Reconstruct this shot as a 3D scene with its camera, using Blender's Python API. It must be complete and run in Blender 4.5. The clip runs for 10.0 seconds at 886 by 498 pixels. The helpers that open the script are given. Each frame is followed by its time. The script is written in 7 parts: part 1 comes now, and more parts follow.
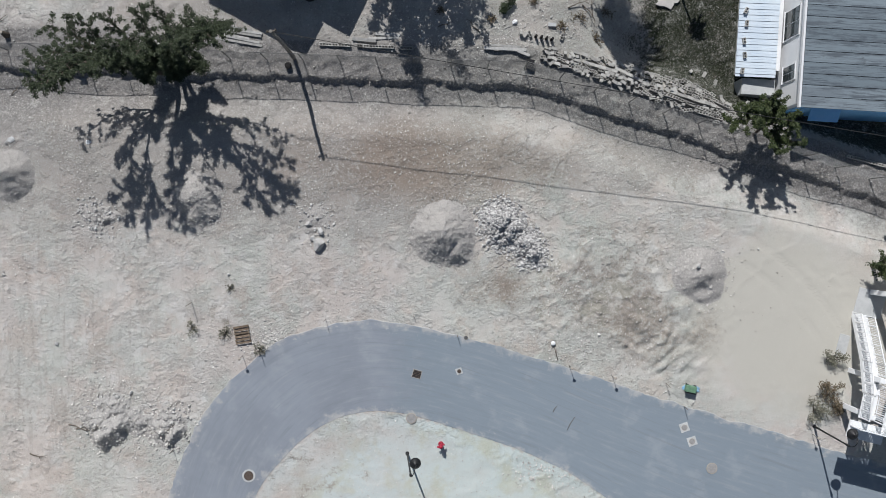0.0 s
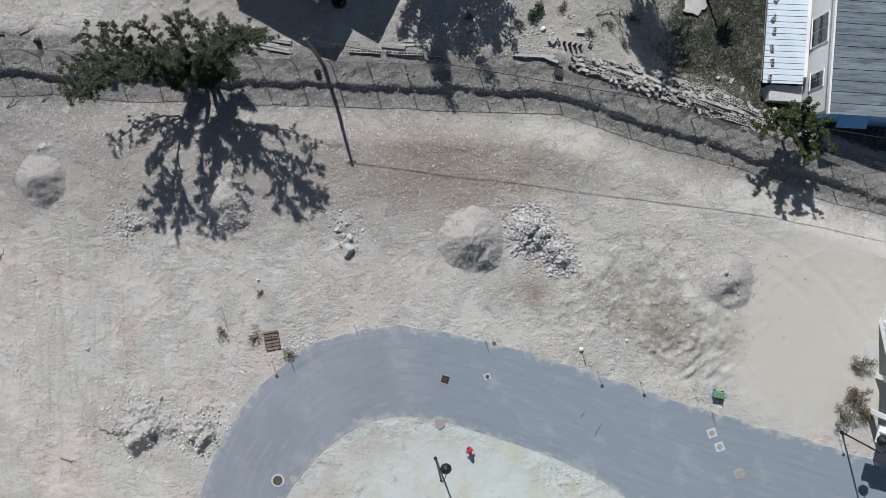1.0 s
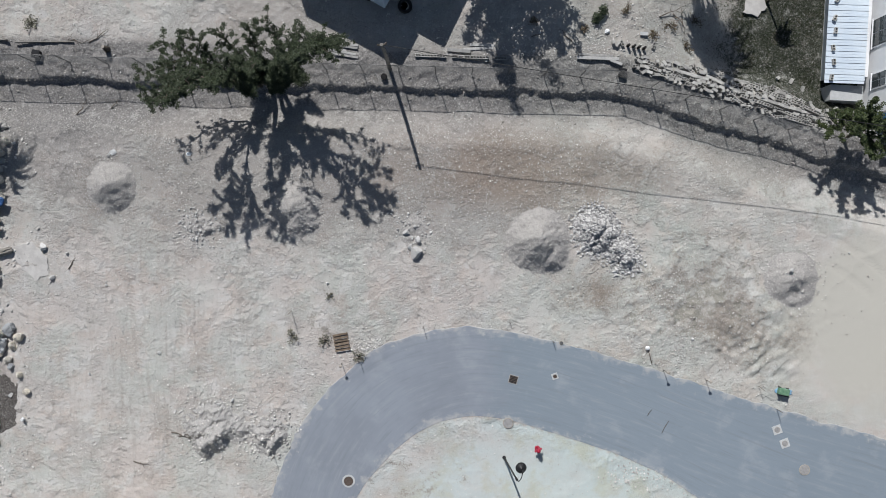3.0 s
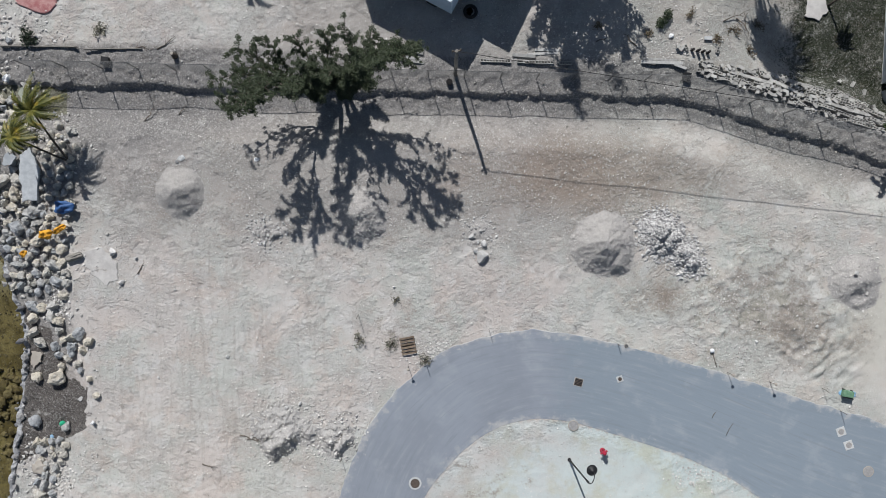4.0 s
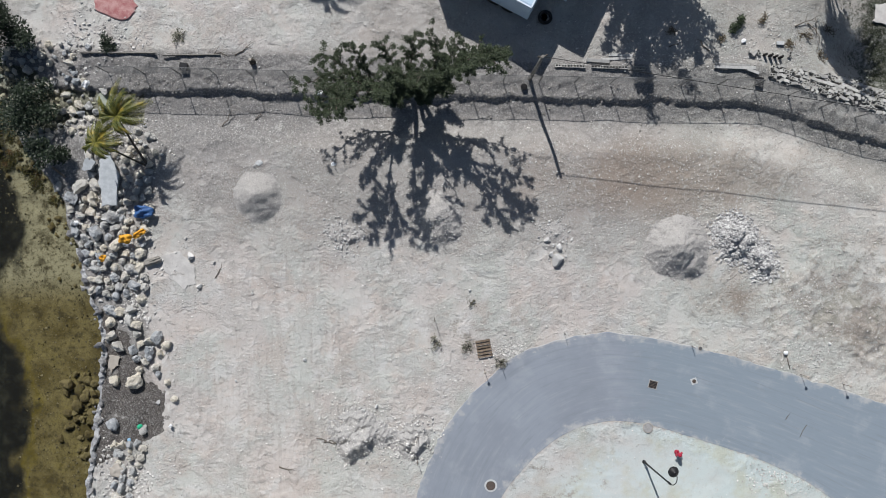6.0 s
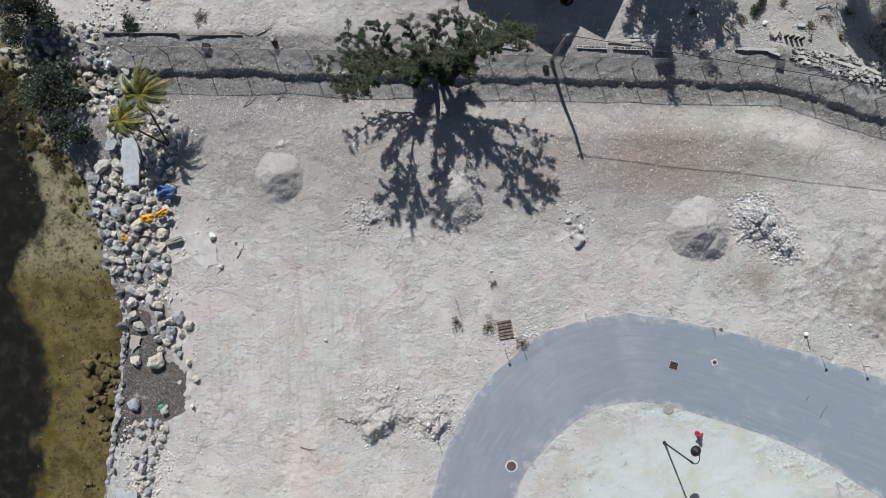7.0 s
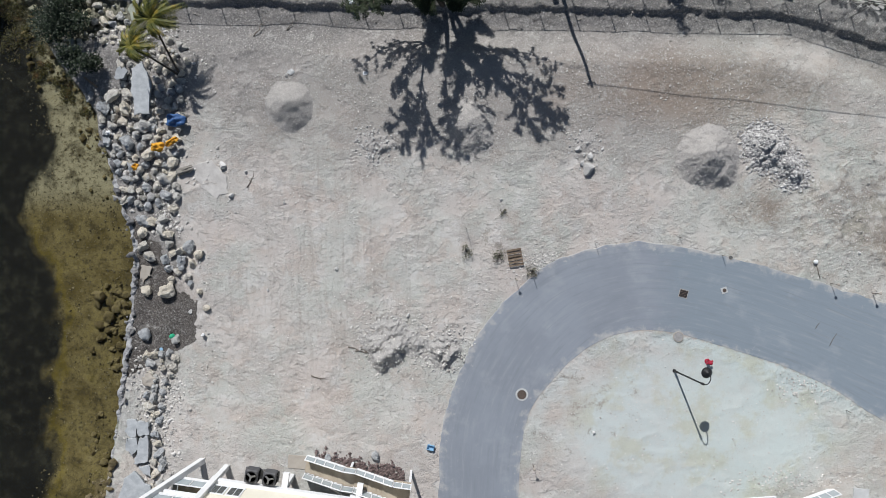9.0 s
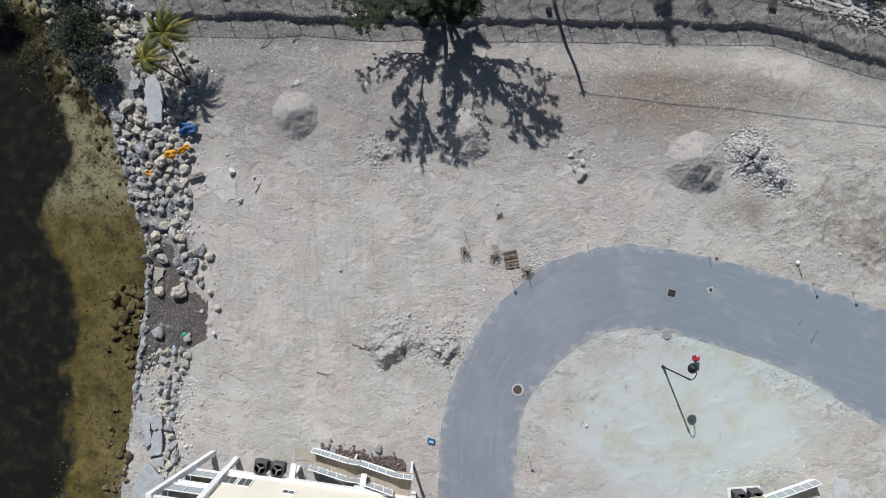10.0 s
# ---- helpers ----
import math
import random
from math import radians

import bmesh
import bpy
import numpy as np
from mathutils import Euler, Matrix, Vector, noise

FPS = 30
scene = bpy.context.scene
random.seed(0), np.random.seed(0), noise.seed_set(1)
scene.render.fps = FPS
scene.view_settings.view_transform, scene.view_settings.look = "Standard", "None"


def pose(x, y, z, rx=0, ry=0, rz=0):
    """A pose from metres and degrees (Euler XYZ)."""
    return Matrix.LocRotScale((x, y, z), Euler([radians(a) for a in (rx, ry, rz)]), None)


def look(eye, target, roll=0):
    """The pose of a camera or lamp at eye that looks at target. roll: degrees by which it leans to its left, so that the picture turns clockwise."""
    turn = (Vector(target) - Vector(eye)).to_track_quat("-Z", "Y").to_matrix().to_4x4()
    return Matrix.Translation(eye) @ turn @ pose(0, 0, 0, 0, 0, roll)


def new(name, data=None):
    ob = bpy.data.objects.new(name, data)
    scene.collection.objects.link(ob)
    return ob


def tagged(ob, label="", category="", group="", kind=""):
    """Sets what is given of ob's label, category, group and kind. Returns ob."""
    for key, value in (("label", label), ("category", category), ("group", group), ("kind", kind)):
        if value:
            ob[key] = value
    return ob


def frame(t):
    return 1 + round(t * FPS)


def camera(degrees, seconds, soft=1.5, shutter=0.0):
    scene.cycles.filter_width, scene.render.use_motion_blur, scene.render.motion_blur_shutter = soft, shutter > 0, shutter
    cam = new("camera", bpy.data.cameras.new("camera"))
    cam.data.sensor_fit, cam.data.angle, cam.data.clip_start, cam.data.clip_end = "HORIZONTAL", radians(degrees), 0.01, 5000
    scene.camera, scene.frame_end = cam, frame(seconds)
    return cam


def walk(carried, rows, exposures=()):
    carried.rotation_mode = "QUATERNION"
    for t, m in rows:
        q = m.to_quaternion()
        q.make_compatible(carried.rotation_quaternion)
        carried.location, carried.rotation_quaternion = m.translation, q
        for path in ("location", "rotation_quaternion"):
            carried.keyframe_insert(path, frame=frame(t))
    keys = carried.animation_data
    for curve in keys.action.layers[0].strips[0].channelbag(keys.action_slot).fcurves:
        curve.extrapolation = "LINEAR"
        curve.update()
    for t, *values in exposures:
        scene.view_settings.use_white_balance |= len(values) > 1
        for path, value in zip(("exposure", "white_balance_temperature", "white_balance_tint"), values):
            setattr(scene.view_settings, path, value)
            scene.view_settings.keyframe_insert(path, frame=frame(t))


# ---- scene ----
cam = camera(64.2, 10.0, soft=0.5)
# seconds, eye in metres, turn in degrees: a drone that looks almost straight down
PATH = [
    (0, -1.238, 1.186, 47.926, -1.286, -0.640, 0.743),
    (0.5, -2.527, 1.461, 48.007, -1.135, -0.373, 0.789),
    (1, -2.998, 1.532, 48.093, -1.244, -0.420, 0.778),
    (1.5, -3.241, 1.501, 48.166, -1.278, -0.458, 0.741),
    (2, -3.894, 1.432, 48.263, -1.270, -0.514, 0.585),
    (2.2, -4.436, 1.456, 48.291, -1.276, -0.554, 0.477),
    (3.3, -9.047, 1.808, 48.646, -1.350, -0.453, 0.156),
    (3.5, -9.924, 1.881, 48.696, -1.369, -0.394, 0.122),
    (4, -12.019, 2.058, 48.845, -1.427, -0.275, 0.028),
    (4.5, -13.646, 2.165, 48.942, -1.484, -0.298, 0.000),
    (5, -15.052, 2.206, 49.055, -1.449, -0.379, -0.047),
    (5.5, -16.315, 2.199, 49.135, -1.322, -0.349, -0.106),
    (5.7, -16.737, 2.126, 49.160, -1.184, -0.308, -0.109),
    (6.8, -18.566, 1.089, 49.285, -0.900, -0.312, -0.007),
    (7, -18.847, 0.624, 49.294, -1.022, -0.365, 0.023),
    (7.5, -19.381, -1.227, 49.313, -1.212, -0.435, 0.088),
    (8, -19.699, -3.111, 49.374, -1.654, -0.424, -0.001),
    (8.5, -19.681, -4.032, 49.408, -1.349, -0.418, -0.124),
    (9, -19.546, -4.175, 49.450, -1.234, -0.357, -0.144),
    (9.5, -19.447, -4.018, 50.092, -1.324, -0.260, -0.214),
    (10, -19.463, -3.813, 51.849, -1.413, -0.316, -0.247),
]
walk(cam, [(t, pose(x, y, z, rx, ry, rz)) for t, x, y, z, rx, ry, rz in PATH],
     [(0.0, -0.11), (2.0, -0.11), (3.5, -0.08), (5.5, 0.01), (7.0, 0.03), (8.0, -0.06), (9.0, -0.11), (10.0, -0.16)])

# ---- light ----
SUN_UP = 41.0                                  # degrees above the horizon
SUN_TO = Vector((-0.304, 0.953, 0)).normalized()   # the side the sun stands on
SUN_DIR = SUN_TO * math.cos(radians(SUN_UP)) + Vector((0, 0, math.sin(radians(SUN_UP))))

world = bpy.data.worlds.new("sky")
scene.world = world
world.use_nodes = True
_n = world.node_tree.nodes
_sky = _n.new("ShaderNodeTexSky")
_sky.sky_type, _sky.sun_disc = "NISHITA", False
_sky.sun_elevation, _sky.sun_rotation = radians(SUN_UP), math.atan2(SUN_TO.x, SUN_TO.y)
_sky.air_density, _sky.dust_density = 1.0, 0.6
world.node_tree.links.new(_sky.outputs[0], _n["Background"].inputs[0])
_n["Background"].inputs[1].default_value = 0.054

_sun = new("sun", bpy.data.lights.new("sun", "SUN"))
_sun.data.energy, _sun.data.angle, _sun.data.color = 4.7, radians(0.53), (0.99, 0.985, 0.985)
_sun.matrix_world = look(SUN_DIR * 80, (0, 0, 0))


# ---- materials ----
class Mat:
    """A node material with short helpers."""

    def __init__(self, name, rough=0.85, metal=0.0):
        self.m = bpy.data.materials.new(name)
        self.m.use_nodes = True
        self.t = self.m.node_tree
        self.b = self.t.nodes["Principled BSDF"]
        self.b.inputs["Roughness"].default_value = rough
        self.b.inputs["Metallic"].default_value = metal
        self.b.inputs["Specular IOR Level"].default_value = 0.3
        self.pos = self.add("ShaderNodeNewGeometry").outputs["Position"]

    def add(self, kind, **props):
        n = self.t.nodes.new(kind)
        for k, v in props.items():
            setattr(n, k, v)
        return n

    def link(self, a, b):
        self.t.links.new(a, b)

    def put(self, socket, v):
        if hasattr(v, "is_output"):
            self.link(v, socket)
        elif isinstance(v, (tuple, list)) and len(v) == 3 and socket.type == "RGBA":
            socket.default_value = (*v, 1)
        else:
            socket.default_value = v

    def noise(self, scale, detail=4.0, rough=0.6, vec=None, stretch=None):
        n = self.add("ShaderNodeTexNoise")
        n.inputs["Scale"].default_value, n.inputs["Detail"].default_value, n.inputs["Roughness"].default_value = scale, detail, rough
        v = vec or self.pos
        if stretch:
            mp = self.add("ShaderNodeMapping", vector_type="TEXTURE")
            mp.inputs["Rotation"].default_value = (0, 0, radians(stretch[3]))
            mp.inputs["Scale"].default_value = [1 / q for q in stretch[:3]]
            self.link(v, mp.inputs["Vector"])
            v = mp.outputs[0]
        self.link(v, n.inputs["Vector"])
        return n.outputs["Fac"]

    def cells(self, scale, vec=None, out="Distance", feature="F1"):
        n = self.add("ShaderNodeTexVoronoi", feature=feature)
        n.inputs["Scale"].default_value = scale
        self.link(vec or self.pos, n.inputs["Vector"])
        return n.outputs[out]

    def ramp(self, v, lo, hi, a=0.0, b=1.0):
        n = self.add("ShaderNodeMapRange", interpolation_type="SMOOTHSTEP")
        for i, x in enumerate((v, lo, hi, a, b)):
            self.put(n.inputs[i], x)
        return n.outputs[0]

    def mix(self, f, a, b, mode="MIX"):
        n = self.add("ShaderNodeMix", data_type="RGBA", blend_type=mode)
        self.put(n.inputs[0], f), self.put(n.inputs[6], a), self.put(n.inputs[7], b)
        return n.outputs[2]

    def math(self, op, a, b=0.0):
        n = self.add("ShaderNodeMath", operation=op)
        self.put(n.inputs[0], a), self.put(n.inputs[1], b)
        return n.outputs[0]

    def attr(self, name):
        return self.add("ShaderNodeAttribute", attribute_name=name).outputs["Fac"]

    def random(self):
        return self.add("ShaderNodeObjectInfo").outputs["Random"]

    def island(self):
        return self.add("ShaderNodeNewGeometry").outputs["Random Per Island"]

    def colour(self, c):
        self.put(self.b.inputs["Base Color"], c)
        return self

    def bump(self, h, strength=0.5, distance=0.02):
        n = self.add("ShaderNodeBump")
        n.inputs["Strength"].default_value, n.inputs["Distance"].default_value = strength, distance
        self.link(h, n.inputs["Height"])
        self.link(n.outputs[0], self.b.inputs["Normal"])
        return self


def plain(name, a, b, scale=3.0, fine=40.0, rough=0.8, metal=0.0, bump=0.3, vary=0.0, dist=0.01):
    """Two colours mixed by a coarse and a fine noise, with a fine relief."""
    k = Mat(name, rough, metal)
    co, fi = k.noise(scale), k.noise(fine, 3)
    c = k.mix(k.ramp(k.math("ADD", k.math("MULTIPLY", co, 0.65), k.math("MULTIPLY", fi, 0.35)), 0.35, 0.65), a, b)
    if vary:
        v = k.ramp(k.random(), 0, 1, 1 - vary, 1 + vary)
        mul = k.add("ShaderNodeVectorMath", operation="SCALE")
        k.link(c, mul.inputs[0]), k.link(v, mul.inputs["Scale"])
        c = mul.outputs[0]
    k.colour(c)
    k.bump(fi, bump, dist)
    return k.m


def make_ground():
    k = Mat("limestone_ground", 0.95)
    big, mid, fine, grit = k.noise(0.11, 5), k.noise(0.55, 6, 0.65), k.noise(3.6, 7, 0.72), k.noise(22, 4, 0.75)
    clod = k.noise(8.5, 5, 0.7)
    ro = k.attr("rough")
    m2, m3 = k.noise(0.95, 7, 0.72), k.noise(0.33, 6, 0.65)
    # broken-up patches between smooth, driven-over ones
    rm = k.math("MULTIPLY", ro, k.ramp(m3, 0.42, 0.56, 0.2, 1.0))

    def zone(name, wobble, amount):
        return k.math("ADD", k.attr(name), k.math("MULTIPLY", k.math("SUBTRACT", wobble, 0.5), amount))

    hue = k.noise(0.17, 4, 0.6)
    c = k.mix(k.ramp(hue, 0.42, 0.58), (0.62, 0.556, 0.518), (0.565, 0.578, 0.535))
    c = k.mix(k.ramp(big, 0.38, 0.62, 0, 0.55), c, (0.655, 0.64, 0.61))
    c = k.mix(k.ramp(mid, 0.5, 0.7, 0, 0.55), c, (0.47, 0.435, 0.4))
    c = k.mix(k.ramp(mid, 0.46, 0.3, 0, 0.4), c, (0.68, 0.665, 0.635))
    c = k.mix(k.ramp(k.noise(0.4, 6, 0.7), 0.48, 0.62, 0, 0.65), c, (0.6, 0.515, 0.46))
    c = k.mix(k.ramp(k.noise(0.62, 6, 0.72), 0.52, 0.62, 0, 0.6), c, (0.7, 0.69, 0.67))
    # long smears of wheels and grading
    tr = k.noise(0.8, 5, 0.6, stretch=(0.45, 1.9, 1, 8))
    c = k.mix(k.ramp(tr, 0.5, 0.72, 0, 0.35), c, (0.68, 0.66, 0.63))
    tv = k.noise(1.0, 4, 0.65, stretch=(2.2, 0.16, 1, 2))
    c = k.mix(k.math("MULTIPLY", k.ramp(tv, 0.5, 0.66, 0, 0.5), k.attr("flat")), c, (0.44, 0.4, 0.36))
    c = k.mix(k.ramp(zone("dull", mid, 0.7), 0.15, 0.9, 0, 0.85), c, (0.37, 0.345, 0.322))
    c = k.mix(k.ramp(zone("pale", mid, 0.8), 0.3, 0.9), c, (0.585, 0.56, 0.5))
    ch = k.mix(k.ramp(m3, 0.48, 0.62), (0.625, 0.69, 0.685), (0.585, 0.605, 0.52))
    c = k.mix(k.ramp(zone("chalk", mid, 0.6), 0.3, 0.9), c, ch)
    c = k.mix(k.ramp(zone("brown", fine, 1.0), 0.2, 1.0), c, (0.315, 0.256, 0.212))
    c = k.mix(k.ramp(zone("soil", fine, 1.1), 0.2, 0.95), c, k.mix(k.ramp(clod, 0.4, 0.62), (0.203, 0.196, 0.192), (0.315, 0.3, 0.288)))
    ms = k.math("ADD", k.attr("moss"), k.math("ADD", k.math("MULTIPLY", k.math("SUBTRACT", m2, 0.5), 2.6), k.math("MULTIPLY", k.math("SUBTRACT", clod, 0.5), 1.6)))
    c = k.mix(k.ramp(ms, 0.5, 0.8, 0, 0.7), c, k.mix(k.ramp(m3, 0.45, 0.55), (0.3, 0.285, 0.235), (0.34, 0.285, 0.25)))
    g = k.mix(fine, (0.007, 0.013, 0.005), (0.028, 0.036, 0.016))
    g = k.mix(k.ramp(clod, 0.62, 0.8, 0, 0.4), g, (0.13, 0.115, 0.085))
    c = k.mix(k.ramp(zone("grass", fine, 1.9), 0.35, 0.8), c, g)
    w = k.mix(k.ramp(k.noise(13, 5, 0.8), 0.35, 0.68), (0.02, 0.018, 0.017), (0.15, 0.13, 0.12))
    c = k.mix(k.ramp(zone("weed", fine, 0.7), 0.4, 0.6), c, w)
    c = k.mix(k.math("MULTIPLY", k.ramp(m2, 0.54, 0.68, 0, 0.45), rm), c, (0.36, 0.33, 0.295))
    c = k.mix(k.math("MULTIPLY", k.ramp(m2, 0.45, 0.33, 0, 0.5), rm), c, (0.68, 0.665, 0.63))
    # creases left by blades and tyres
    n1, n2 = k.noise(0.8, 3, 0.5, stretch=(1, 0.35, 1, 20)), k.noise(0.7, 4, 0.55, stretch=(0.4, 1.0, 1, -25))
    cr = k.math("MINIMUM", k.math("ABSOLUTE", k.math("SUBTRACT", n1, 0.5)), k.math("ABSOLUTE", k.math("SUBTRACT", n2, 0.48)))
    crease = k.math("MULTIPLY", k.ramp(cr, 0.008, 0.001), k.math("MULTIPLY", k.ramp(m2, 0.54, 0.66), k.attr("scored")))
    c = k.mix(k.math("MULTIPLY", crease, 0.22), c, (0.3, 0.275, 0.24))
    # scratches and prints of shovels and tracks
    sc = k.noise(1.5, 3, 0.5, stretch=(1.0, 0.22, 1, -32))
    sc2 = k.noise(1.2, 3, 0.5, stretch=(0.3, 1.1, 1, 24))
    scrape = k.math("MULTIPLY", k.math("MAXIMUM", k.ramp(sc, 0.55, 0.6), k.ramp(sc2, 0.61, 0.66)), k.math("MULTIPLY", k.ramp(m3, 0.44, 0.54), k.attr("scored")))
    c = k.mix(k.math("MULTIPLY", scrape, 0.3), c, (0.36, 0.33, 0.3))
    # clods and grit
    c = k.mix(k.math("MULTIPLY", k.ramp(fine, 0.52, 0.68, 0, 0.4), ro), c, (0.4, 0.368, 0.335))
    c = k.mix(k.math("MULTIPLY", k.ramp(fine, 0.46, 0.32, 0, 0.4), ro), c, (0.72, 0.705, 0.68))
    c = k.mix(k.math("MULTIPLY", k.ramp(clod, 0.52, 0.72, 0, 0.7), rm), c, (0.72, 0.7, 0.67))
    c = k.mix(k.math("MULTIPLY", k.ramp(clod, 0.46, 0.27, 0, 0.65), rm), c, (0.24, 0.215, 0.185))
    rg = k.ramp(ro, 0.0, 0.6, 0.2, 1.0)
    c = k.mix(k.math("MULTIPLY", k.ramp(grit, 0.53, 0.68, 0, 0.42), rg), c, (0.74, 0.72, 0.69))
    c = k.mix(k.math("MULTIPLY", k.ramp(grit, 0.46, 0.3, 0, 0.42), rg), c, (0.23, 0.205, 0.175))
    sp, sp2 = k.cells(7.0), k.cells(15.0)
    c = k.mix(k.math("MULTIPLY", k.ramp(sp, 0.16, 0.08), k.ramp(fine, 0.52, 0.62)), c, (0.74, 0.725, 0.69))
    c = k.mix(k.math("MULTIPLY", k.ramp(sp2, 0.22, 0.12), k.ramp(clod, 0.52, 0.62)), c, (0.7, 0.685, 0.65))
    dk1 = k.cells(4.3)
    c = k.mix(k.math("MULTIPLY", k.ramp(dk1, 0.22, 0.08, 0, 0.8), k.math("MULTIPLY", k.ramp(m2, 0.49, 0.58), ro)), c, (0.2, 0.185, 0.16))
    # tread marks of tyres
    xyz = k.add("ShaderNodeSeparateXYZ")
    k.link(k.pos, xyz.inputs[0])
    rib = k.math("SINE", k.math("ADD", k.math("MULTIPLY", xyz.outputs[1], 24.0), k.math("MULTIPLY", k.math("SINE", k.math("MULTIPLY", xyz.outputs[0], 9.0)), 1.5)))
    tread = k.math("MULTIPLY", k.math("MULTIPLY", rib, k.attr("track")), k.ramp(m2, 0.4, 0.55))
    c = k.mix(k.ramp(tread, 0.2, 0.8, 0, 0.28), c, (0.4, 0.365, 0.33))
    # the sea bed
    bed = k.mix(k.ramp(mid, 0.35, 0.65), (0.1, 0.077, 0.03), (0.19, 0.155, 0.08))
    bed = k.mix(k.ramp(k.attr("north"), 0.3, 0.8), bed, (0.3, 0.275, 0.21))
    bed = k.mix(k.ramp(fine, 0.5, 0.64, 0, 0.85), bed, (0.06, 0.047, 0.024))
    bed = k.mix(k.ramp(clod, 0.46, 0.3, 0, 0.7), bed, (0.05, 0.04, 0.02))
    bed = k.mix(k.ramp(clod, 0.58, 0.7, 0, 0.6), bed, (0.3, 0.26, 0.18))
    bed = k.mix(k.ramp(m2, 0.5, 0.66, 0, 0.8), bed, (0.05, 0.04, 0.022))
    bed = k.mix(k.ramp(m2, 0.42, 0.3, 0, 0.5), bed, (0.25, 0.215, 0.14))
    ochre = k.math("MULTIPLY", k.ramp(zone("deep", mid, 0.9), 0.0, 0.25), k.ramp(zone("deep", mid, 0.9), 0.5, 0.25))
    ochre = k.math("MULTIPLY", ochre, k.ramp(k.attr("north"), 0.5, 0.0))
    bed = k.mix(k.math("MULTIPLY", ochre, 0.5), bed, (0.15, 0.115, 0.015))
    deep = k.ramp(zone("deep", m2, 0.6), 0.15, 0.85)
    dk = k.mix(k.ramp(m2, 0.45, 0.72), (0.006, 0.006, 0.006), (0.03, 0.029, 0.024))
    bed = k.mix(deep, bed, dk)
    c = k.mix(1.0, c, (0.828, 0.826, 0.819), "MULTIPLY")
    # greyer marl in the middle of the yard
    marl = k.math("MULTIPLY", k.ramp(xyz.outputs[0], -6.0, 2.0), k.ramp(xyz.outputs[0], 20.0, 14.0))
    c = k.mix(marl, c, (0.985, 1.003, 0.988), "MULTIPLY")
    c = k.mix(k.attr("sea"), c, bed)
    k.colour(c)
    h = k.math("ADD", k.math("MULTIPLY", k.math("MULTIPLY", fine, 0.52), rm), k.math("ADD", k.math("MULTIPLY", k.math("MULTIPLY", clod, 0.28), rm), k.math("MULTIPLY", k.math("MULTIPLY", grit, 0.17), k.ramp(rm, 0.1, 0.7, 0.25, 1.0))))
    peb = k.math("MULTIPLY", k.ramp(sp, 0.26, 0.05), k.ramp(fine, 0.5, 0.64, 0, 0.5))
    peb = k.math("ADD", peb, k.math("MULTIPLY", k.ramp(sp2, 0.35, 0.08), k.ramp(clod, 0.46, 0.62, 0.02, 0.26)))
    h = k.math("ADD", k.math("ADD", h, peb), k.math("SUBTRACT", k.math("MULTIPLY", tread, 0.035), k.math("ADD", k.math("MULTIPLY", crease, 0.1), k.math("MULTIPLY", scrape, 0.22))))
    k.bump(h, 1.0, 0.17)
    for n in k.t.nodes:
        if n.bl_idname == "ShaderNodeBump":
            k.link(k.ramp(ro, 0.0, 0.8, 0.18, 1.0), n.inputs["Strength"])
    return k.m


def make_asphalt():
    k = Mat("asphalt", 0.85)
    big, mid, fine = k.noise(0.25, 4), k.noise(1.2, 5, 0.6), k.noise(60, 3)
    v = k.add("ShaderNodeAttribute", attribute_name="lane").outputs["Vector"]
    st = k.noise(1.0, 5, 0.65, vec=v, stretch=(0.35, 3.2, 1, 0))
    c = k.mix(k.ramp(big, 0.35, 0.65), (0.232, 0.254, 0.29), (0.264, 0.29, 0.33))
    sx = k.add("ShaderNodeSeparateXYZ")
    k.link(k.pos, sx.inputs[0])
    old = k.ramp(k.math("ADD", sx.outputs[0], k.math("MULTIPLY", mid, 5.0)), -3.0, 1.0)
    c = k.mix(k.math("MULTIPLY", old, 0.75), c, (0.22, 0.267, 0.306))
    c = k.mix(k.ramp(k.noise(0.45, 5, 0.6), 0.52, 0.7, 0, 0.35), c, (0.37, 0.395, 0.42))
    c = k.mix(k.ramp(st, 0.5, 0.72, 0, 0.45), c, (0.32, 0.345, 0.365))
    c = k.mix(k.ramp(st, 0.48, 0.3, 0, 0.45), c, (0.2, 0.225, 0.247))
    # dust that blows in from the edges
    dust = k.math("ADD", k.attr("edge"), k.math("MULTIPLY", k.math("SUBTRACT", mid, 0.5), 2.2))
    c = k.mix(k.ramp(dust, 0.62, 1.3, 0, 0.8), c, (0.46, 0.45, 0.435))
    # faint skid arcs, blotches of spilt dust and hairline cracks
    sk = k.noise(1.0, 3, 0.5, vec=v, stretch=(0.07, 4.5, 1, 4))
    c = k.mix(k.math("MULTIPLY", k.ramp(sk, 0.58, 0.68, 0, 0.4), k.ramp(big, 0.45, 0.6)), c, (0.19, 0.205, 0.225))
    bl = k.noise(2.4, 5, 0.7)
    c = k.mix(k.math("MULTIPLY", k.ramp(bl, 0.6, 0.7, 0, 0.5), k.ramp(k.attr("edge"), 0.0, 0.8, 0.15, 1.0)), c, (0.46, 0.46, 0.45))
    c = k.mix(k.ramp(fine, 0.55, 0.8, 0, 0.12), c, (0.3, 0.3, 0.3))
    k.colour(c)
    k.bump(fine, 0.15, 0.006)
    return k.m


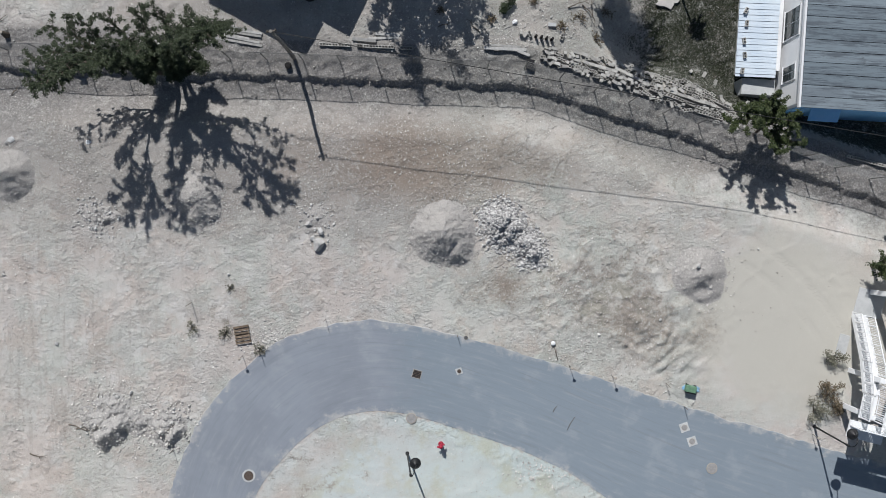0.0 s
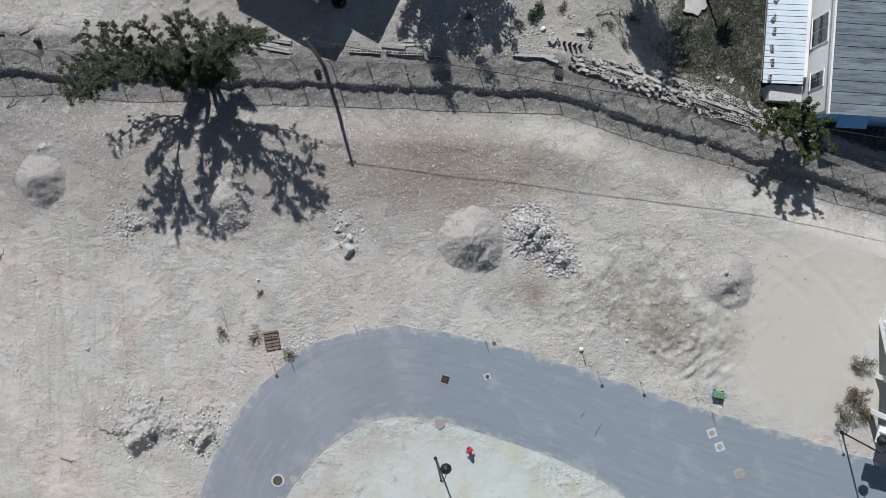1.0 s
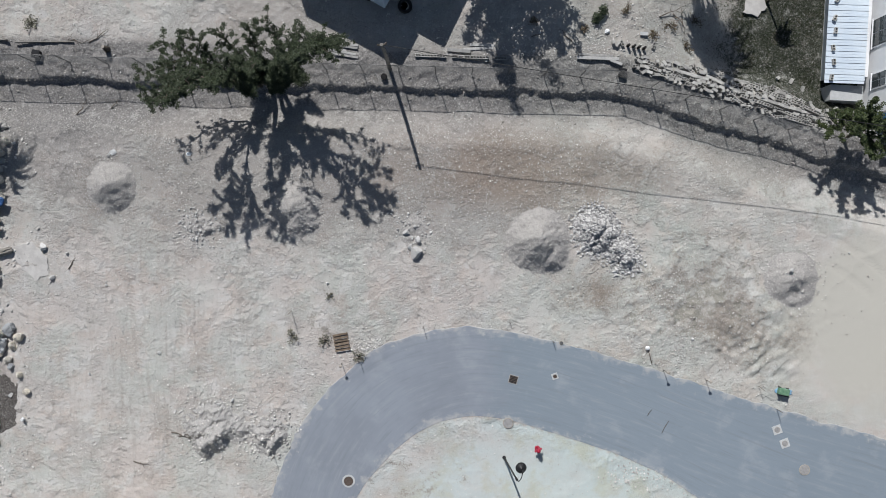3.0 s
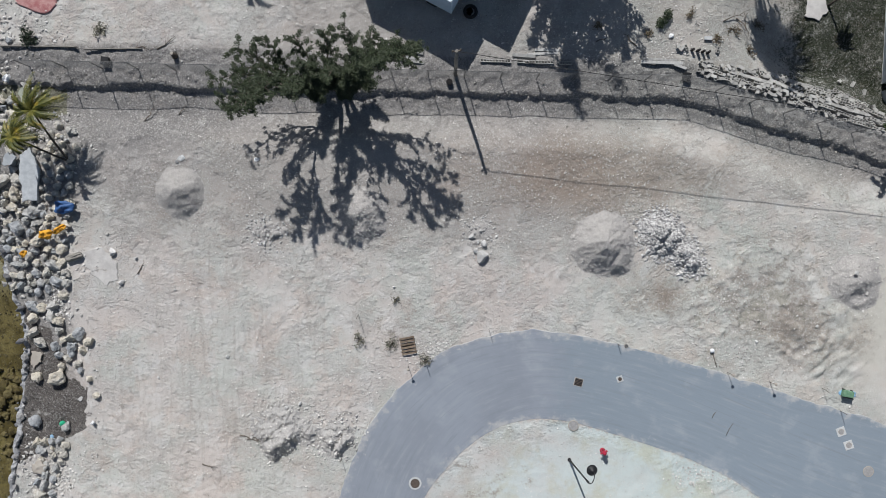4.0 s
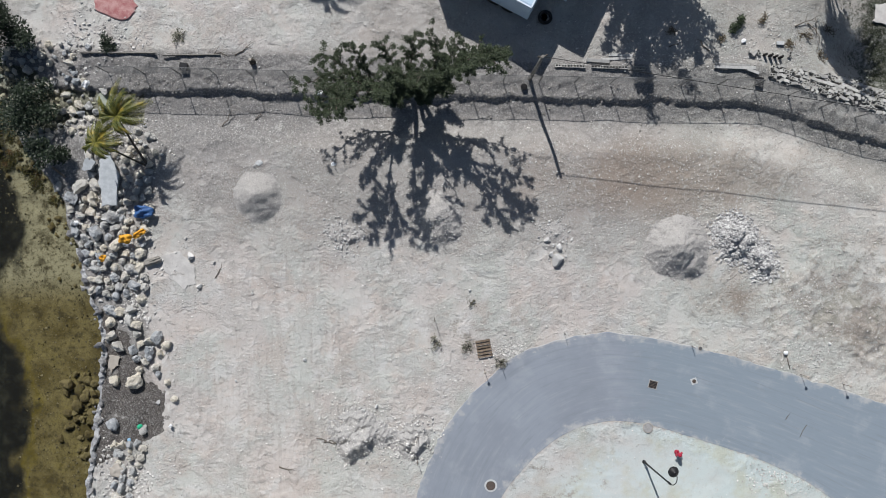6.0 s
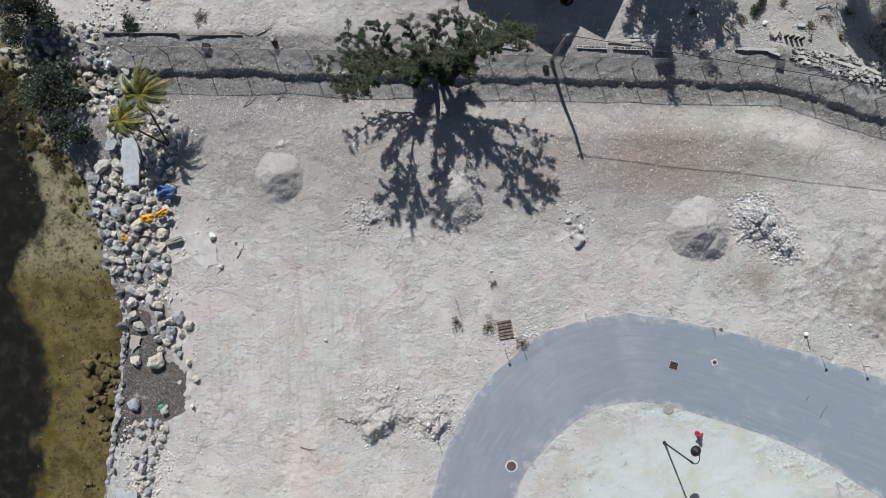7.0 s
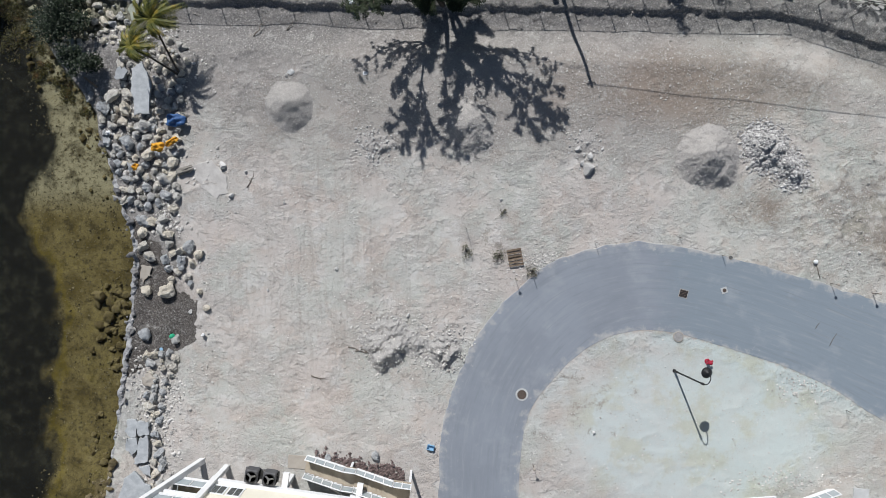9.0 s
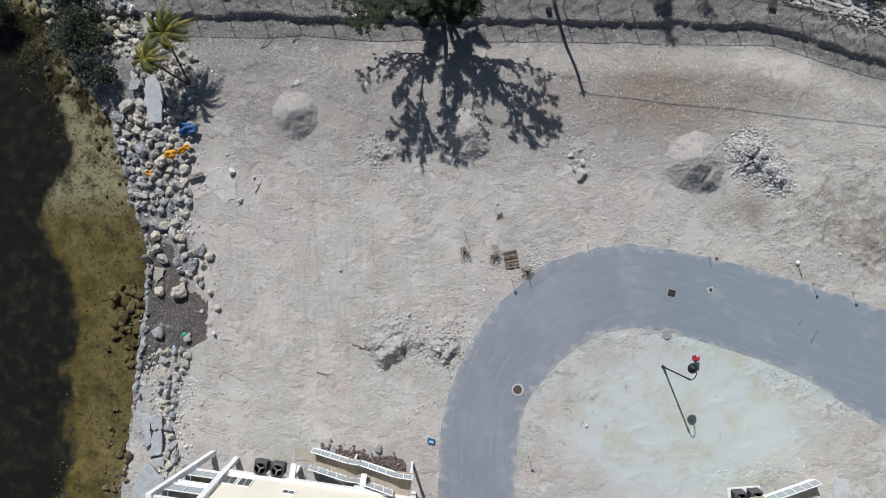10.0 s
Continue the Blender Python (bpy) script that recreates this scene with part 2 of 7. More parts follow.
def make_water():
    k = Mat("shallow_sea_water", 0.06)
    t = k.t
    tr, gl, mx = k.add("ShaderNodeBsdfTransparent"), k.add("ShaderNodeBsdfGlossy"), k.add("ShaderNodeMixShader")
    tr.inputs[0].default_value = (0.8, 0.82, 0.68, 1)
    gl.inputs["Roughness"].default_value = 0.08
    fr = k.add("ShaderNodeFresnel")
    fr.inputs[0].default_value = 1.33
    rip = k.add("ShaderNodeBump")
    rip.inputs["Strength"].default_value, rip.inputs["Distance"].default_value = 0.25, 0.03
    k.link(k.noise(1.8, 3), rip.inputs["Height"])
    k.link(rip.outputs[0], gl.inputs["Normal"]), k.link(rip.outputs[0], fr.inputs["Normal"])
    k.link(fr.outputs[0], mx.inputs[0]), k.link(tr.outputs[0], mx.inputs[1]), k.link(gl.outputs[0], mx.inputs[2])
    k.link(mx.outputs[0], t.nodes["Material Output"].inputs["Surface"])
    return k.m


def make_rock(name, a, b, c3, island=False, relief=0.16):
    """Weathered stone: a base shade of its own for every stone, stains, and pits with shade put into their colour."""
    k = Mat(name, 0.92)
    r = k.island() if island else k.random()
    mid, fine = k.noise(2.6, 5, 0.65), k.noise(16, 4, 0.7)
    c = k.mix(k.ramp(r, 0, 1), a, b)
    c = k.mix(k.ramp(mid, 0.48, 0.75, 0, 0.75), c, c3)
    c = k.mix(k.ramp(fine, 0.48, 0.32, 0, 0.6 if relief > 0.1 else 0.3), c, (0.17, 0.155, 0.13))
    k.colour(c)
    k.bump(k.math("ADD", mid, k.math("MULTIPLY", fine, 0.8)), 1.0, relief)
    return k.m


def make_gravel(name, a, b):
    """Tipped crushed stone: single grains of two shades, with a relief of grains and clods."""
    k = Mat(name, 0.95)
    big, grain, fine = k.noise(1.4, 4, 0.6), k.cells(26.0, out="Color"), k.cells(26.0)
    dust = k.noise(9, 5, 0.75)
    sep = k.add("ShaderNodeSeparateColor")
    k.link(grain, sep.inputs[0])
    c = k.mix(sep.outputs[0], a, b)
    c = k.mix(k.ramp(big, 0.4, 0.65, 0, 0.25), c, a)
    c = k.mix(k.ramp(dust, 0.55, 0.72, 0, 0.45), c, (0.62, 0.6, 0.57))
    # shade in the gaps between grains, put into the colour
    c = k.mix(k.ramp(fine, 0.35, 0.75, 0, 0.45), c, (0.2, 0.19, 0.185))
    k.colour(c)
    k.bump(k.math("ADD", k.math("MULTIPLY", k.ramp(fine, 0.7, 0.0), 0.5), k.math("MULTIPLY", dust, 0.5)), 1.0, 0.045)
    return k.m


def make_leaf(name, a, b, dry=None):
    k = Mat(name, 0.55)
    c = k.mix(k.island(), a, b)
    if dry:
        c = k.mix(k.ramp(k.noise(1.3, 3), 0.55, 0.7, 0, 0.8), c, dry)
    k.colour(c)
    k.b.inputs["Subsurface Weight"].default_value = 0.0
    return k.m


def make_glass(name, tint):
    k = Mat(name, 0.05)
    k.colour(tint)
    k.b.inputs["Specular IOR Level"].default_value = 0.6
    return k.m


M_GROUND, M_ASPHALT, M_WATER = make_ground(), make_asphalt(), make_water()
M_BOULDER = make_rock("boulder_limestone", (0.42, 0.44, 0.46), (0.72, 0.655, 0.54), (0.82, 0.805, 0.775))
M_STONE = make_rock("loose_limestone", (0.4, 0.383, 0.36), (0.7, 0.675, 0.64), (0.56, 0.53, 0.49), island=True, relief=0.03)
M_CLODS = make_rock("brown_soil_clods", (0.2, 0.185, 0.17), (0.42, 0.395, 0.36), (0.3, 0.275, 0.25), island=True, relief=0.03)
M_YARDCLODS = make_rock("yard_soil_clods", (0.34, 0.31, 0.285), (0.56, 0.52, 0.48), (0.42, 0.38, 0.345), island=True, relief=0.03)
M_RUBBLE = make_rock("white_broken_limestone", (0.32, 0.312, 0.305), (0.66, 0.645, 0.625), (0.48, 0.465, 0.445), island=True, relief=0.03)
M_WALLROCK = make_rock("dark_wave_worn_stone", (0.2, 0.2, 0.21), (0.4, 0.39, 0.38), (0.26, 0.25, 0.25))
M_GRAVEL = make_rock("crushed_gravel", (0.34, 0.325, 0.31), (0.6, 0.575, 0.55), (0.46, 0.445, 0.425), island=True, relief=0.03)
M_SEAROCK = make_rock("algae_rock", (0.13, 0.1, 0.05), (0.26, 0.21, 0.12), (0.17, 0.15, 0.05))
M_BEDSTONE = make_rock("sea_bed_stone", (0.03, 0.024, 0.014), (0.26, 0.22, 0.15), (0.1, 0.08, 0.045), island=True, relief=0.03)
M_CLINKER = make_rock("purple_rock", (0.17, 0.12, 0.115), (0.24, 0.18, 0.17), (0.13, 0.09, 0.085))
M_HEAP = make_gravel("gravel_heap", (0.4, 0.378, 0.355), (0.58, 0.552, 0.52))
M_PALEHEAP = make_gravel("pale_rubble_soil", (0.4, 0.385, 0.365), (0.58, 0.56, 0.535))
M_RUBBLEBED = make_gravel("limestone_rubble_bed", (0.42, 0.41, 0.405), (0.72, 0.71, 0.7))
M_SHORESLAB = plain("grey_shore_concrete", (0.35, 0.37, 0.385), (0.49, 0.51, 0.52), 2.2, 26, 0.9, bump=0.6)
M_SLAB = plain("broken_concrete", (0.42, 0.43, 0.43), (0.55, 0.555, 0.55), 1.2, 30, 0.9, bump=0.4)
M_SUNK = plain("dusty_sunk_slab", (0.42, 0.4, 0.38), (0.58, 0.56, 0.53), 1.2, 30, 0.9, bump=0.4)
M_WALLTOP = plain("weathered_seawall", (0.2, 0.2, 0.205), (0.5, 0.5, 0.5), 2.8, 14, 0.95, bump=0.8, dist=0.05)
M_BLOCK = plain("concrete_block", (0.34, 0.33, 0.31), (0.47, 0.46, 0.43), 2.0, 50, 0.92, bump=0.4, vary=0.22)
M_POLE = plain("weathered_pole_timber", (0.16, 0.15, 0.135), (0.3, 0.28, 0.25), 2.5, 40, 0.85)
M_WOOD = plain("pallet_wood", (0.13, 0.095, 0.068), (0.25, 0.195, 0.145), 4, 60, 0.85, vary=0.2)
M_GREYBOARD = plain("grey_weathered_board", (0.3, 0.3, 0.29), (0.45, 0.44, 0.42), 4, 50, 0.9, vary=0.2)
M_STICK = plain("grey_driftwood", (0.1, 0.085, 0.07), (0.2, 0.17, 0.14), 5, 60, 0.9)
M_BLACK = plain("black_powder_coat", (0.012, 0.012, 0.013), (0.022, 0.022, 0.024), 5, 80, 0.45, bump=0.05)
M_STEEL = plain("dull_galvanised_steel", (0.16, 0.16, 0.16), (0.26, 0.26, 0.255), 8, 80, 0.5, 0.7, bump=0.1)
M_RUST = plain("rusty_iron", (0.09, 0.07, 0.06), (0.16, 0.125, 0.105), 9, 70, 0.8, 0.3)
M_DARK = plain("near_black", (0.02, 0.02, 0.02), (0.035, 0.03, 0.03), 9, 70, 0.8)
M_WHITE = plain("white_paint", (0.74, 0.75, 0.76), (0.8, 0.8, 0.8), 0.8, 30, 0.5, bump=0.06)
M_CREAM = plain("cream_render", (0.76, 0.715, 0.6), (0.8, 0.76, 0.65), 0.7, 45, 0.75, bump=0.15)
M_TAN = plain("tan_tread", (0.33, 0.28, 0.215), (0.42, 0.36, 0.285), 2, 40, 0.8)
M_PAD = plain("tan_concrete_pad", (0.36, 0.325, 0.28), (0.43, 0.39, 0.34), 1.5, 40, 0.9)
M_BARK = plain("bark", (0.05, 0.042, 0.034), (0.12, 0.1, 0.08), 5, 40, 0.95, bump=0.6)
M_LEAF = make_leaf("dark_tree_leaves", (0.016, 0.026, 0.012), (0.066, 0.084, 0.042))
M_LEAF2 = make_leaf("small_tree_leaves", (0.022, 0.036, 0.012), (0.07, 0.09, 0.032))
M_LEAF3 = make_leaf("shore_bush_leaves", (0.008, 0.015, 0.008), (0.026, 0.04, 0.019))
M_FROND = make_leaf("palm_frond", (0.035, 0.05, 0.012), (0.17, 0.16, 0.03), (0.3, 0.22, 0.03))
M_SEAWEED = make_leaf("yellow_shore_weed", (0.035, 0.036, 0.012), (0.1, 0.085, 0.03), (0.12, 0.06, 0.025))
M_LIDGREY = plain("dusty_grey_lid", (0.27, 0.265, 0.26), (0.36, 0.35, 0.34), 6, 50, 0.9)
M_GRASS = make_leaf("lawn_grass", (0.012, 0.022, 0.008), (0.04, 0.05, 0.022), (0.085, 0.074, 0.044))
M_SCRUB = make_leaf("dry_scrub", (0.09, 0.08, 0.045), (0.17, 0.12, 0.08))
M_WEEDY = make_leaf("weed_leaves", (0.1, 0.1, 0.07), (0.25, 0.235, 0.18))
M_PANE = make_glass("window_glass", (0.05, 0.06, 0.062))
M_RAILGLASS = make_glass("frosted_balustrade_glass", (0.36, 0.41, 0.43))
M_REDIRON = plain("red_hydrant_paint", (0.3, 0.012, 0.035), (0.42, 0.025, 0.055), 6, 60, 0.4)
M_BLUE = plain("blue_plastic", (0.03, 0.085, 0.22), (0.055, 0.13, 0.3), 3, 40, 0.55)
M_SKYBLUE = plain("light_blue_plastic", (0.2, 0.4, 0.58), (0.3, 0.48, 0.64), 3, 40, 0.5)
M_ORANGE = plain("orange_cloth", (0.6, 0.27, 0.02), (0.72, 0.38, 0.05), 6, 60, 0.85)
M_GREEN = plain("green_plastic", (0.02, 0.3, 0.16), (0.04, 0.4, 0.22), 3, 40, 0.4)
M_BIN = plain("faded_green_paint", (0.09, 0.2, 0.12), (0.17, 0.29, 0.19), 4, 40, 0.6)
M_BLUEWALL = plain("sky_blue_wall", (0.2, 0.48, 0.8), (0.26, 0.53, 0.84), 1, 40, 0.7)
M_TRAILER = plain("pale_blue_metal", (0.42, 0.55, 0.68), (0.5, 0.62, 0.74), 0.8, 40, 0.45)
M_SHEET = plain("white_roof_sheet", (0.58, 0.66, 0.74), (0.66, 0.73, 0.79), 0.8, 40, 0.45)
M_RUBBER = plain("tyre_rubber", (0.015, 0.015, 0.015), (0.03, 0.03, 0.03), 5, 60, 0.8)
M_REDPAINT = plain("worn_red_paint", (0.33, 0.12, 0.12), (0.5, 0.3, 0.28), 2.2, 20, 0.9)
M_CABLE = plain("black_cable", (0.02, 0.02, 0.02), (0.04, 0.04, 0.04), 5, 60, 0.6)


def make_roofboards():
    k = Mat("grey_roof_boards", 0.75)
    st = k.noise(1.0, 6, 0.75, stretch=(0.35, 4.0, 1, -2.5))
    sp = k.noise(2.2, 6, 0.7)
    c = k.mix(k.ramp(k.random(), 0, 1), (0.165, 0.205, 0.232), (0.225, 0.27, 0.3))
    c = k.mix(k.ramp(k.noise(0.4, 5, 0.65, stretch=(0.6, 1.6, 1, -2.5)), 0.5, 0.66, 0, 0.5), c, (0.12, 0.14, 0.16))
    c = k.mix(k.ramp(st, 0.46, 0.62, 0, 0.8), c, (0.07, 0.082, 0.098))
    s2 = k.noise(1.0, 4, 0.6, stretch=(0.4, 14, 1, -2.5))
    c = k.mix(k.ramp(s2, 0.5, 0.62, 0, 0.4), c, (0.14, 0.16, 0.18))
    c = k.mix(k.ramp(sp, 0.6, 0.78, 0, 0.7), c, (0.05, 0.055, 0.062))
    k.colour(c)
    k.bump(st, 0.3, 0.01)
    return k.m


M_ROOF = make_roofboards()


# ---- mesh helpers ----
RNG = np.random.default_rng(7)


def lattice(seed):
    return np.random.default_rng(seed).random((256, 256))


_LAT = [lattice(s) for s in range(6)]


def vnoise(x, y, k=0):
    """Smooth value noise in -1..1."""
    g = _LAT[k % 6]
    xi, yi = np.floor(x).astype(int), np.floor(y).astype(int)
    u, v = x - xi, y - yi
    u, v = u * u * (3 - 2 * u), v * v * (3 - 2 * v)
    a, b = g[xi % 256, yi % 256], g[(xi + 1) % 256, yi % 256]
    c, d = g[xi % 256, (yi + 1) % 256], g[(xi + 1) % 256, (yi + 1) % 256]
    return 2 * ((a * (1 - u) + b * u) * (1 - v) + (c * (1 - u) + d * u) * v) - 1


def fbm(x, y, octaves=4, k=0):
    s, a, t = 0.0, 1.0, 0.0
    for o in range(octaves):
        c, d = math.cos(0.6 + 0.9 * o), math.sin(0.6 + 0.9 * o)     # each octave turned, so that no grid shows
        s = s + a * vnoise((x * c - y * d) * 2.03 ** o + 17.3 * o, (x * d + y * c) * 2.03 ** o + 9.1 * o, k + o)
        t, a = t + a, a * 0.5
    return s / t


def smooth(lo, hi, v):
    q = np.clip((v - lo) / (hi - lo), 0, 1)
    return q * q * (3 - 2 * q)


def mesh_from(name, verts, faces, mat):
    me = bpy.data.meshes.new(name)
    me.from_pydata([tuple(v) for v in verts], [], [tuple(f) for f in faces])
    if mat:
        me.materials.append(mat)
    return me


def mesh_np(name, verts, tris, mat, shade=False):
    """Fast build of a triangle mesh from arrays."""
    me = bpy.data.meshes.new(name)
    n, f = len(verts), len(tris)
    w = tris.shape[1]
    me.vertices.add(n), me.loops.add(f * w), me.polygons.add(f)
    me.vertices.foreach_set("co", np.asarray(verts, np.float32).ravel())
    me.loops.foreach_set("vertex_index", np.asarray(tris, np.int32).ravel())
    me.polygons.foreach_set("loop_start", np.arange(0, f * w, w, dtype=np.int32))
    me.update(calc_edges=True)
    me.polygons.foreach_set("use_smooth", np.full(f, shade))
    me.materials.append(mat)
    return me


def part(name, me, parent, label=""):
    ob = new(name, me)
    ob.parent = parent
    if label:
        ob["label"] = label
    return ob


def thing(name, label, category, group="", kind="", me=None, at=None):
    ob = new(name, me)
    if at is not None:
        ob.matrix_world = at
    return tagged(ob, label, category, group, kind)


def bm_mesh(name, bm, mat, smooth_on=False):
    me = bpy.data.meshes.new(name)
    if smooth_on:
        for f in bm.faces:
            f.smooth = True
    bm.normal_update()
    bm.to_mesh(me)
    bm.free()
    me.materials.append(mat)
    return me


def add_box(bm, sx, sy, sz, m=None, bevel=0.0):
    """A box with its base at z = 0, centred in x and y."""
    q = bmesh.ops.create_cube(bm, size=1.0, matrix=(m or Matrix()) @ Matrix.Translation((0, 0, sz / 2)) @ Matrix.Diagonal((sx, sy, sz, 1)))
    if bevel:
        edges = list({e for v in q["verts"] for e in v.link_edges})
        bmesh.ops.bevel(bm, geom=edges, offset=bevel, segments=1, affect="EDGES", profile=0.5)


def box_me(name, sx, sy, sz, mat, m=None, bevel=0.012):
    bm = bmesh.new()
    add_box(bm, sx, sy, sz, m, bevel)
    return bm_mesh(name, bm, mat)


def between(a, b):
    """A transform at a, with z towards b."""
    a, b = Vector(a), Vector(b)
    return Matrix.Translation(a) @ (b - a).to_track_quat("Z", "Y").to_matrix().to_4x4()


def bar_me(name, a, b, w, h, mat, bevel=0.006):
    """A square bar from a to b."""
    bm = bmesh.new()
    add_box(bm, w, h, (Vector(b) - Vector(a)).length, between(a, b), bevel)
    return bm_mesh(name, bm, mat)


def tube_me(name, pts, radii, mat, sides=8, cap=True):
    """A tapered tube through points."""
    pts = [Vector(p) for p in pts]
    verts, faces = [], []
    for i, p in enumerate(pts):
        d = (pts[min(i + 1, len(pts) - 1)] - pts[max(i - 1, 0)]).normalized()
        u = d.orthogonal().normalized() if i == 0 else (u - d * u.dot(d)).normalized()
        v = d.cross(u)
        for s in range(sides):
            a = 2 * math.pi * s / sides
            verts.append(p + (u * math.cos(a) + v * math.sin(a)) * radii[i])
    for i in range(len(pts) - 1):
        for s in range(sides):
            s2 = (s + 1) % sides
            faces.append((i * sides + s, i * sides + s2, (i + 1) * sides + s2, (i + 1) * sides + s))
    if cap:
        faces.append(tuple(range(sides))[::-1])
        faces.append(tuple((len(pts) - 1) * sides + s for s in range(sides)))
    me = mesh_from(name, verts, faces, mat)
    me.polygons.foreach_set("use_smooth", [len(p.vertices) == 4 for p in me.polygons])
    return me


def lathe_me(name, profile, mat, sides=20):
    """A turned shape from (radius, z) pairs."""
    verts, faces = [], []
    for r, z in profile:
        for s in range(sides):
            a = 2 * math.pi * s / sides
            verts.append((r * math.cos(a), r * math.sin(a), z))
    for i in range(len(profile) - 1):
        for s in range(sides):
            s2 = (s + 1) % sides
            faces.append((i * sides + s, i * sides + s2, (i + 1) * sides + s2, (i + 1) * sides + s))
    faces.append(tuple(range(sides))[::-1])
    faces.append(tuple((len(profile) - 1) * sides + s for s in range(sides)))
    me = mesh_from(name, verts, faces, mat)
    return me


def curve(points, n):
    """A smooth line through points (Catmull-Rom), at n even steps."""
    p = np.array(points, float)
    p = np.vstack([2 * p[0] - p[1], p, 2 * p[-1] - p[-2]])
    out = []
    for i in range(1, len(p) - 2):
        for q in np.linspace(0, 1, 24, endpoint=False):
            a, b, c, d = p[i - 1 : i + 3]
            out.append(0.5 * (2 * b + (c - a) * q + (2 * a - 5 * b + 4 * c - d) * q * q + (3 * b - a - 3 * c + d) * q ** 3))
    out = np.array(out + [p[-2]])
    s = np.r_[0, np.cumsum(np.linalg.norm(np.diff(out, axis=0), axis=1))]
    at = np.linspace(0, s[-1], n)
    return np.stack([np.interp(at, s, out[:, k]) for k in range(out.shape[1])], 1)


ICO = bmesh.new()
bmesh.ops.create_icosphere(ICO, subdivisions=2, radius=1.0)
ICO2_V = np.array([v.co[:] for v in ICO.verts])
ICO2_F = np.array([[v.index for v in f.verts] for f in ICO.faces])
ICO.free()
ICO = bmesh.new()
bmesh.ops.create_icosphere(ICO, subdivisions=3, radius=1.0)
ICO3_V = np.array([v.co[:] for v in ICO.verts])
ICO3_F = np.array([[v.index for v in f.verts] for f in ICO.faces])
ICO.free()
ICO = bmesh.new()
bmesh.ops.create_icosphere(ICO, subdivisions=1, radius=1.0)
ICO1_V = np.array([v.co[:] for v in ICO.verts])
ICO1_F = np.array([[v.index for v in f.verts] for f in ICO.faces])
ICO.free()


def rock_shape(rng, verts, rough=0.35, cuts=7, deep=0.45):
    """Stretches a ball, cuts flats into it, then pits and roughens it."""
    v = verts * rng.uniform((0.85, 0.62, 0.5), (1.25, 1.0, 0.85))
    for _ in range(cuts):
        n = rng.normal(size=3)
        n /= np.linalg.norm(n)
        d = v @ n
        lim = rng.uniform(deep, 0.8)
        v = v - np.outer(np.maximum(d - lim, 0) * 0.9, n)
    o = rng.uniform(0, 50, 3)
    w = fbm(verts[:, 0] * 1.7 + o[0], verts[:, 1] * 1.7 + verts[:, 2] * 1.3 + o[1], 3)
    f = fbm(verts[:, 0] * 4.5 + o[1], verts[:, 1] * 4.5 + verts[:, 2] * 4 + o[2], 2, 2)
    g = fbm(verts[:, 0] * 9 + verts[:, 2] * 5 + o[2], verts[:, 1] * 9 + o[0], 2, 4)
    return v * (1 + rough * w + 0.5 * rough * f + 0.16 * rough * g - 0.3 * rough * np.maximum(0, g - 0.25))[:, None]


_g = (1 + 5 ** 0.5) / 2
CHIP_V = np.array([(-1, _g, 0), (1, _g, 0), (-1, -_g, 0), (1, -_g, 0), (0, -1, _g), (0, 1, _g), (0, -1, -_g), (0, 1, -_g), (_g, 0, -1), (_g, 0, 1), (-_g, 0, -1), (-_g, 0, 1)]) / math.hypot(1, _g)
CHIP_F = np.array([(0, 11, 5), (0, 5, 1), (0, 1, 7), (0, 7, 10), (0, 10, 11), (1, 5, 9), (5, 11, 4), (11, 10, 2), (10, 7, 6), (7, 1, 8), (3, 9, 4), (3, 4, 2), (3, 2, 6), (3, 6, 8), (3, 8, 9), (4, 9, 5), (2, 4, 11), (6, 2, 10), (8, 6, 7), (9, 8, 1)])


def heaped(rng, xyz, r, verts, faces, tall=0.7):
    """Stones of radius r, set down at the places xyz, each turned its own way, as one set of arrays."""
    shapes = np.array([rock_shape(rng, verts, 0.3, 12, 0.25) for _ in range(16)])
    n, m = len(r), len(verts)
    a = rng.uniform(0, 2 * math.pi, n)
    c, s, o = np.cos(a), np.sin(a), np.zeros(n)
    turn = np.stack([np.stack([c, s, o], 1), np.stack([-s, c, o], 1), np.stack([o, o, o + tall], 1)], 1)
    V = np.einsum("nij,njk->nik", shapes[rng.integers(0, 16, n)], turn) * r[:, None, None] + xyz[:, None]
    return V.reshape(-1, 3), (faces[None] + (np.arange(n) * m)[:, None, None]).reshape(-1, 3)


def scatter(rng, n, place, sizes, verts=ICO1_V, faces=ICO1_F, sink=0.3):
    """n loose stones joined into arrays; place(n) gives x, y; each rests on the ground."""
    xy = place(n)
    r = np.array([sizes(rng) for _ in range(len(xy))])
    xyz = np.c_[xy, ground_z(xy[:, 0], xy[:, 1]) + r * sink * 0.7]
    return heaped(rng, xyz, r, verts, faces)


# ---- the lie of the land ----
FENCE_X = np.array([-70, -40, -6, 4.6, 7.2, 11.0, 16.8, 30, 60.0])
FENCE_Y = np.array([13.9, 13.4, 12.65, 12.5, 11.75, 10.5, 8.9, 4.9, -4.0])
SHORE_Y = np.array([-70, -24, -21.4, -18.1, -15.3, -11.6, -6.7, -5.1, -3.4, -0.8, 1, 2.85, 4.4, 6.05, 7.95, 11, 22, 60.0])
SHORE_X = np.array([-44, -43.2, -43, -42.5, -42.05, -41.55, -41.0, -41.0, -41.4, -42.25, -42.65, -43.55, -43.7, -44.8, -46.3, -48.3, -53, -66.0])
OUTER = curve([(-19.9, -34), (-19.6, -22.8), (-19.3, -17.9), (-17.8, -13.1), (-15.2, -9.1), (-11.9, -6.4), (-7.8, -5.05), (-4.2, -4.9), (1.9, -6.15), (7.0, -7.6), (15.6, -10.3), (27.3, -13.6), (48, -19)], 260)
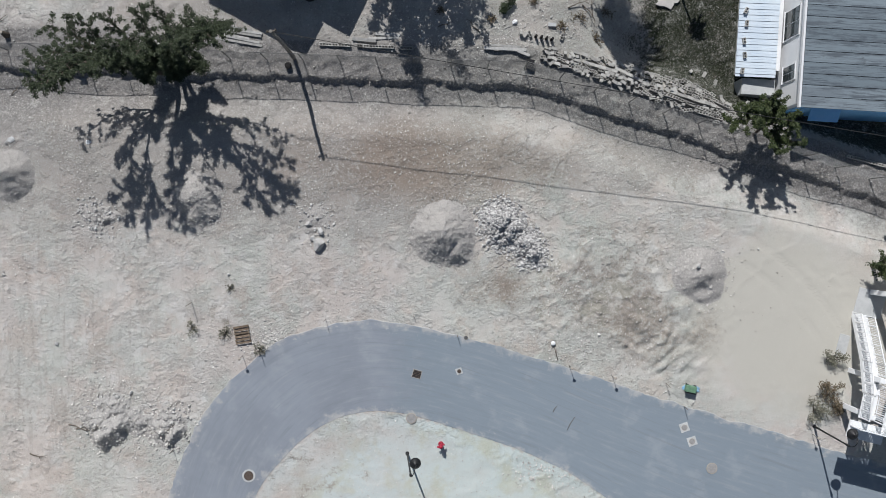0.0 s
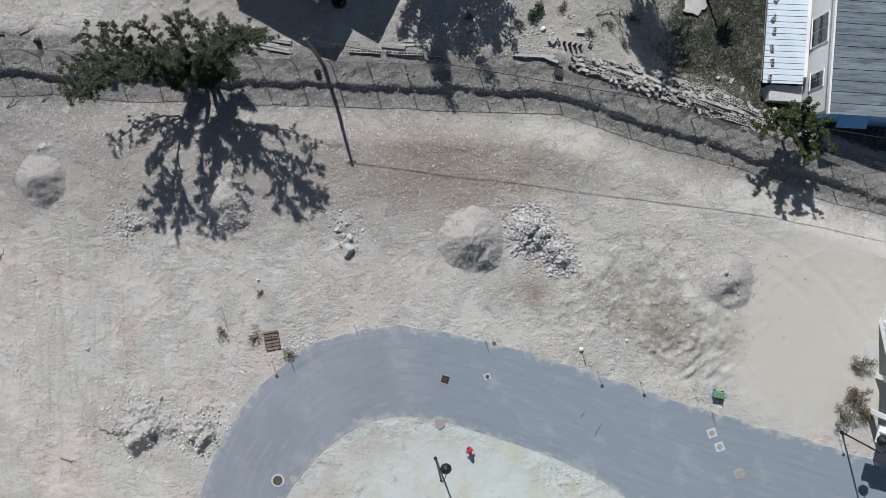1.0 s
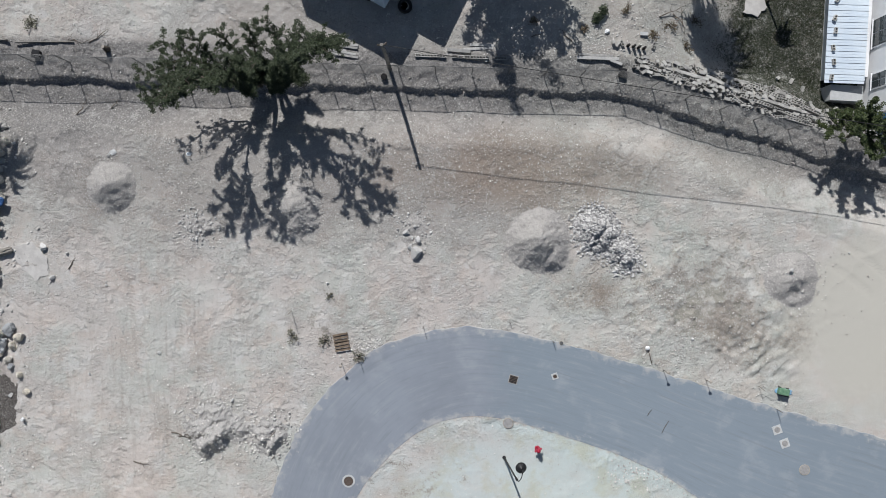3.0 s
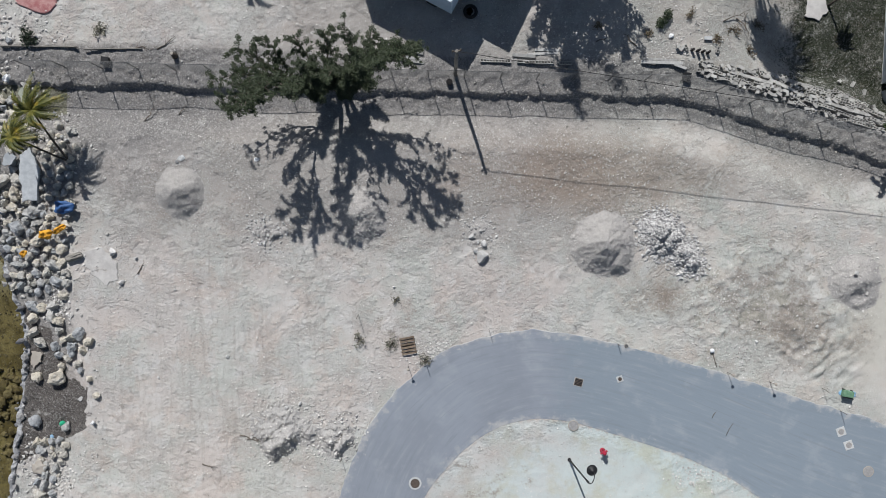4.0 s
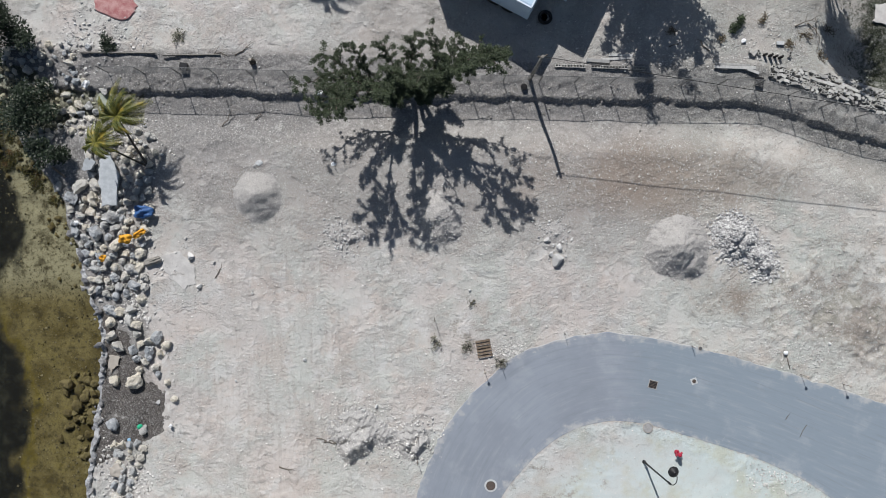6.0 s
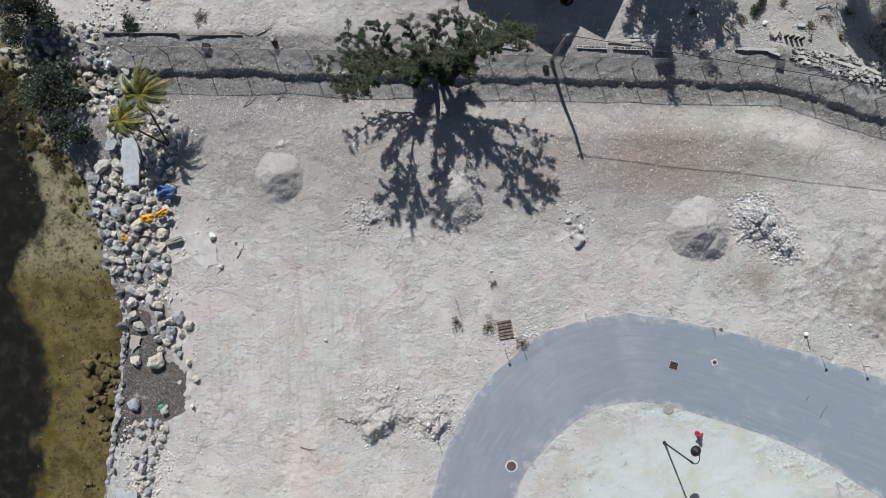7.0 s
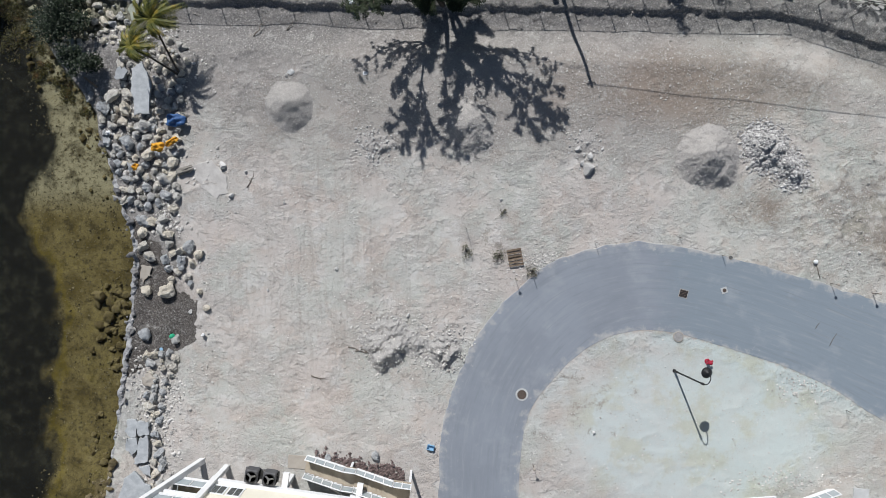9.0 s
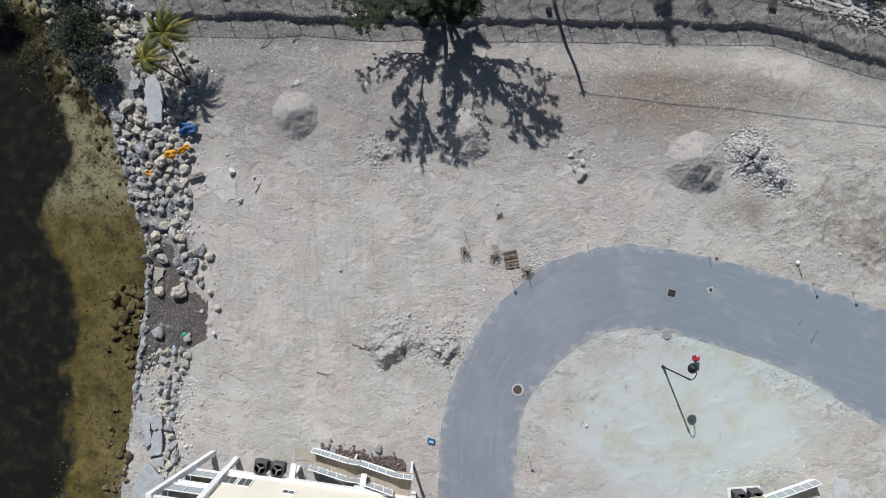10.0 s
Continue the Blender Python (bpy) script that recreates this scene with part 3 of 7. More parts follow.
INNER = curve([(-14.4, -34), (-14.0, -22.9), (-13.4, -17.4), (-11.6, -14.5), (-9.2, -12.3), (-6.9, -11.25), (-3.6, -11.05), (1.25, -12.4), (5.2, -13.75), (8.5, -15.3), (12.1, -17.6), (25, -25), (42, -32)], 260)


def fence_y(x):
    return np.interp(x, FENCE_X, FENCE_Y)


def shore_x(y):
    return np.interp(y, SHORE_Y, SHORE_X)


def blob(x, y, cx, cy, rx, ry, rot=0.0):
    c, s = math.cos(radians(rot)), math.sin(radians(rot))
    u, v = ((x - cx) * c + (y - cy) * s) / rx, (-(x - cx) * s + (y - cy) * c) / ry
    return np.clip(1.3 - np.sqrt(u * u + v * v), 0, 1)


def inside_road(x, y):
    """How deep a place lies within the road, in metres; negative outside."""
    x, y = np.asarray(x, float), np.asarray(y, float)
    best = np.full(x.shape, 99.0)
    poly = np.vstack([OUTER, INNER[::-1]])
    ins = np.zeros(x.shape, bool)
    for (x0, y0), (x1, y1) in zip(poly, np.roll(poly, -1, 0)):
        if abs(y1 - y0) > 1e-9:
            hit = ((y0 > y) != (y1 > y)) & (x < (x1 - x0) * (y - y0) / (y1 - y0) + x0)
            ins ^= hit
    for line in (OUTER, INNER):
        for p in line[::2]:
            best = np.minimum(best, np.hypot(x - p[0], y - p[1]))
    return np.where(ins, best, -best)


def tracks(x, y):
    """Where tyres have pressed the yard, 0 to 1."""
    t = np.zeros(np.shape(x))
    for c, sway, k in ((-34.6, 0.3, 0), (-32.8, 0.3, 1), (-30.7, 0.5, 2), (-28.9, 0.5, 3), (-26.0, 0.8, 4), (-24.3, 0.8, 5)):
        mid = c + sway * np.sin(y / 6.0 + k // 2)
        here = smooth(0.1, 0.35, 0.35 + vnoise(y / 4.0, y * 0 + k, k)) * smooth(-17, -14, y) * smooth(8, 4, y)
        t = np.maximum(t, here * smooth(0.34, 0.22, np.abs(x - mid)))
    for r, k in ((9.0, 1), (10.7, 2), (15.5, 3), (17.2, 4)):
        d = np.abs(np.hypot(x - 12.0, y + 14.0) - r)
        here = smooth(0.0, 0.3, 0.2 + vnoise(np.arctan2(y + 14, x - 12) * 4, y * 0 + k, k)) * smooth(-6.5, -5, y)
        t = np.maximum(t, 0.7 * here * smooth(0.32, 0.2, d))
    return t


def ground_z(x, y, road=None):
    x, y = np.asarray(x, float), np.asarray(y, float)
    s = (y - fence_y(x)) * np.where(x > 5, 0.957, 1.0)
    calm = 1 - 0.75 * blob(x, y, 23, -5, 9, 7) - 0.35 * blob(x, y, -4, -19, 8, 8)
    bumpy = 0.28 + 0.72 * smooth(0.0, 0.45, fbm(x / 5.0 + 3, y / 5.0, 3, 2))
    z = calm * (0.1 * fbm(x / 4.5, y / 4.5, 3, 1) + bumpy * (0.03 * fbm(x / 1.1, y / 1.1, 4, 2) + 0.05 * fbm(x / 0.42, y / 0.42, 2, 3) + 0.06 * np.maximum(0, fbm(x / 0.3, y / 0.3, 1, 2)) ** 2))
    z = z - 0.03 * tracks(x, y)
    # ridges pushed up by a blade, and ruts of tracked and wheeled machines
    rd = np.clip(1 - 3.2 * np.abs(fbm(x / 3.4 + 5, y / 1.9, 3, 4)), 0, 1) ** 2
    z = z + calm * 0.04 * rd * smooth(-0.2, 0.4, fbm(x / 6.0, y / 6.0, 2, 5))
    rg = np.sin(7.5 * np.hypot(x - 11.5, y + 3.5) + 2.2 * fbm(x / 1.5, y / 1.5, 3, 1))
    z = z + 0.09 * rg * blob(x, y, 14.6, -6.7, 2.8, 2.4) * smooth(-0.2, 0.3, fbm(x / 0.9, y / 0.9, 2, 3))
    z = z + 0.012 * calm * np.maximum(0, vnoise(x / 0.55, y / 7.0, 4)) * blob(x, y, -27, -6, 10, 12)
    z = z + 0.035 * fbm(x / 4.0 + y / 9, y / 0.5, 2, 5) * (blob(x, y, 14.5, -7.2, 3.5, 2.5) + blob(x, y, -1, 6.5, 8, 3) * 0.5)
    # the yard falls to a shallow ditch, then a broken bank climbs to the fence
    rag = 0.3 * fbm(x / 1.6, y * 0 + 3, 4, 2) + 0.1 * fbm(x / 0.45, y / 0.5, 3, 5)
    fall = -0.85 * smooth(-5.2, -2.6, s)
    bank = (0.42 + 0.14 * fbm(x / 2.1, x * 0 + 8, 2, 1)) * smooth(-1.42 + rag, -0.98 + rag, s)
    z = z + fall + bank + 0.12 * smooth(-0.6, 1.0, s)
    z = z + (0.15 * fbm(x / 0.9, y / 0.7, 4, 4) + 0.08 * fbm(x / 0.33, y / 0.33, 2, 1)) * smooth(-3, -1, s) * smooth(2.5, 0.2, s)
    # the lot to the north-east lies lower
    z = z - 1.9 * smooth(1.2, 4.2, s) * smooth(6.5, 14.5, x)
    # lumps left by digging
    z = z + 0.24 * np.maximum(0, fbm(x / 0.8, y / 0.8, 3, 5)) * (blob(x, y, 10.5, -3, 6, 4.5) + blob(x, y, 14.5, -6, 4, 3) + 0.6 * blob(x, y, -20, -11, 5, 3)) * smooth(-0.3, -1.5, s)
    # shore: a sunk strip for the boulders, then the sea bed
    d = x - shore_x(y)
    strip = smooth(5.2, 3.2, d) * smooth(-22, -19, y)
    z = z - 0.35 * strip - 0.25 * strip * smooth(3.0, 1.0, d)
    z = z + (-0.75 * smooth(0.15, -0.25, d) - 0.5 * smooth(-0.5, -6, d) - 1.6 * smooth(-5, -16, d)) + 0.08 * fbm(x / 0.8, y / 0.8, 3, 1) * smooth(0, -0.4, d)
    if road is None:
        road = inside_road(x, y)
    flat = smooth(-1.4, 0.1, road)
    return z * (1 - flat) + (-0.012) * flat


def axis(fine_a, fine_b, step, lo, hi):
    a = np.arange(fine_a, fine_b, step)
    out, d, v = [], step, fine_b
    while v < hi:
        out.append(v)
        d *= 1.18
        v += d
    low, d, v = [], step, fine_a
    while v > lo:
        d *= 1.18
        v -= d
        low.append(v)
    return np.r_[low[::-1], a, out, hi]


# ---- ground, sea and road ----
GX, GY = axis(-51, 31, 0.115, -900, 900), axis(-25, 19, 0.115, -900, 900)
XX, YY = np.meshgrid(GX, GY)
_fx, _fy = XX.ravel(), YY.ravel()
_near = (np.abs(_fx + 5) < 60) & (np.abs(_fy + 8) < 40)
_road = np.full(_fx.shape, -99.0)
_road[_near] = inside_road(_fx[_near], _fy[_near])
ZZ = ground_z(np.clip(_fx, -80, 80), np.clip(_fy, -60, 60), _road)
_i = np.arange(len(GY) - 1)[:, None] * len(GX) + np.arange(len(GX) - 1)[None]
_quads = np.stack([_i, _i + 1, _i + len(GX) + 1, _i + len(GX)], -1).reshape(-1, 4)
ground_me = mesh_np("ground", np.stack([_fx, _fy, ZZ], 1), _quads, M_GROUND, True)


def zone(name, values):
    a = ground_me.attributes.new(name, "FLOAT", "POINT")
    a.data.foreach_set("value", np.asarray(values, np.float32))


_s = _fy - fence_y(_fx)
_d = _fx - shore_x(_fy)
_p = fbm(_fx / 2.5, _fy / 2.5, 4, 3)
_n2 = fbm(_fx / 1.2, _fy / 1.2, 4, 1)
zone("brown", np.clip(blob(_fx, _fy, -3, 6.0, 11, 3.6) * 0.82 + blob(_fx, _fy, 5, 3.5, 9, 5) * 0.08 + blob(_fx, _fy, 13, -5, 6, 4) * 0.62 + blob(_fx, _fy, 2.8, -2.4, 3.2, 2.2) * 0.6 + blob(_fx, _fy, -27, 3, 5, 6) * 0.3 + blob(_fx, _fy, -28, -9, 9, 9) * 0.2 + 0.3 * _p, 0, 1))
# along the shore this is dirty soil plus painted shade between the boulders
zone("soil", np.clip(smooth(-2.7, -1.5, _s) * smooth(1.7, 1.0, _s) * (0.95 - 0.25 * smooth(-24, -34, _fx)) + smooth(5, 2.5, _d) * smooth(-1, 0.2, _d) * (0.35 + 0.5 * smooth(-15, -11, _fy)) + smooth(-22, -34, _fx) * smooth(0, 6, _fy) * smooth(14, 12, _fy) * 0.5 + smooth(-5.0, -3.0, _s) * smooth(-18, -26, _fx) * 0.25
     + smooth(1.2, 2.5, _s) * (0.02 + 0.14 * smooth(-26, -12, _fx) + 0.12 * smooth(-2, 6, _fx)) + smooth(-6.5, -3.5, _s) * smooth(1.9, 0.9, _s) * 0.42 * (1 - 0.8 * np.clip(1.5 * blob(_fx, _fy, 6.5, 8.2, 7, 3, -12), 0, 1) * smooth(-2.6, -3.2, _s)) + 0.25 * _n2 * smooth(-6, -3, _s), 0, 1))
zone("rough", np.clip(1.0 - 0.95 * np.clip(1.5 * blob(_fx, _fy, 23, -4.8, 7.2, 7.5), 0, 1) - 0.75 * np.clip(1.6 * blob(_fx, _fy, -2, -18, 10, 6), 0, 1) - 0.3 * blob(_fx, _fy, -27, -7, 9, 10) - 0.7 * smooth(0.2, -0.2, _d), 0, 1))
zone("pale", np.clip(blob(_fx, _fy, 23, -4.5, 8.5, 8.5) * 1.1 + blob(_fx, _fy, -3, -18, 9, 7) * 0.5, 0, 1))
zone("chalk", np.clip(np.clip(1.7 * blob(_fx, _fy, -1, -18, 11, 7), 0, 1) * 0.75 * smooth(0.0, -0.3, _road) + blob(_fx, _fy, 6.5, 8.2, 6, 2.6, -12) * 0.2 + smooth(-0.8, 0.0, _road) * smooth(0.5, 0, _road) * 0.0 + 0.3 * smooth(-1.6, -0.3, _road) + blob(_fx, _fy, -20, -10, 5, 5) * 0.3, 0, 1))
zone("moss", np.clip(blob(_fx, _fy, 10.5, -2.5, 7.5, 5) * 0.72 + blob(_fx, _fy, -15, -4.2, 2.5, 3) * 0.5 + blob(_fx, _fy, -10, -16, 5, 5) * 0.4 + blob(_fx, _fy, 18, 3.5, 6, 2.5) * 0.35 + 0.12 * _n2, 0, 1))
zone("grass", np.clip(smooth(11, 15, _fx + 1.8 * _p) * smooth(1.2, 2.6, _s) * (0.95 + 0.3 * _n2), 0, 1))
zone("weed", np.clip(smooth(-0.1, 0.4, _d) * smooth(0.5, -0.4, _fx + 0.9 * fbm(_fx / 0.9, _fy / 0.9, 3, 2) - np.interp(_fy, [-14.5, -13, -12.3, -11.6, -8.8, -8, -6, -5, -3.5], [-41.4, -39.8, -38.4, -36.3, -36.9, -38.0, -38.8, -39.4, -40.6])) * smooth(-15, -13.5, _fy) * smooth(-2.5, -4, _fy) * 1.3 * (1 + 0.9 * _n2), 0, 1))
_west = smooth(-20, -32, _fx)
zone("dull", np.clip(smooth(-3.0, 5.0, _fy) * (0.95 - 0.25 * _west - 0.75 * smooth(-4, 4, _fx) * smooth(7, 3, _fy) - 0.5 * blob(_fx, _fy, 6.5, 8.2, 6, 2.6, -12)) - 0.75 * smooth(1.3, 2.4, _s) * (0.35 + 0.65 * _west) + 0.25 * _p, 0, 1))
zone("track", tracks(_fx, _fy))
zone("scored", np.clip(0.07 + blob(_fx, _fy, 14.6, -6.5, 3.2, 3.0) + 0.8 * blob(_fx, _fy, 8.5, 7, 4.5, 2.4) + 0.5 * blob(_fx, _fy, -27, -13.5, 5, 3) + 0.4 * blob(_fx, _fy, -21, -3, 4, 3) + 0.35 * blob(_fx, _fy, 11, 1, 5, 4), 0, 1))
zone("sea", smooth(0.2, -0.25, _d))
zone("north", smooth(-6, 2, _fy))
# dark bed; in the north it also paints in bush shade and tree reflections
_xb = np.interp(_fy, [-60, -21.4, -17.6, -12.9, -9.0, -6.3, -4.7, -2.7, -0.6, 1.6, 3.3, 4.9, 6.2, 10.1, 14], [-47.1, -47.1, -47.9, -47.0, -47.4, -47.9, -49.0, -49.3, -48.2, -47.4, -46.7, -46.8, -47.9, -48.3, -53])
zone("deep", smooth(0.9, -1.3, _fx - _xb + 1.7 * fbm(_fx / 2.0, _fy / 2.6, 5, 2)))
zone("flat", np.clip(blob(_fx, _fy, -27, -7, 11, 13), 0, 1))
ground = thing("ground", "pale crushed limestone yard with wheel ruts and grit", "ground", kind="structure", me=ground_me)

sea = thing("water", "shallow brown-green sea water over weedy bed", "water", kind="structure",
            me=mesh_from("water", [(-900, -900, -0.72), (-38, -900, -0.72), (-38, 900, -0.72), (-900, 900, -0.72)], [(0, 1, 2, 3)], M_WATER))
sea.visible_shadow = False


def build_road():
    """Asphalt with a rough, thick edge, laid on the flattened ground."""
    n, cols = len(OUTER), 13
    verts, edge, lane = [], [], []
    length = 0.0
    for i in range(n):
        a, b = np.array(OUTER[i]), np.array(INNER[i])
        if i:
            length += np.linalg.norm((OUTER[i] + INNER[i] - OUTER[i - 1] - INNER[i - 1]) / 2)
        w = np.linalg.norm(b - a)
        ja = 0.13 * fbm(np.array(length / 0.9), np.array(1.0), 3, 1) + 0.22 * max(0.0, float(fbm(np.array(length / 1.7), np.array(6.0), 2, 3))) + 0.05 * vnoise(np.array(length / 0.25), np.array(4.0), 2)
        jb = 0.07 * fbm(np.array(length / 0.9), np.array(9.0), 3, 2)
        for c in range(cols + 4):
            q = np.clip((c - 2) / cols, 0, 1)
            u = ja + q * (w - ja - jb)
            z = {0: -0.1, 1: 0.012, cols + 1: 0.02, cols + 2: 0.008, cols + 3: -0.1}.get(c, 0.03)
            off = {0: -0.03, 1: -0.02, cols + 2: 0.02, cols + 3: 0.03}.get(c, 0.0)
            p = a + (b - a) / w * (u + off)
            verts.append((p[0], p[1], z))
            edge.append(max(0.0, 1 - min(u, w - u) / 1.3))
            lane.append((length, u, 0.0))
    k = cols + 4
    i = np.arange(n - 1)[:, None] * k + np.arange(k - 1)[None]
    quads = np.stack([i, i + k, i + k + 1, i + 1], -1).reshape(-1, 4)
    me = mesh_np("road", np.array(verts), quads, M_ASPHALT, False)
    me.attributes.new("edge", "FLOAT", "POINT").data.foreach_set("value", np.array(edge, np.float32))
    me.attributes.new("lane", "FLOAT_VECTOR", "POINT").data.foreach_set("vector", np.array(lane, np.float32).ravel())
    return thing("road", "curving grey asphalt road dusted pale along its edges", "road", kind="structure", me=me)


road = build_road()


def gz(x, y):
    return float(ground_z(np.array([x]), np.array([y]))[0])


# ---- heaps ----
def pile(x, y, cones, label, seed, stones=600, small=0.02, big=0.07, mat=None, stone_mat=None, rough=0.06, scoops=(), crest=0.0, foot=0.25, name="gravel_heap", category="gravel heap"):
    """A tipped heap on the ground: cones (x, y, radius, height) run together, with scoops (x, y, radius, depth) dug out,
    and loose stones lying on it and rolled to its foot."""
    rng = np.random.default_rng(seed)
    root = thing(name, label, category, "heaps in the yard", at=pose(x, y, 0))
    reach = max(math.hypot(c[0], c[1]) + c[2] for c in cones) * 1.25
    o = rng.uniform(0, 90, 2)

    def height(px, py):
        wx, wy = px + 0.16 * fbm(px * 1.3 + o[0], py * 1.3, 3, 1), py + 0.16 * fbm(px * 1.3, py * 1.3 + o[1], 3, 3)
        z = np.full(np.shape(px), -0.6)
        for cx, cy, r, h in cones:
            q = np.sqrt(((wx - cx) ** 2 + (wy - cy) ** 2) / r ** 2 + 0.015)
            z = np.maximum(z, h * (1.12 * 0.045 * np.log1p(np.exp((0.97 - q) / 0.045)) - 0.02 - 0.6 * np.maximum(0, q - 1.08)))
        for cx, cy, r, d in scoops:
            z = z - d * np.exp(-(((wx - cx) ** 2 + (wy - cy) ** 2) / r ** 2))
        on = smooth(-0.25, 0.25, z)
        z = z + on * rough * (fbm(px * 1.9 + o[0], py * 1.9, 3, 2) + 0.5 * fbm(px * 5, py * 5 + o[1], 3, 3)) + crest * on * np.maximum(0, fbm(px * 3.1, py * 3.1 + o[0], 3, 5))
        return z

    n = int(2 * reach / 0.055)
    g = np.linspace(-reach, reach, n)
    A, B = np.meshgrid(g, g)
    base = ground_z(A + x, B + y)
    H = height(A, B)
    Z = base + np.maximum(H, -0.12)
    keep = H > -0.1
    i = np.arange(n - 1)[:, None] * n + np.arange(n - 1)[None]
    quads = np.stack([i, i + 1, i + n + 1, i + n], -1)[keep[:-1, :-1] & keep[1:, 1:]].reshape(-1, 4)
    part("mound", mesh_np("mound", np.stack([A, B, Z], -1).reshape(-1, 3), quads, mat or M_HEAP, True), root)
    px, py = rng.uniform(-reach, reach, (2, stones * 9))
    h = height(px, py)
    pick = np.flatnonzero(h > -foot * rng.random(len(h)) ** 2)[:stones]
    px, py, h = px[pick], py[pick], h[pick]
    r = small + (big - small) * rng.random(len(h)) ** np.where(h < 0.12, 2.0, 3.2) * np.where(rng.random(len(h)) < 0.03, 1.7, 1.0)
    fine = big < 0.08
    V, T = heaped(rng, np.c_[px, py, ground_z(px + x, py + y) + np.maximum(h, 0.0) + r * 0.25], r * 1.2, CHIP_V if fine else ICO1_V, CHIP_F if fine else ICO1_F, 0.9)
    part("rubble", mesh_np("rubble", V, T, stone_mat or M_GRAVEL), root)["kind"] = "stuff"
    return root


pile(-0.75, 1.1, [(0, 0.1, 2.25, 1.58), (0.5, -0.5, 1.8, 1.16)], "large pale gravel heap with dark hollow on its shaded side", 1, stones=3600, small=0.018, big=0.06,
     scoops=[(0.8, -0.8, 0.26, 0.2), (0.55, -1.1, 0.26, 0.18), (1.0, -0.55, 0.2, 0.15), (-0.15, -0.55, 0.22, 0.1), (0.2, -1.65, 0.3, 0.14)], rough=0.1)
pile(3.9, 1.15, [(-0.75, 0.9, 1.25, 0.85), (-0.1, 0.45, 1.1, 0.8), (-0.65, 0.1, 0.95, 0.55), (0.95, -0.65, 0.95, 0.6), (1.4, -1.15, 0.85, 0.5)], "ridge of broken white limestone rubble", 2, stones=4200, small=0.02, big=0.15,
     mat=M_RUBBLEBED, stone_mat=M_RUBBLE, rough=0.16, crest=0.25, scoops=[(-0.75, -0.15, 0.2, 0.3), (-0.5, 0.15, 0.2, 0.3), (-0.28, 0.45, 0.2, 0.3), (-0.05, 0.75, 0.2, 0.25), (0.75, -0.9, 0.25, 0.25)], name="rubble_heap", category="rubble heap")
pile(16.8, -1.5, [(0, 0.2, 1.85, 0.95), (0.3, -0.4, 1.5, 0.72)], "low gravel heap ringed by pebbles", 3, stones=800, small=0.02, big=0.09, foot=0.5, stone_mat=M_STONE,
     scoops=[(0.45, -0.75, 0.5, 0.34), (-0.1, -0.95, 0.3, 0.12)], rough=0.06)
pile(-29.9, 4.75, [(0, 0.1, 1.7, 1.24), (0.1, -0.5, 1.3, 0.84)], "small grey gravel heap on bare ground", 4, stones=2400, small=0.018, big=0.06, rough=0.05)
pile(-17.4, 3.2, [(0, 0.2, 1.75, 1.26), (0.3, -0.4, 1.5, 0.95)], "grey gravel heap under tree shade", 5, stones=2200, small=0.02, big=0.07, rough=0.08)
pile(-22.75, -12.5, [(-0.75, -0.45, 1.0, 0.85), (-0.25, 0.0, 1.15, 1.0), (0.3, 0.5, 1.05, 0.85), (-1.0, 0.6, 1.3, 0.4), (-0.1, 1.3, 1.2, 0.4), (1.4, 0.8, 0.9, 0.28)], "low heap of pale rubble and soil with a dug face", 6, stones=620, small=0.018, big=0.11, mat=M_PALEHEAP, stone_mat=M_STONE, rough=0.2, crest=0.2,
     scoops=[(-0.4, -0.95, 0.35, 0.2), (0.05, -0.45, 0.35, 0.25), (0.5, -0.05, 0.35, 0.2)], name="rubble_heap", category="rubble heap")
pile(-19.0, -12.85, [(0.05, -0.15, 0.75, 0.62), (0.45, 0.3, 0.75, 0.62), (-0.6, 0.4, 1.0, 0.35), (0.1, 1.0, 0.9, 0.3)], "low rubble heap at the road edge", 7, stones=380, small=0.02, big=0.13, mat=M_PALEHEAP, stone_mat=M_STONE, rough=0.2, crest=0.2,
     scoops=[(0.3, -0.5, 0.3, 0.25), (0.7, -0.1, 0.3, 0.2)], name="rubble_heap", category="rubble heap")
pile(-23.9, 2.0, [(-0.3, 0.1, 0.75, 0.16), (0.5, -0.1, 0.65, 0.14)], "patch of fist-sized white limestone rubble", 8, stones=300, small=0.025, big=0.12, mat=M_HEAP, stone_mat=M_RUBBLE, rough=0.12, crest=0.3, foot=0.12, name="rubble_heap", category="rubble heap")
pile(-9.3, 1.7, [(0.1, 0.3, 0.85, 0.14), (-0.3, -0.4, 0.6, 0.1)], "scatter of white limestone rubble", 9, stones=150, small=0.025, big=0.13, mat=M_HEAP, stone_mat=M_RUBBLE, rough=0.08, foot=0.2, name="rubble_heap", category="rubble heap")

# ---- boulders ----
ROCKS = []
for _k in range(14):
    _v = rock_shape(np.random.default_rng(100 + _k), ICO3_V, 0.42, 14, 0.38)
    ROCKS.append(mesh_np("boulder", _v, ICO3_F, M_BOULDER, False))
M_WHITEROCK = make_rock("white_limestone_block", (0.48, 0.47, 0.455), (0.68, 0.665, 0.645), (0.58, 0.565, 0.545), relief=0.06)
WHITEROCKS = [mesh_np("white_block", rock_shape(np.random.default_rng(400 + _k), ICO2_V, 0.22, 16, 0.3) * 1.2, ICO2_F, M_WHITEROCK, False) for _k in range(4)]
WALLROCKS = [mesh_np("wall_stone", rock_shape(np.random.default_rng(300 + _k), ICO2_V, 0.4), ICO2_F, M_WALLROCK, False) for _k in range(8)]
SEAROCKS = [mesh_np("sea_rock", rock_shape(np.random.default_rng(200 + _k), ICO2_V, 0.35), ICO2_F, M_SEAROCK, False) for _k in range(8)]


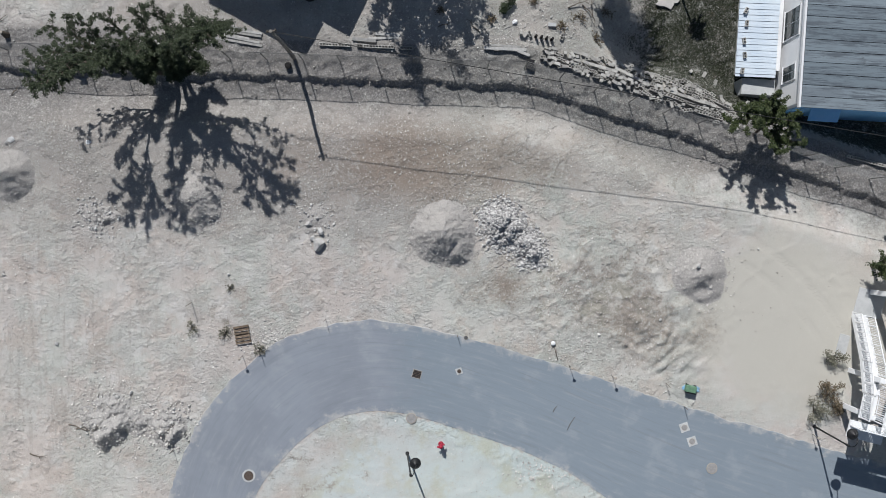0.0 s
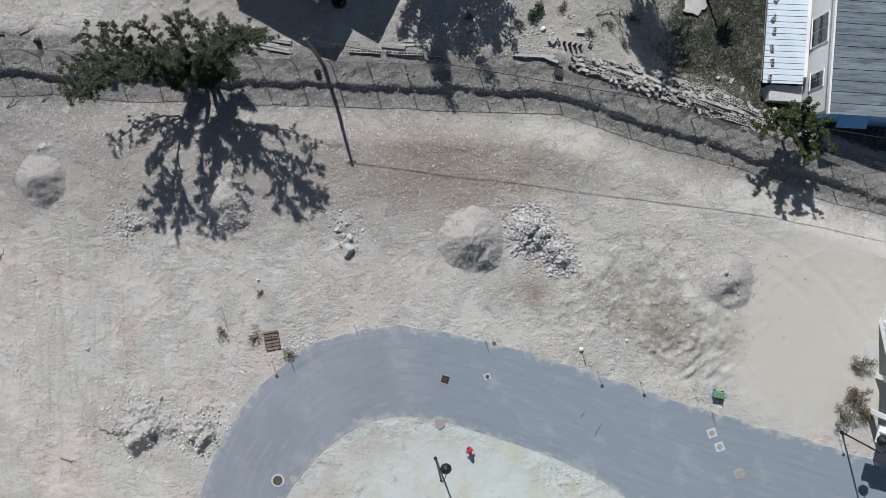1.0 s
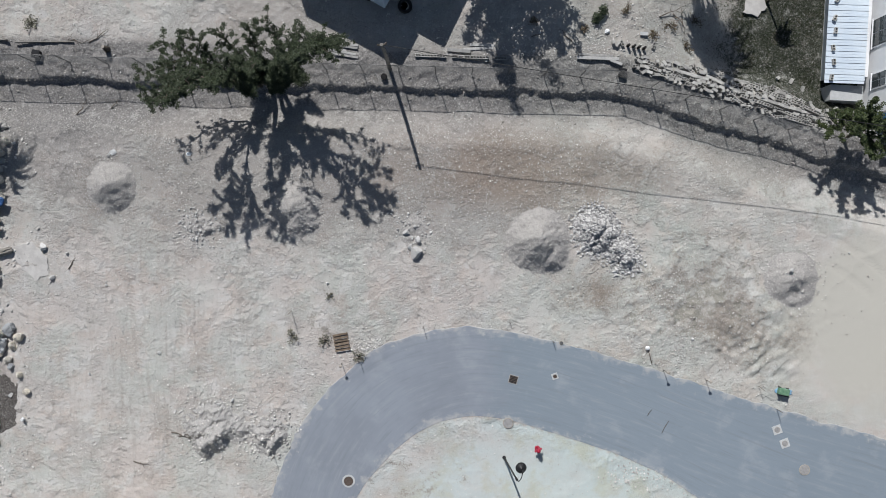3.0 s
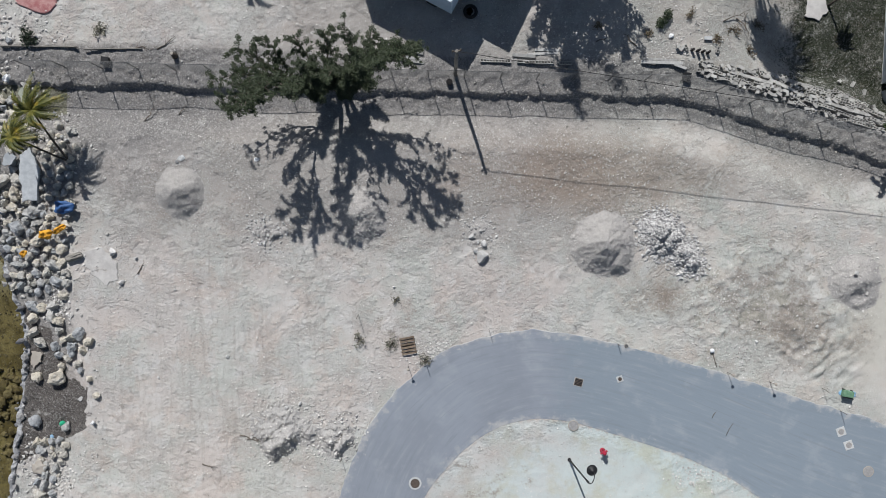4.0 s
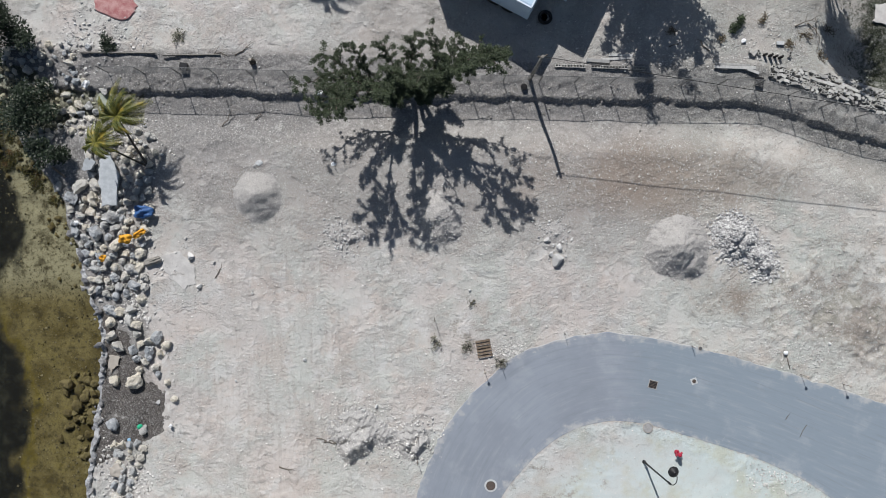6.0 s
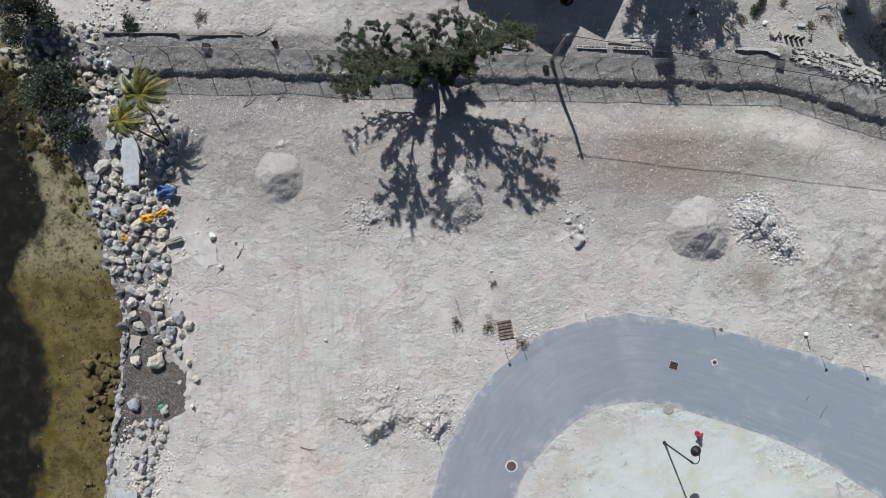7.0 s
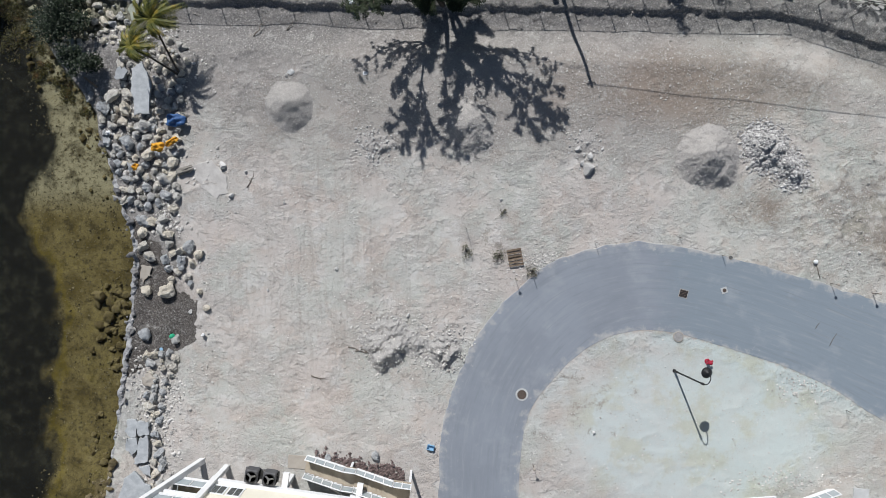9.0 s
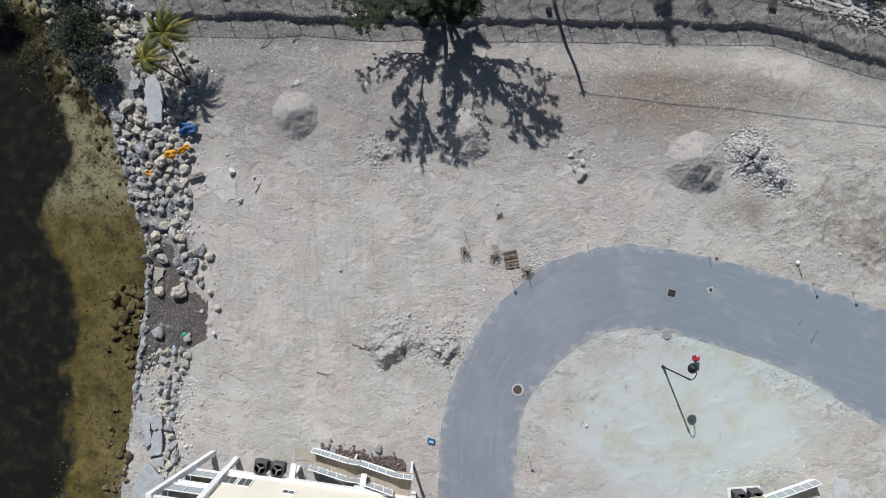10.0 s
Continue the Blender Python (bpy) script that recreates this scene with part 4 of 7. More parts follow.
def boulder(x, y, r, label, rng, name="boulder", meshes=ROCKS, group="boulders along the shore", lift=0.42, z=None):
    m = Matrix.LocRotScale((x, y, (gz(x, y) if z is None else z) + r * lift), Euler((rng.uniform(-0.3, 0.3), rng.uniform(-0.3, 0.3), rng.uniform(0, 6.28))), (r, r, r * rng.uniform(0.85, 1.1)))
    return thing(name, label, "rock", group, me=meshes[int(rng.integers(len(meshes)))], at=m)


BIG = [(-42.3, 5.5, 0.56), (-43.0, 4.7, 0.56), (-41.4, 4.6, 0.62), (-41.7, 3.7, 0.5), (-41.2, 5.6, 0.46), (-40.1, 3.3, 0.6), (-41.3, 2.2, 0.56), (-39.8, 1.4, 0.6), (-38.9, 7.4, 0.45), (-38.9, 4.4, 0.36), (-38.3, 9.3, 0.42), (-37.4, 9.0, 0.42),
       (-39.9, -0.1, 0.42), (-38.8, -0.3, 0.46), (-38.1, -0.1, 0.38), (-38.6, -1.4, 0.44), (-38.2, -2.4, 0.44), (-39.3, -0.8, 0.4), (-40.0, -2.2, 0.46), (-40.4, -3.2, 0.48), (-40.35, -4.0, 0.5), (-40.4, -5.0, 0.47), (-39.9, -5.75, 0.54)]
LINE = [(-39.8, -3.3, 0.36), (-38.9, -3.1, 0.38), (-39.0, -3.8, 0.38), (-38.55, -4.2, 0.4), (-38.5, -4.9, 0.34), (-37.6, -5.3, 0.38), (-36.9, -5.0, 0.42), (-36.3, -5.6, 0.36), (-38.8, -6.0, 0.34), (-37.6, -5.95, 0.42), (-37.2, -7.1, 0.34),
        (-38.2, -5.5, 0.28), (-37.6, -6.5, 0.28), (-38.5, -6.6, 0.33), (-37.95, -6.8, 0.3), (-36.8, -6.2, 0.32), (-38.3, -7.3, 0.28), (-36.9, -7.6, 0.28), (-38.7, -8.1, 0.54), (-40.2, -8.2, 0.36), (-36.3, -8.2, 0.26), (-35.8, -9.3, 0.28), (-40.3, -11.3, 0.42), (-38.1, -11.6, 0.32)]


def riprap():
    rng = np.random.default_rng(31)
    made = []

    def put(x, y, r):
        made.append((x, y, r))
        lab = "large rounded limestone boulder in the shore riprap" if r > 0.45 else "pale limestone boulder in the shore riprap"
        boulder(x, y, r * 1.08, lab, rng)

    for x, y, r in BIG:
        put(x, y, r)
    for x, y, r in LINE:
        put(x, y, r * 1.18)
    right_y = np.array([-24, -20, -17.9, -15.5, -13.6, -12.4, -2.2, -1.6, 1.1, 3.9, 7, 9.6, 13, 18])
    right_x = np.array([-38.9, -38.9, -39.4, -38.8, -38.0, -37.9, -38.0, -37.8, -37.7, -37.5, -36.9, -37.2, -40.6, -43])
    tries = 0
    while len(made) < 345 and tries < 60000:
        tries += 1
        y = rng.uniform(-23, 15.5)
        if -12.4 < y < -2.2:
            continue
        x = rng.uniform(shore_x(y) + 0.25, np.interp(y, right_y, right_x))
        if y < -12 and (x < -40.4 or y < -16.5 and x < -39.8):
            continue
        if ((x + 40.3) / 0.95) ** 2 + ((y - 5.8) / 2.0) ** 2 < 1:
            continue
        if y > 5.5 and x < -41.6 and y < 9:
            continue
        if y > 10 and rng.random() < 0.1:
            continue
        if y > 9.5 and x > -41 + (y - 9.5) * -0.3 and rng.random() > 0.1:
            continue
        r = 0.16 + 0.3 * rng.random() ** 1.8
        if tries < 2500:
            r = max(r, 0.34)
        if y > 8.5:
            r = 0.14 + 0.26 * rng.random() ** 1.5
        if any((x - a) ** 2 + (y - b) ** 2 < (0.72 * (r + c)) ** 2 for a, b, c in made):
            continue
        put(x, y, r)
    # stones of the broken wall itself, at the waterline
    for y in np.arange(-16.2, 2.6, 0.27):
        if rng.random() < 0.5:
            boulder(float(shore_x(y)) + rng.normal() * 0.2, y + rng.normal() * 0.15, 0.09 + 0.28 * rng.random() ** 2, "dark wave-worn stone of the crumbled seawall", rng, "wall_stone", WALLROCKS, "stones of the seawall", 0.3, -0.55 + 0.12 * rng.normal())
    under = "brown algae-covered rock under shallow water"
    for x, y, r in ((-43.9, -8.6, 0.62), (-43.1, -9.0, 0.5), (-43.2, -10.1, 0.5), (-42.6, -9.5, 0.42), (-44.0, -10.7, 0.4), (-43.2, -11.0, 0.42), (-42.4, -8.3, 0.45), (-44.0, -11.7, 0.3), (-42.2, -10.6, 0.36), (-42.9, -19.6, 0.45), (-43.5, -20.4, 0.36), (-42.6, -20.3, 0.4)):
        boulder(x, y, r, under, rng, "sea_rock", SEAROCKS, "rocks under water", 0.35)
    for _ in range(80):
        y = rng.uniform(-14.0, -7.8)
        x = -41.5 - abs(rng.normal()) * 1.0 - 0.3
        boulder(x, y, 0.1 + 0.28 * rng.random() ** 2, under, rng, "sea_rock", SEAROCKS, "rocks under water", 0.3)
    for _ in range(34):
        y = rng.uniform(-23, -17)
        boulder(rng.uniform(-44.6, -42.6), y, 0.1 + 0.25 * rng.random() ** 2, under, rng, "sea_rock", SEAROCKS, "rocks under water", 0.3)
    for _ in range(70):
        y = rng.uniform(-2, 14)
        x = shore_x(y) - abs(rng.normal()) * 1.2
        boulder(x, y, 0.09 + 0.25 * rng.random() ** 2, under, rng, "sea_rock", SEAROCKS, "rocks under water", 0.3)


riprap()


def bed_stones():
    """Small stones and weed lumps strewn over the shallow sea bed."""
    rng = np.random.default_rng(66)

    def place(n):
        y = rng.uniform(-24, 12, n)
        xy = np.c_[shore_x(y) - 0.4 - 5.5 * rng.random(n) ** 1.4, y]
        return xy[fbm(xy[:, 0] / 1.5, xy[:, 1] / 1.5, 3, 2) > -0.1]

    V, T = scatter(rng, 3000, place, lambda g: 0.02 + 0.11 * g.random() ** 3, CHIP_V, CHIP_F)
    thing("bed_stones", "small dark stones strewn over the shallow sea bed", "stones", kind="stuff", me=mesh_np("bed_stones", V, T, M_BEDSTONE))


bed_stones()
_r = np.random.default_rng(5)
boulder(-9.05, 0.35, 0.5, "single white limestone block among rubble", _r, meshes=WHITEROCKS, group="", lift=0.35)
boulder(-9.5, 0.7, 0.24, "white limestone stone among rubble", _r, meshes=WHITEROCKS, group="")
boulder(-8.95, 1.15, 0.34, "white limestone stone among rubble", _r, meshes=WHITEROCKS, group="")
boulder(-9.75, 1.7, 0.26, "white limestone stone among rubble", _r, meshes=WHITEROCKS, group="")
boulder(16.5, -0.75, 0.24, "pale boulder lying on a gravel heap", _r, meshes=WHITEROCKS, group="", z=0.72)
boulder(-24.0, -19.7, 0.36, "pale boulder at the edge of a rock bed", _r, group="")
boulder(-27.4, -19.9, 0.38, "pale boulder at the edge of a rock bed", _r, group="")

# ---- pebbles of the yard ----
def pebbles(seed, n, cx, cy, rx, ry, lo, hi, power=2.5):
    rng = np.random.default_rng(seed)

    def place(m):
        xy = np.c_[rng.normal(cx, rx, m), rng.normal(cy, ry, m)]
        keep = (xy[:, 0] > shore_x(xy[:, 1]) + 0.3) & (((xy[:, 0] + 38.6) / 2.6) ** 2 + ((xy[:, 1] + 9.2) / 5.0) ** 2 > 1) & (inside_road(xy[:, 0], xy[:, 1]) < -0.05) & (blob(xy[:, 0], xy[:, 1], 23, -4.8, 7.2, 7.5) < 0.25) & ~((xy[:, 0] > 10.5) & (xy[:, 1] > fence_y(xy[:, 0]) + 1.5))
        keep &= fbm(xy[:, 0] / 2.6, xy[:, 1] / 2.6, 3, 4) + 0.16 * rng.normal(size=len(xy)) > (-0.02 if n > 800 else -9)
        off = xy[:, 1] - fence_y(xy[:, 0])
        keep &= (off < -3.0) | (off > 1.3) | (rng.random(len(xy)) < 0.18)
        return xy[keep]

    small = hi < 0.13
    return scatter(rng, n, place, lambda g: lo + (hi - lo) * g.random() ** power, CHIP_V if small else ICO1_V, CHIP_F if small else ICO1_F)


_sets = [
    pebbles(51, 5000, -26, -3, 7, 8, 0.022, 0.1, 4), pebbles(52, 4200, -14, 1, 9, 5, 0.022, 0.1, 4), pebbles(53, 4200, 6, 0, 8, 5, 0.022, 0.11, 4), pebbles(54, 2600, -20, -10, 5, 3, 0.025, 0.12, 4),
    pebbles(55, 3000, 11, -5, 5, 2.6, 0.03, 0.12, 3.5), pebbles(56, 2600, -5, 8, 16, 2.2, 0.022, 0.1, 4), pebbles(57, 3500, -10, 17, 22, 2.5, 0.022, 0.11, 4), pebbles(58, 2200, -3, -18, 8, 4, 0.02, 0.07, 4), pebbles(59, 2600, 12, 6, 8, 2.5, 0.022, 0.1, 4),
    pebbles(31, 3000, -10, 2, 16, 5, 0.025, 0.07, 2), pebbles(32, 2500, -28, -4, 5, 8, 0.025, 0.065, 2), pebbles(33, 900, 12, 0, 6, 4, 0.025, 0.08, 2), pebbles(34, 900, -4, -18, 7, 4, 0.02, 0.06, 2),
    pebbles(1, 2600, -24, -7, 8, 7, 0.015, 0.075, 3), pebbles(26, 500, -25, -5, 8, 8, 0.04, 0.12, 4), pebbles(21, 2500, 2, -1, 14, 6, 0.018, 0.07, 3), pebbles(22, 2500, -25, 4, 8, 5, 0.018, 0.07, 3), pebbles(23, 1600, -8, 10, 18, 3, 0.02, 0.09, 3), pebbles(2, 1000, -20.5, -11, 2.4, 2.0, 0.02, 0.12, 4), pebbles(3, 900, 10, -3, 6, 3.5, 0.02, 0.09, 3),
    pebbles(4, 700, -5, -17, 8, 4, 0.02, 0.11, 4), pebbles(5, 260, 6.2, -15.2, 1.3, 0.6, 0.04, 0.13, 2), pebbles(6, 1100, -18, 1, 9, 4, 0.02, 0.09, 3),
    pebbles(7, 1100, -36.8, -6, 1.2, 8, 0.03, 0.15, 3), pebbles(8, 1100, -40.2, 8, 1.9, 4.0, 0.03, 0.2, 2.5), pebbles(9, 1100, -8, 15.5, 22, 1.6, 0.02, 0.09, 3),
    pebbles(10, 1300, 5, 16, 5, 2, 0.015, 0.07, 3), pebbles(11, 700, -6, 11.2, 18, 0.9, 0.02, 0.11, 3), pebbles(12, 900, -33, 16.5, 6, 2, 0.02, 0.08, 3), pebbles(24, 60, -42.3, 15, 1.0, 1.0, 0.05, 0.2, 2), pebbles(25, 110, -41, 11.5, 1.6, 2.2, 0.06, 0.22, 2),
    pebbles(13, 500, -12.5, -6.4, 0.9, 0.6, 0.03, 0.13, 2), pebbles(14, 500, -39.8, -16.5, 1.0, 3.5, 0.04, 0.25, 2), pebbles(15, 420, 12, -5.6, 5, 2, 0.02, 0.1, 3),
    pebbles(27, 160, -38.6, -5, 0.6, 1.8, 0.06, 0.2, 2), pebbles(28, 160, -38.6, -15, 0.7, 1.6, 0.06, 0.2, 2), pebbles(41, 900, -40.3, 3, 1.4, 3.6, 0.05, 0.22, 1.6), pebbles(42, 300, -38.6, -4.2, 0.5, 2.0, 0.05, 0.2, 1.6), pebbles(43, 420, -39.6, -15.5, 0.9, 2.4, 0.05, 0.2, 1.8), pebbles(44, 900, 4, 15.6, 5, 1.2, 0.03, 0.13, 2.5), pebbles(45, 500, -41, 14.6, 1.6, 1.6, 0.05, 0.2, 1.8), pebbles(29, 420, 3, 14.3, 3.5, 0.5, 0.03, 0.1, 2), pebbles(16, 400, 5.3, -21.8, 2.5, 0.6, 0.03, 0.14, 2),
]
_V, _T, _c = [], [], 0
for v, f in _sets:
    _V.append(v), _T.append(f + _c)
    _c += len(v)
thing("pebbles", "scattered pale limestone pebbles and grit", "pebbles", kind="stuff", me=mesh_np("pebbles", np.concatenate(_V), np.concatenate(_T), M_STONE))


def bank_clods():
    """Broken soil along the bank under the fence, and clods fallen into the ditch."""
    rng = np.random.default_rng(61)

    def place(n):
        x = rng.uniform(-40, 27, n)
        y = fence_y(x) - 1.15 + np.where(rng.random(n) < 0.5, 0.28, 0.95) * rng.normal(size=n)
        return np.c_[x, y]

    V, T = scatter(rng, 3600, place, lambda g: 0.025 + 0.1 * g.random() ** 3, CHIP_V, CHIP_F)
    thing("soil_clods", "brown clods of broken soil along the ditch bank", "soil clods", kind="stuff", me=mesh_np("soil_clods", V, T, M_CLODS))

    def yard(n):
        xy = np.r_[rng.normal((10.5, -2.5), (4.2, 2.6), (n // 2, 2)), rng.normal((2, 5), (7, 3), (n - n // 2, 2))]
        return xy[(fbm(xy[:, 0] / 1.3, xy[:, 1] / 1.3, 3, 1) > 0.05) & (inside_road(xy[:, 0], xy[:, 1]) < -0.3)]

    V, T = scatter(rng, 5200, yard, lambda g: 0.025 + 0.1 * g.random() ** 3, CHIP_V, CHIP_F)
    thing("soil_clods", "brown clods of dug soil lying in the yard", "soil clods", kind="stuff", me=mesh_np("soil_clods", V, T, M_YARDCLODS))


bank_clods()


def stone_lines():
    """Pebbles pushed into rows by a blade."""
    rng = np.random.default_rng(62)
    rows = (((-35.9, -12.6), (-30.4, -14.2)), ((-30.4, -14.2), (-28.0, -15.1)), ((-31.5, -10.7), (-26.6, -12.8)), ((-34.3, -8), (-34.1, 2)), ((-29.2, -4), (-28.7, 6)), ((-22.5, 6.4), (-13, 1.2)), ((6, 4.4), (15, 1.0)), ((-30, 8.6), (-22.3, 7.6)), ((-24.6, -9.5), (-18.4, -8.2)))

    def place(n):
        out = []
        for i in range(n):
            (x0, y0), (x1, y1) = rows[i % len(rows)]
            q = rng.random()
            out.append((x0 + (x1 - x0) * q + rng.normal() * 0.13, y0 + (y1 - y0) * q + rng.normal() * 0.13 + 0.25 * math.sin(q * 7 + i % 9)))
        return np.array(out)

    V, T = scatter(rng, 1500, place, lambda g: 0.015 + 0.08 * g.random() ** 3)
    thing("pebble_rows", "thin rows of pebbles left by grading", "pebbles", kind="stuff", me=mesh_np("pebble_rows", V, T, M_STONE))


stone_lines()


# ---- concrete slabs and seawall by the water ----
def slab(corners, h, label, seed, tilt=0.0, mat=M_SHORESLAB, lift=0.25):
    """A broken slab of the given outline, with chipped sides."""
    rng = np.random.default_rng(seed)
    cx, cy = sum(p[0] for p in corners) / len(corners), sum(p[1] for p in corners) / len(corners)
    ring = []
    for (x0, y0), (x1, y1) in zip(corners, corners[1:] + corners[:1]):
        for q in (0.0, 0.25, 0.5, 0.75):
            ring.append((x0 + (x1 - x0) * q - cx + rng.normal() * 0.06, y0 + (y1 - y0) * q - cy + rng.normal() * 0.06))
    n = len(ring)
    V = [(p[0] * 0.97, p[1] * 0.97, 0) for p in ring] + [(p[0], p[1], h - 0.02) for p in ring] + [(p[0] * 0.97, p[1] * 0.97, h) for p in ring]
    F = [tuple(range(n))[::-1], tuple(range(2 * n, 3 * n))]
    for k in (0, n):
        F += [(k + i, k + (i + 1) % n, k + n + (i + 1) % n, k + n + i) for i in range(n)]
    me = mesh_from("slab", V, F, mat)
    bm = bmesh.new()
    bm.from_mesh(me)
    bmesh.ops.recalc_face_normals(bm, faces=bm.faces)
    bm.to_mesh(me)
    bm.free()
    return thing("concrete_slab", label, "slab", "broken slabs on the shore", me=me, at=pose(cx, cy, gz(cx, cy) + lift, tilt, tilt * 0.6, 0))


slab([(-40.0, 7.75), (-39.35, 6.3), (-39.5, 4.15), (-40.4, 4.15), (-40.75, 5.6), (-40.6, 7.3)], 0.25, "pale broken concrete slab lying among boulders", 1, lift=0.3)
slab([(-41.5, 7.5), (-41.0, 7.2), (-41.3, 6.7), (-41.8, 6.5), (-41.9, 7.0)], 0.2, "tilted broken concrete slab among boulders", 2, 6, lift=0.35)
slab([(-40.95, -20.5), (-39.65, -21.9), (-39.6, -23.6), (-42.1, -23.6), (-41.8, -22.0)], 0.25, "large grey concrete slab at the waterside", 3, lift=0.2)
_crack = "cracked grey concrete slab at the waterside"
slab([(-41.5, -17.2), (-40.85, -17.2), (-40.8, -18.35), (-41.3, -18.5), (-41.65, -18.1)], 0.22, _crack, 4, lift=0.2)
slab([(-40.75, -17.25), (-40.0, -17.4), (-39.95, -18.2), (-40.7, -18.4)], 0.22, _crack, 5, 2, lift=0.22)
slab([(-41.6, -18.6), (-40.9, -18.55), (-40.7, -19.3), (-41.2, -19.7), (-41.75, -19.3)], 0.22, _crack, 6, 3, lift=0.2)
slab([(-40.6, -18.5), (-40.0, -18.3), (-39.95, -20.1), (-40.85, -20.35), (-40.9, -19.9)], 0.22, _crack, 7, lift=0.22)
slab([(-40.6, -20.5), (-39.9, -20.25), (-39.75, -21.2)], 0.2, _crack, 11, 4, lift=0.2)
slab([(-36.9, 0.6), (-35.4, 0.9), (-34.3, -0.2), (-34.2, -1.3), (-35.2, -1.7), (-36.2, -0.6)], 0.1, "flat dusty concrete slab half sunk in soil", 8, mat=M_SUNK, lift=-0.08)
slab([(-41.1, 12.4), (-39.9, 12.4), (-39.95, 11.0), (-41.1, 10.9), (-41.4, 11.7)], 0.12, "grey concrete footing at the fence's end", 12, lift=-0.06)
slab([(-40.5, -6.3), (-39.8, -6.5), (-39.9, -7.0), (-40.4, -7.5), (-40.65, -7.1)], 0.14, "pale slab lying on dark seaweed", 10, mat=M_PAD, lift=0.0)


def seawall():
    """A low crumbled concrete edge along the water, broken in places."""
    ys = np.linspace(-40, 1.2, 420)
    V, F = [], []
    for i, y in enumerate(ys):
        x = float(shore_x(y))
        n = lambda sc, o, k: float(fbm(np.array(y * sc), np.array(o), 3, k))
        w0, w1 = 0.17 + 0.16 * n(2.2, 2.0, 1), 0.18 + 0.18 * n(2.9, 12.0, 4)
        o = 0.16 * n(0.8, 7.0, 2)
        h = -0.5 + 0.2 * n(1.9, 5.0, 3)
        h -= 0.5 * max(0.0, n(0.55, 21.0, 5) - 0.1)
        for dx, z in ((-w0 - 0.05, -1.7), (-w0, h - 0.08), (-w0 + 0.06, h + 0.1 * n(4, 3.0, 1)), (w1 - 0.06, h + 0.12 * n(4, 8.0, 2)), (w1, h - 0.06), (w1 + 0.05, -1.7)):
            V.append((x + o + dx, y, z))
        if i:
            for c in range(5):
                F.append(((i - 1) * 6 + c, (i - 1) * 6 + c + 1, i * 6 + c + 1, i * 6 + c))
    return thing("seawall", "low crumbling grey concrete seawall at the waterline", "seawall", kind="structure", me=mesh_from("seawall", V, F, M_WALLTOP))


seawall()


# ---- fence ----
def fence():
    root = thing("chain_link_fence", "galvanised chain-link fence on slim posts above a ditch", "fence")
    top = 1.95
    xs = np.arange(-40.3, 46, 0.02)
    ys = fence_y(xs)
    s = np.r_[0, np.cumsum(np.hypot(np.diff(xs), np.diff(ys)))]
    spots = [(float(np.interp(d, s, xs)), float(np.interp(d, s, ys))) for d in np.arange(0, s[-1], 2.5)]
    posts = []
    for x, y in spots:
        z = gz(x, y)
        ob = part("post", tube_me("post", [(0, 0, -0.3), (0, 0, top), (0, 0, top + 0.05)], [0.032, 0.032, 0.01], M_STEEL, 8) if not posts else posts[0].data, root)
        ob.location = (x, y, z)
        posts.append(ob)
    V, F = [], []
    for (x0, y0), (x1, y1) in zip(spots[:-1], spots[1:]):
        z0, z1 = gz(x0, y0), gz(x1, y1)
        part("top_rail", tube_me("top_rail", [(x0, y0, z0 + top), (x1, y1, z1 + top)], [0.022, 0.022], M_STEEL, 6), root)
        a, b = np.array((x0, y0, z0)), np.array((x1, y1, z1))
        L = np.linalg.norm(b[:2] - a[:2])
        step = 0.085
        for sign in (1, -1):
            for u in np.arange(-top, L + top, step):
                p, q = [u, 0.05], [u + sign * top, top]
                # clip the slanted wire to its bay
                pts = []
                for v in np.linspace(0, 1, 2):
                    pts.append([p[0] + (q[0] - p[0]) * v, p[1] + (q[1] - p[1]) * v])
                (u0, h0), (u1, h1) = pts
                lo, hi = 0.0, 1.0
                du = u1 - u0
                for bound, keep_low in ((0, True), (L, False)):
                    v = (bound - u0) / du
                    if (du > 0) == keep_low:
                        lo = max(lo, v)
                    else:
                        hi = min(hi, v)
                if hi - lo < 0.02:
                    continue
                e = []
                for v in (lo, hi):
                    uu, hh = u0 + du * v, h0 + (h1 - h0) * v
                    e.append(a + (b - a) * (uu / L) + (0, 0, hh))
                k = len(V)
                r = 0.0022
                for c in e:
                    V += [c + (0, r, 0), c + (r, -r, 0), c + (-r, -r, 0)]
                F += [(k, k + 1, k + 4, k + 3), (k + 1, k + 2, k + 5, k + 4), (k + 2, k, k + 3, k + 5)]
    ob = part("wire_mesh", mesh_np("wire_mesh", np.array(V), np.array(F), M_STEEL), root)
    ob["kind"] = "stuff"


fence()
# square shadows of fence signs, stood in for by black boxes
for _x, _y in ((-35.0, 13.75), (5.05, 12.75)):
    _q = thing("sign_shadow_box", "black box standing in for a sign's shadow at the fence's foot", "box", at=pose(_x, _y, gz(_x, _y), 0, 0, -8))
    part("body", box_me("body", 0.5, 0.5, 0.3, M_BLACK, None, 0.03), _q)
    part("lid", box_me("lid", 0.54, 0.54, 0.05, M_BLACK, Matrix.Translation((0, 0, 0.3)), 0.015), _q)
_q = thing("oil_drum", "dark rusty drum lying at the pole's foot", "drum", at=pose(-11.35, 12.45, gz(-11.35, 12.45) + 0.1, 15, 0, 0))
part("body", lathe_me("body", [(0.2, 0), (0.22, 0.02), (0.2, 0.1), (0.22, 0.14), (0.2, 0.2), (0.19, 0.3), (0.05, 0.31)], M_DARK, 20), _q)


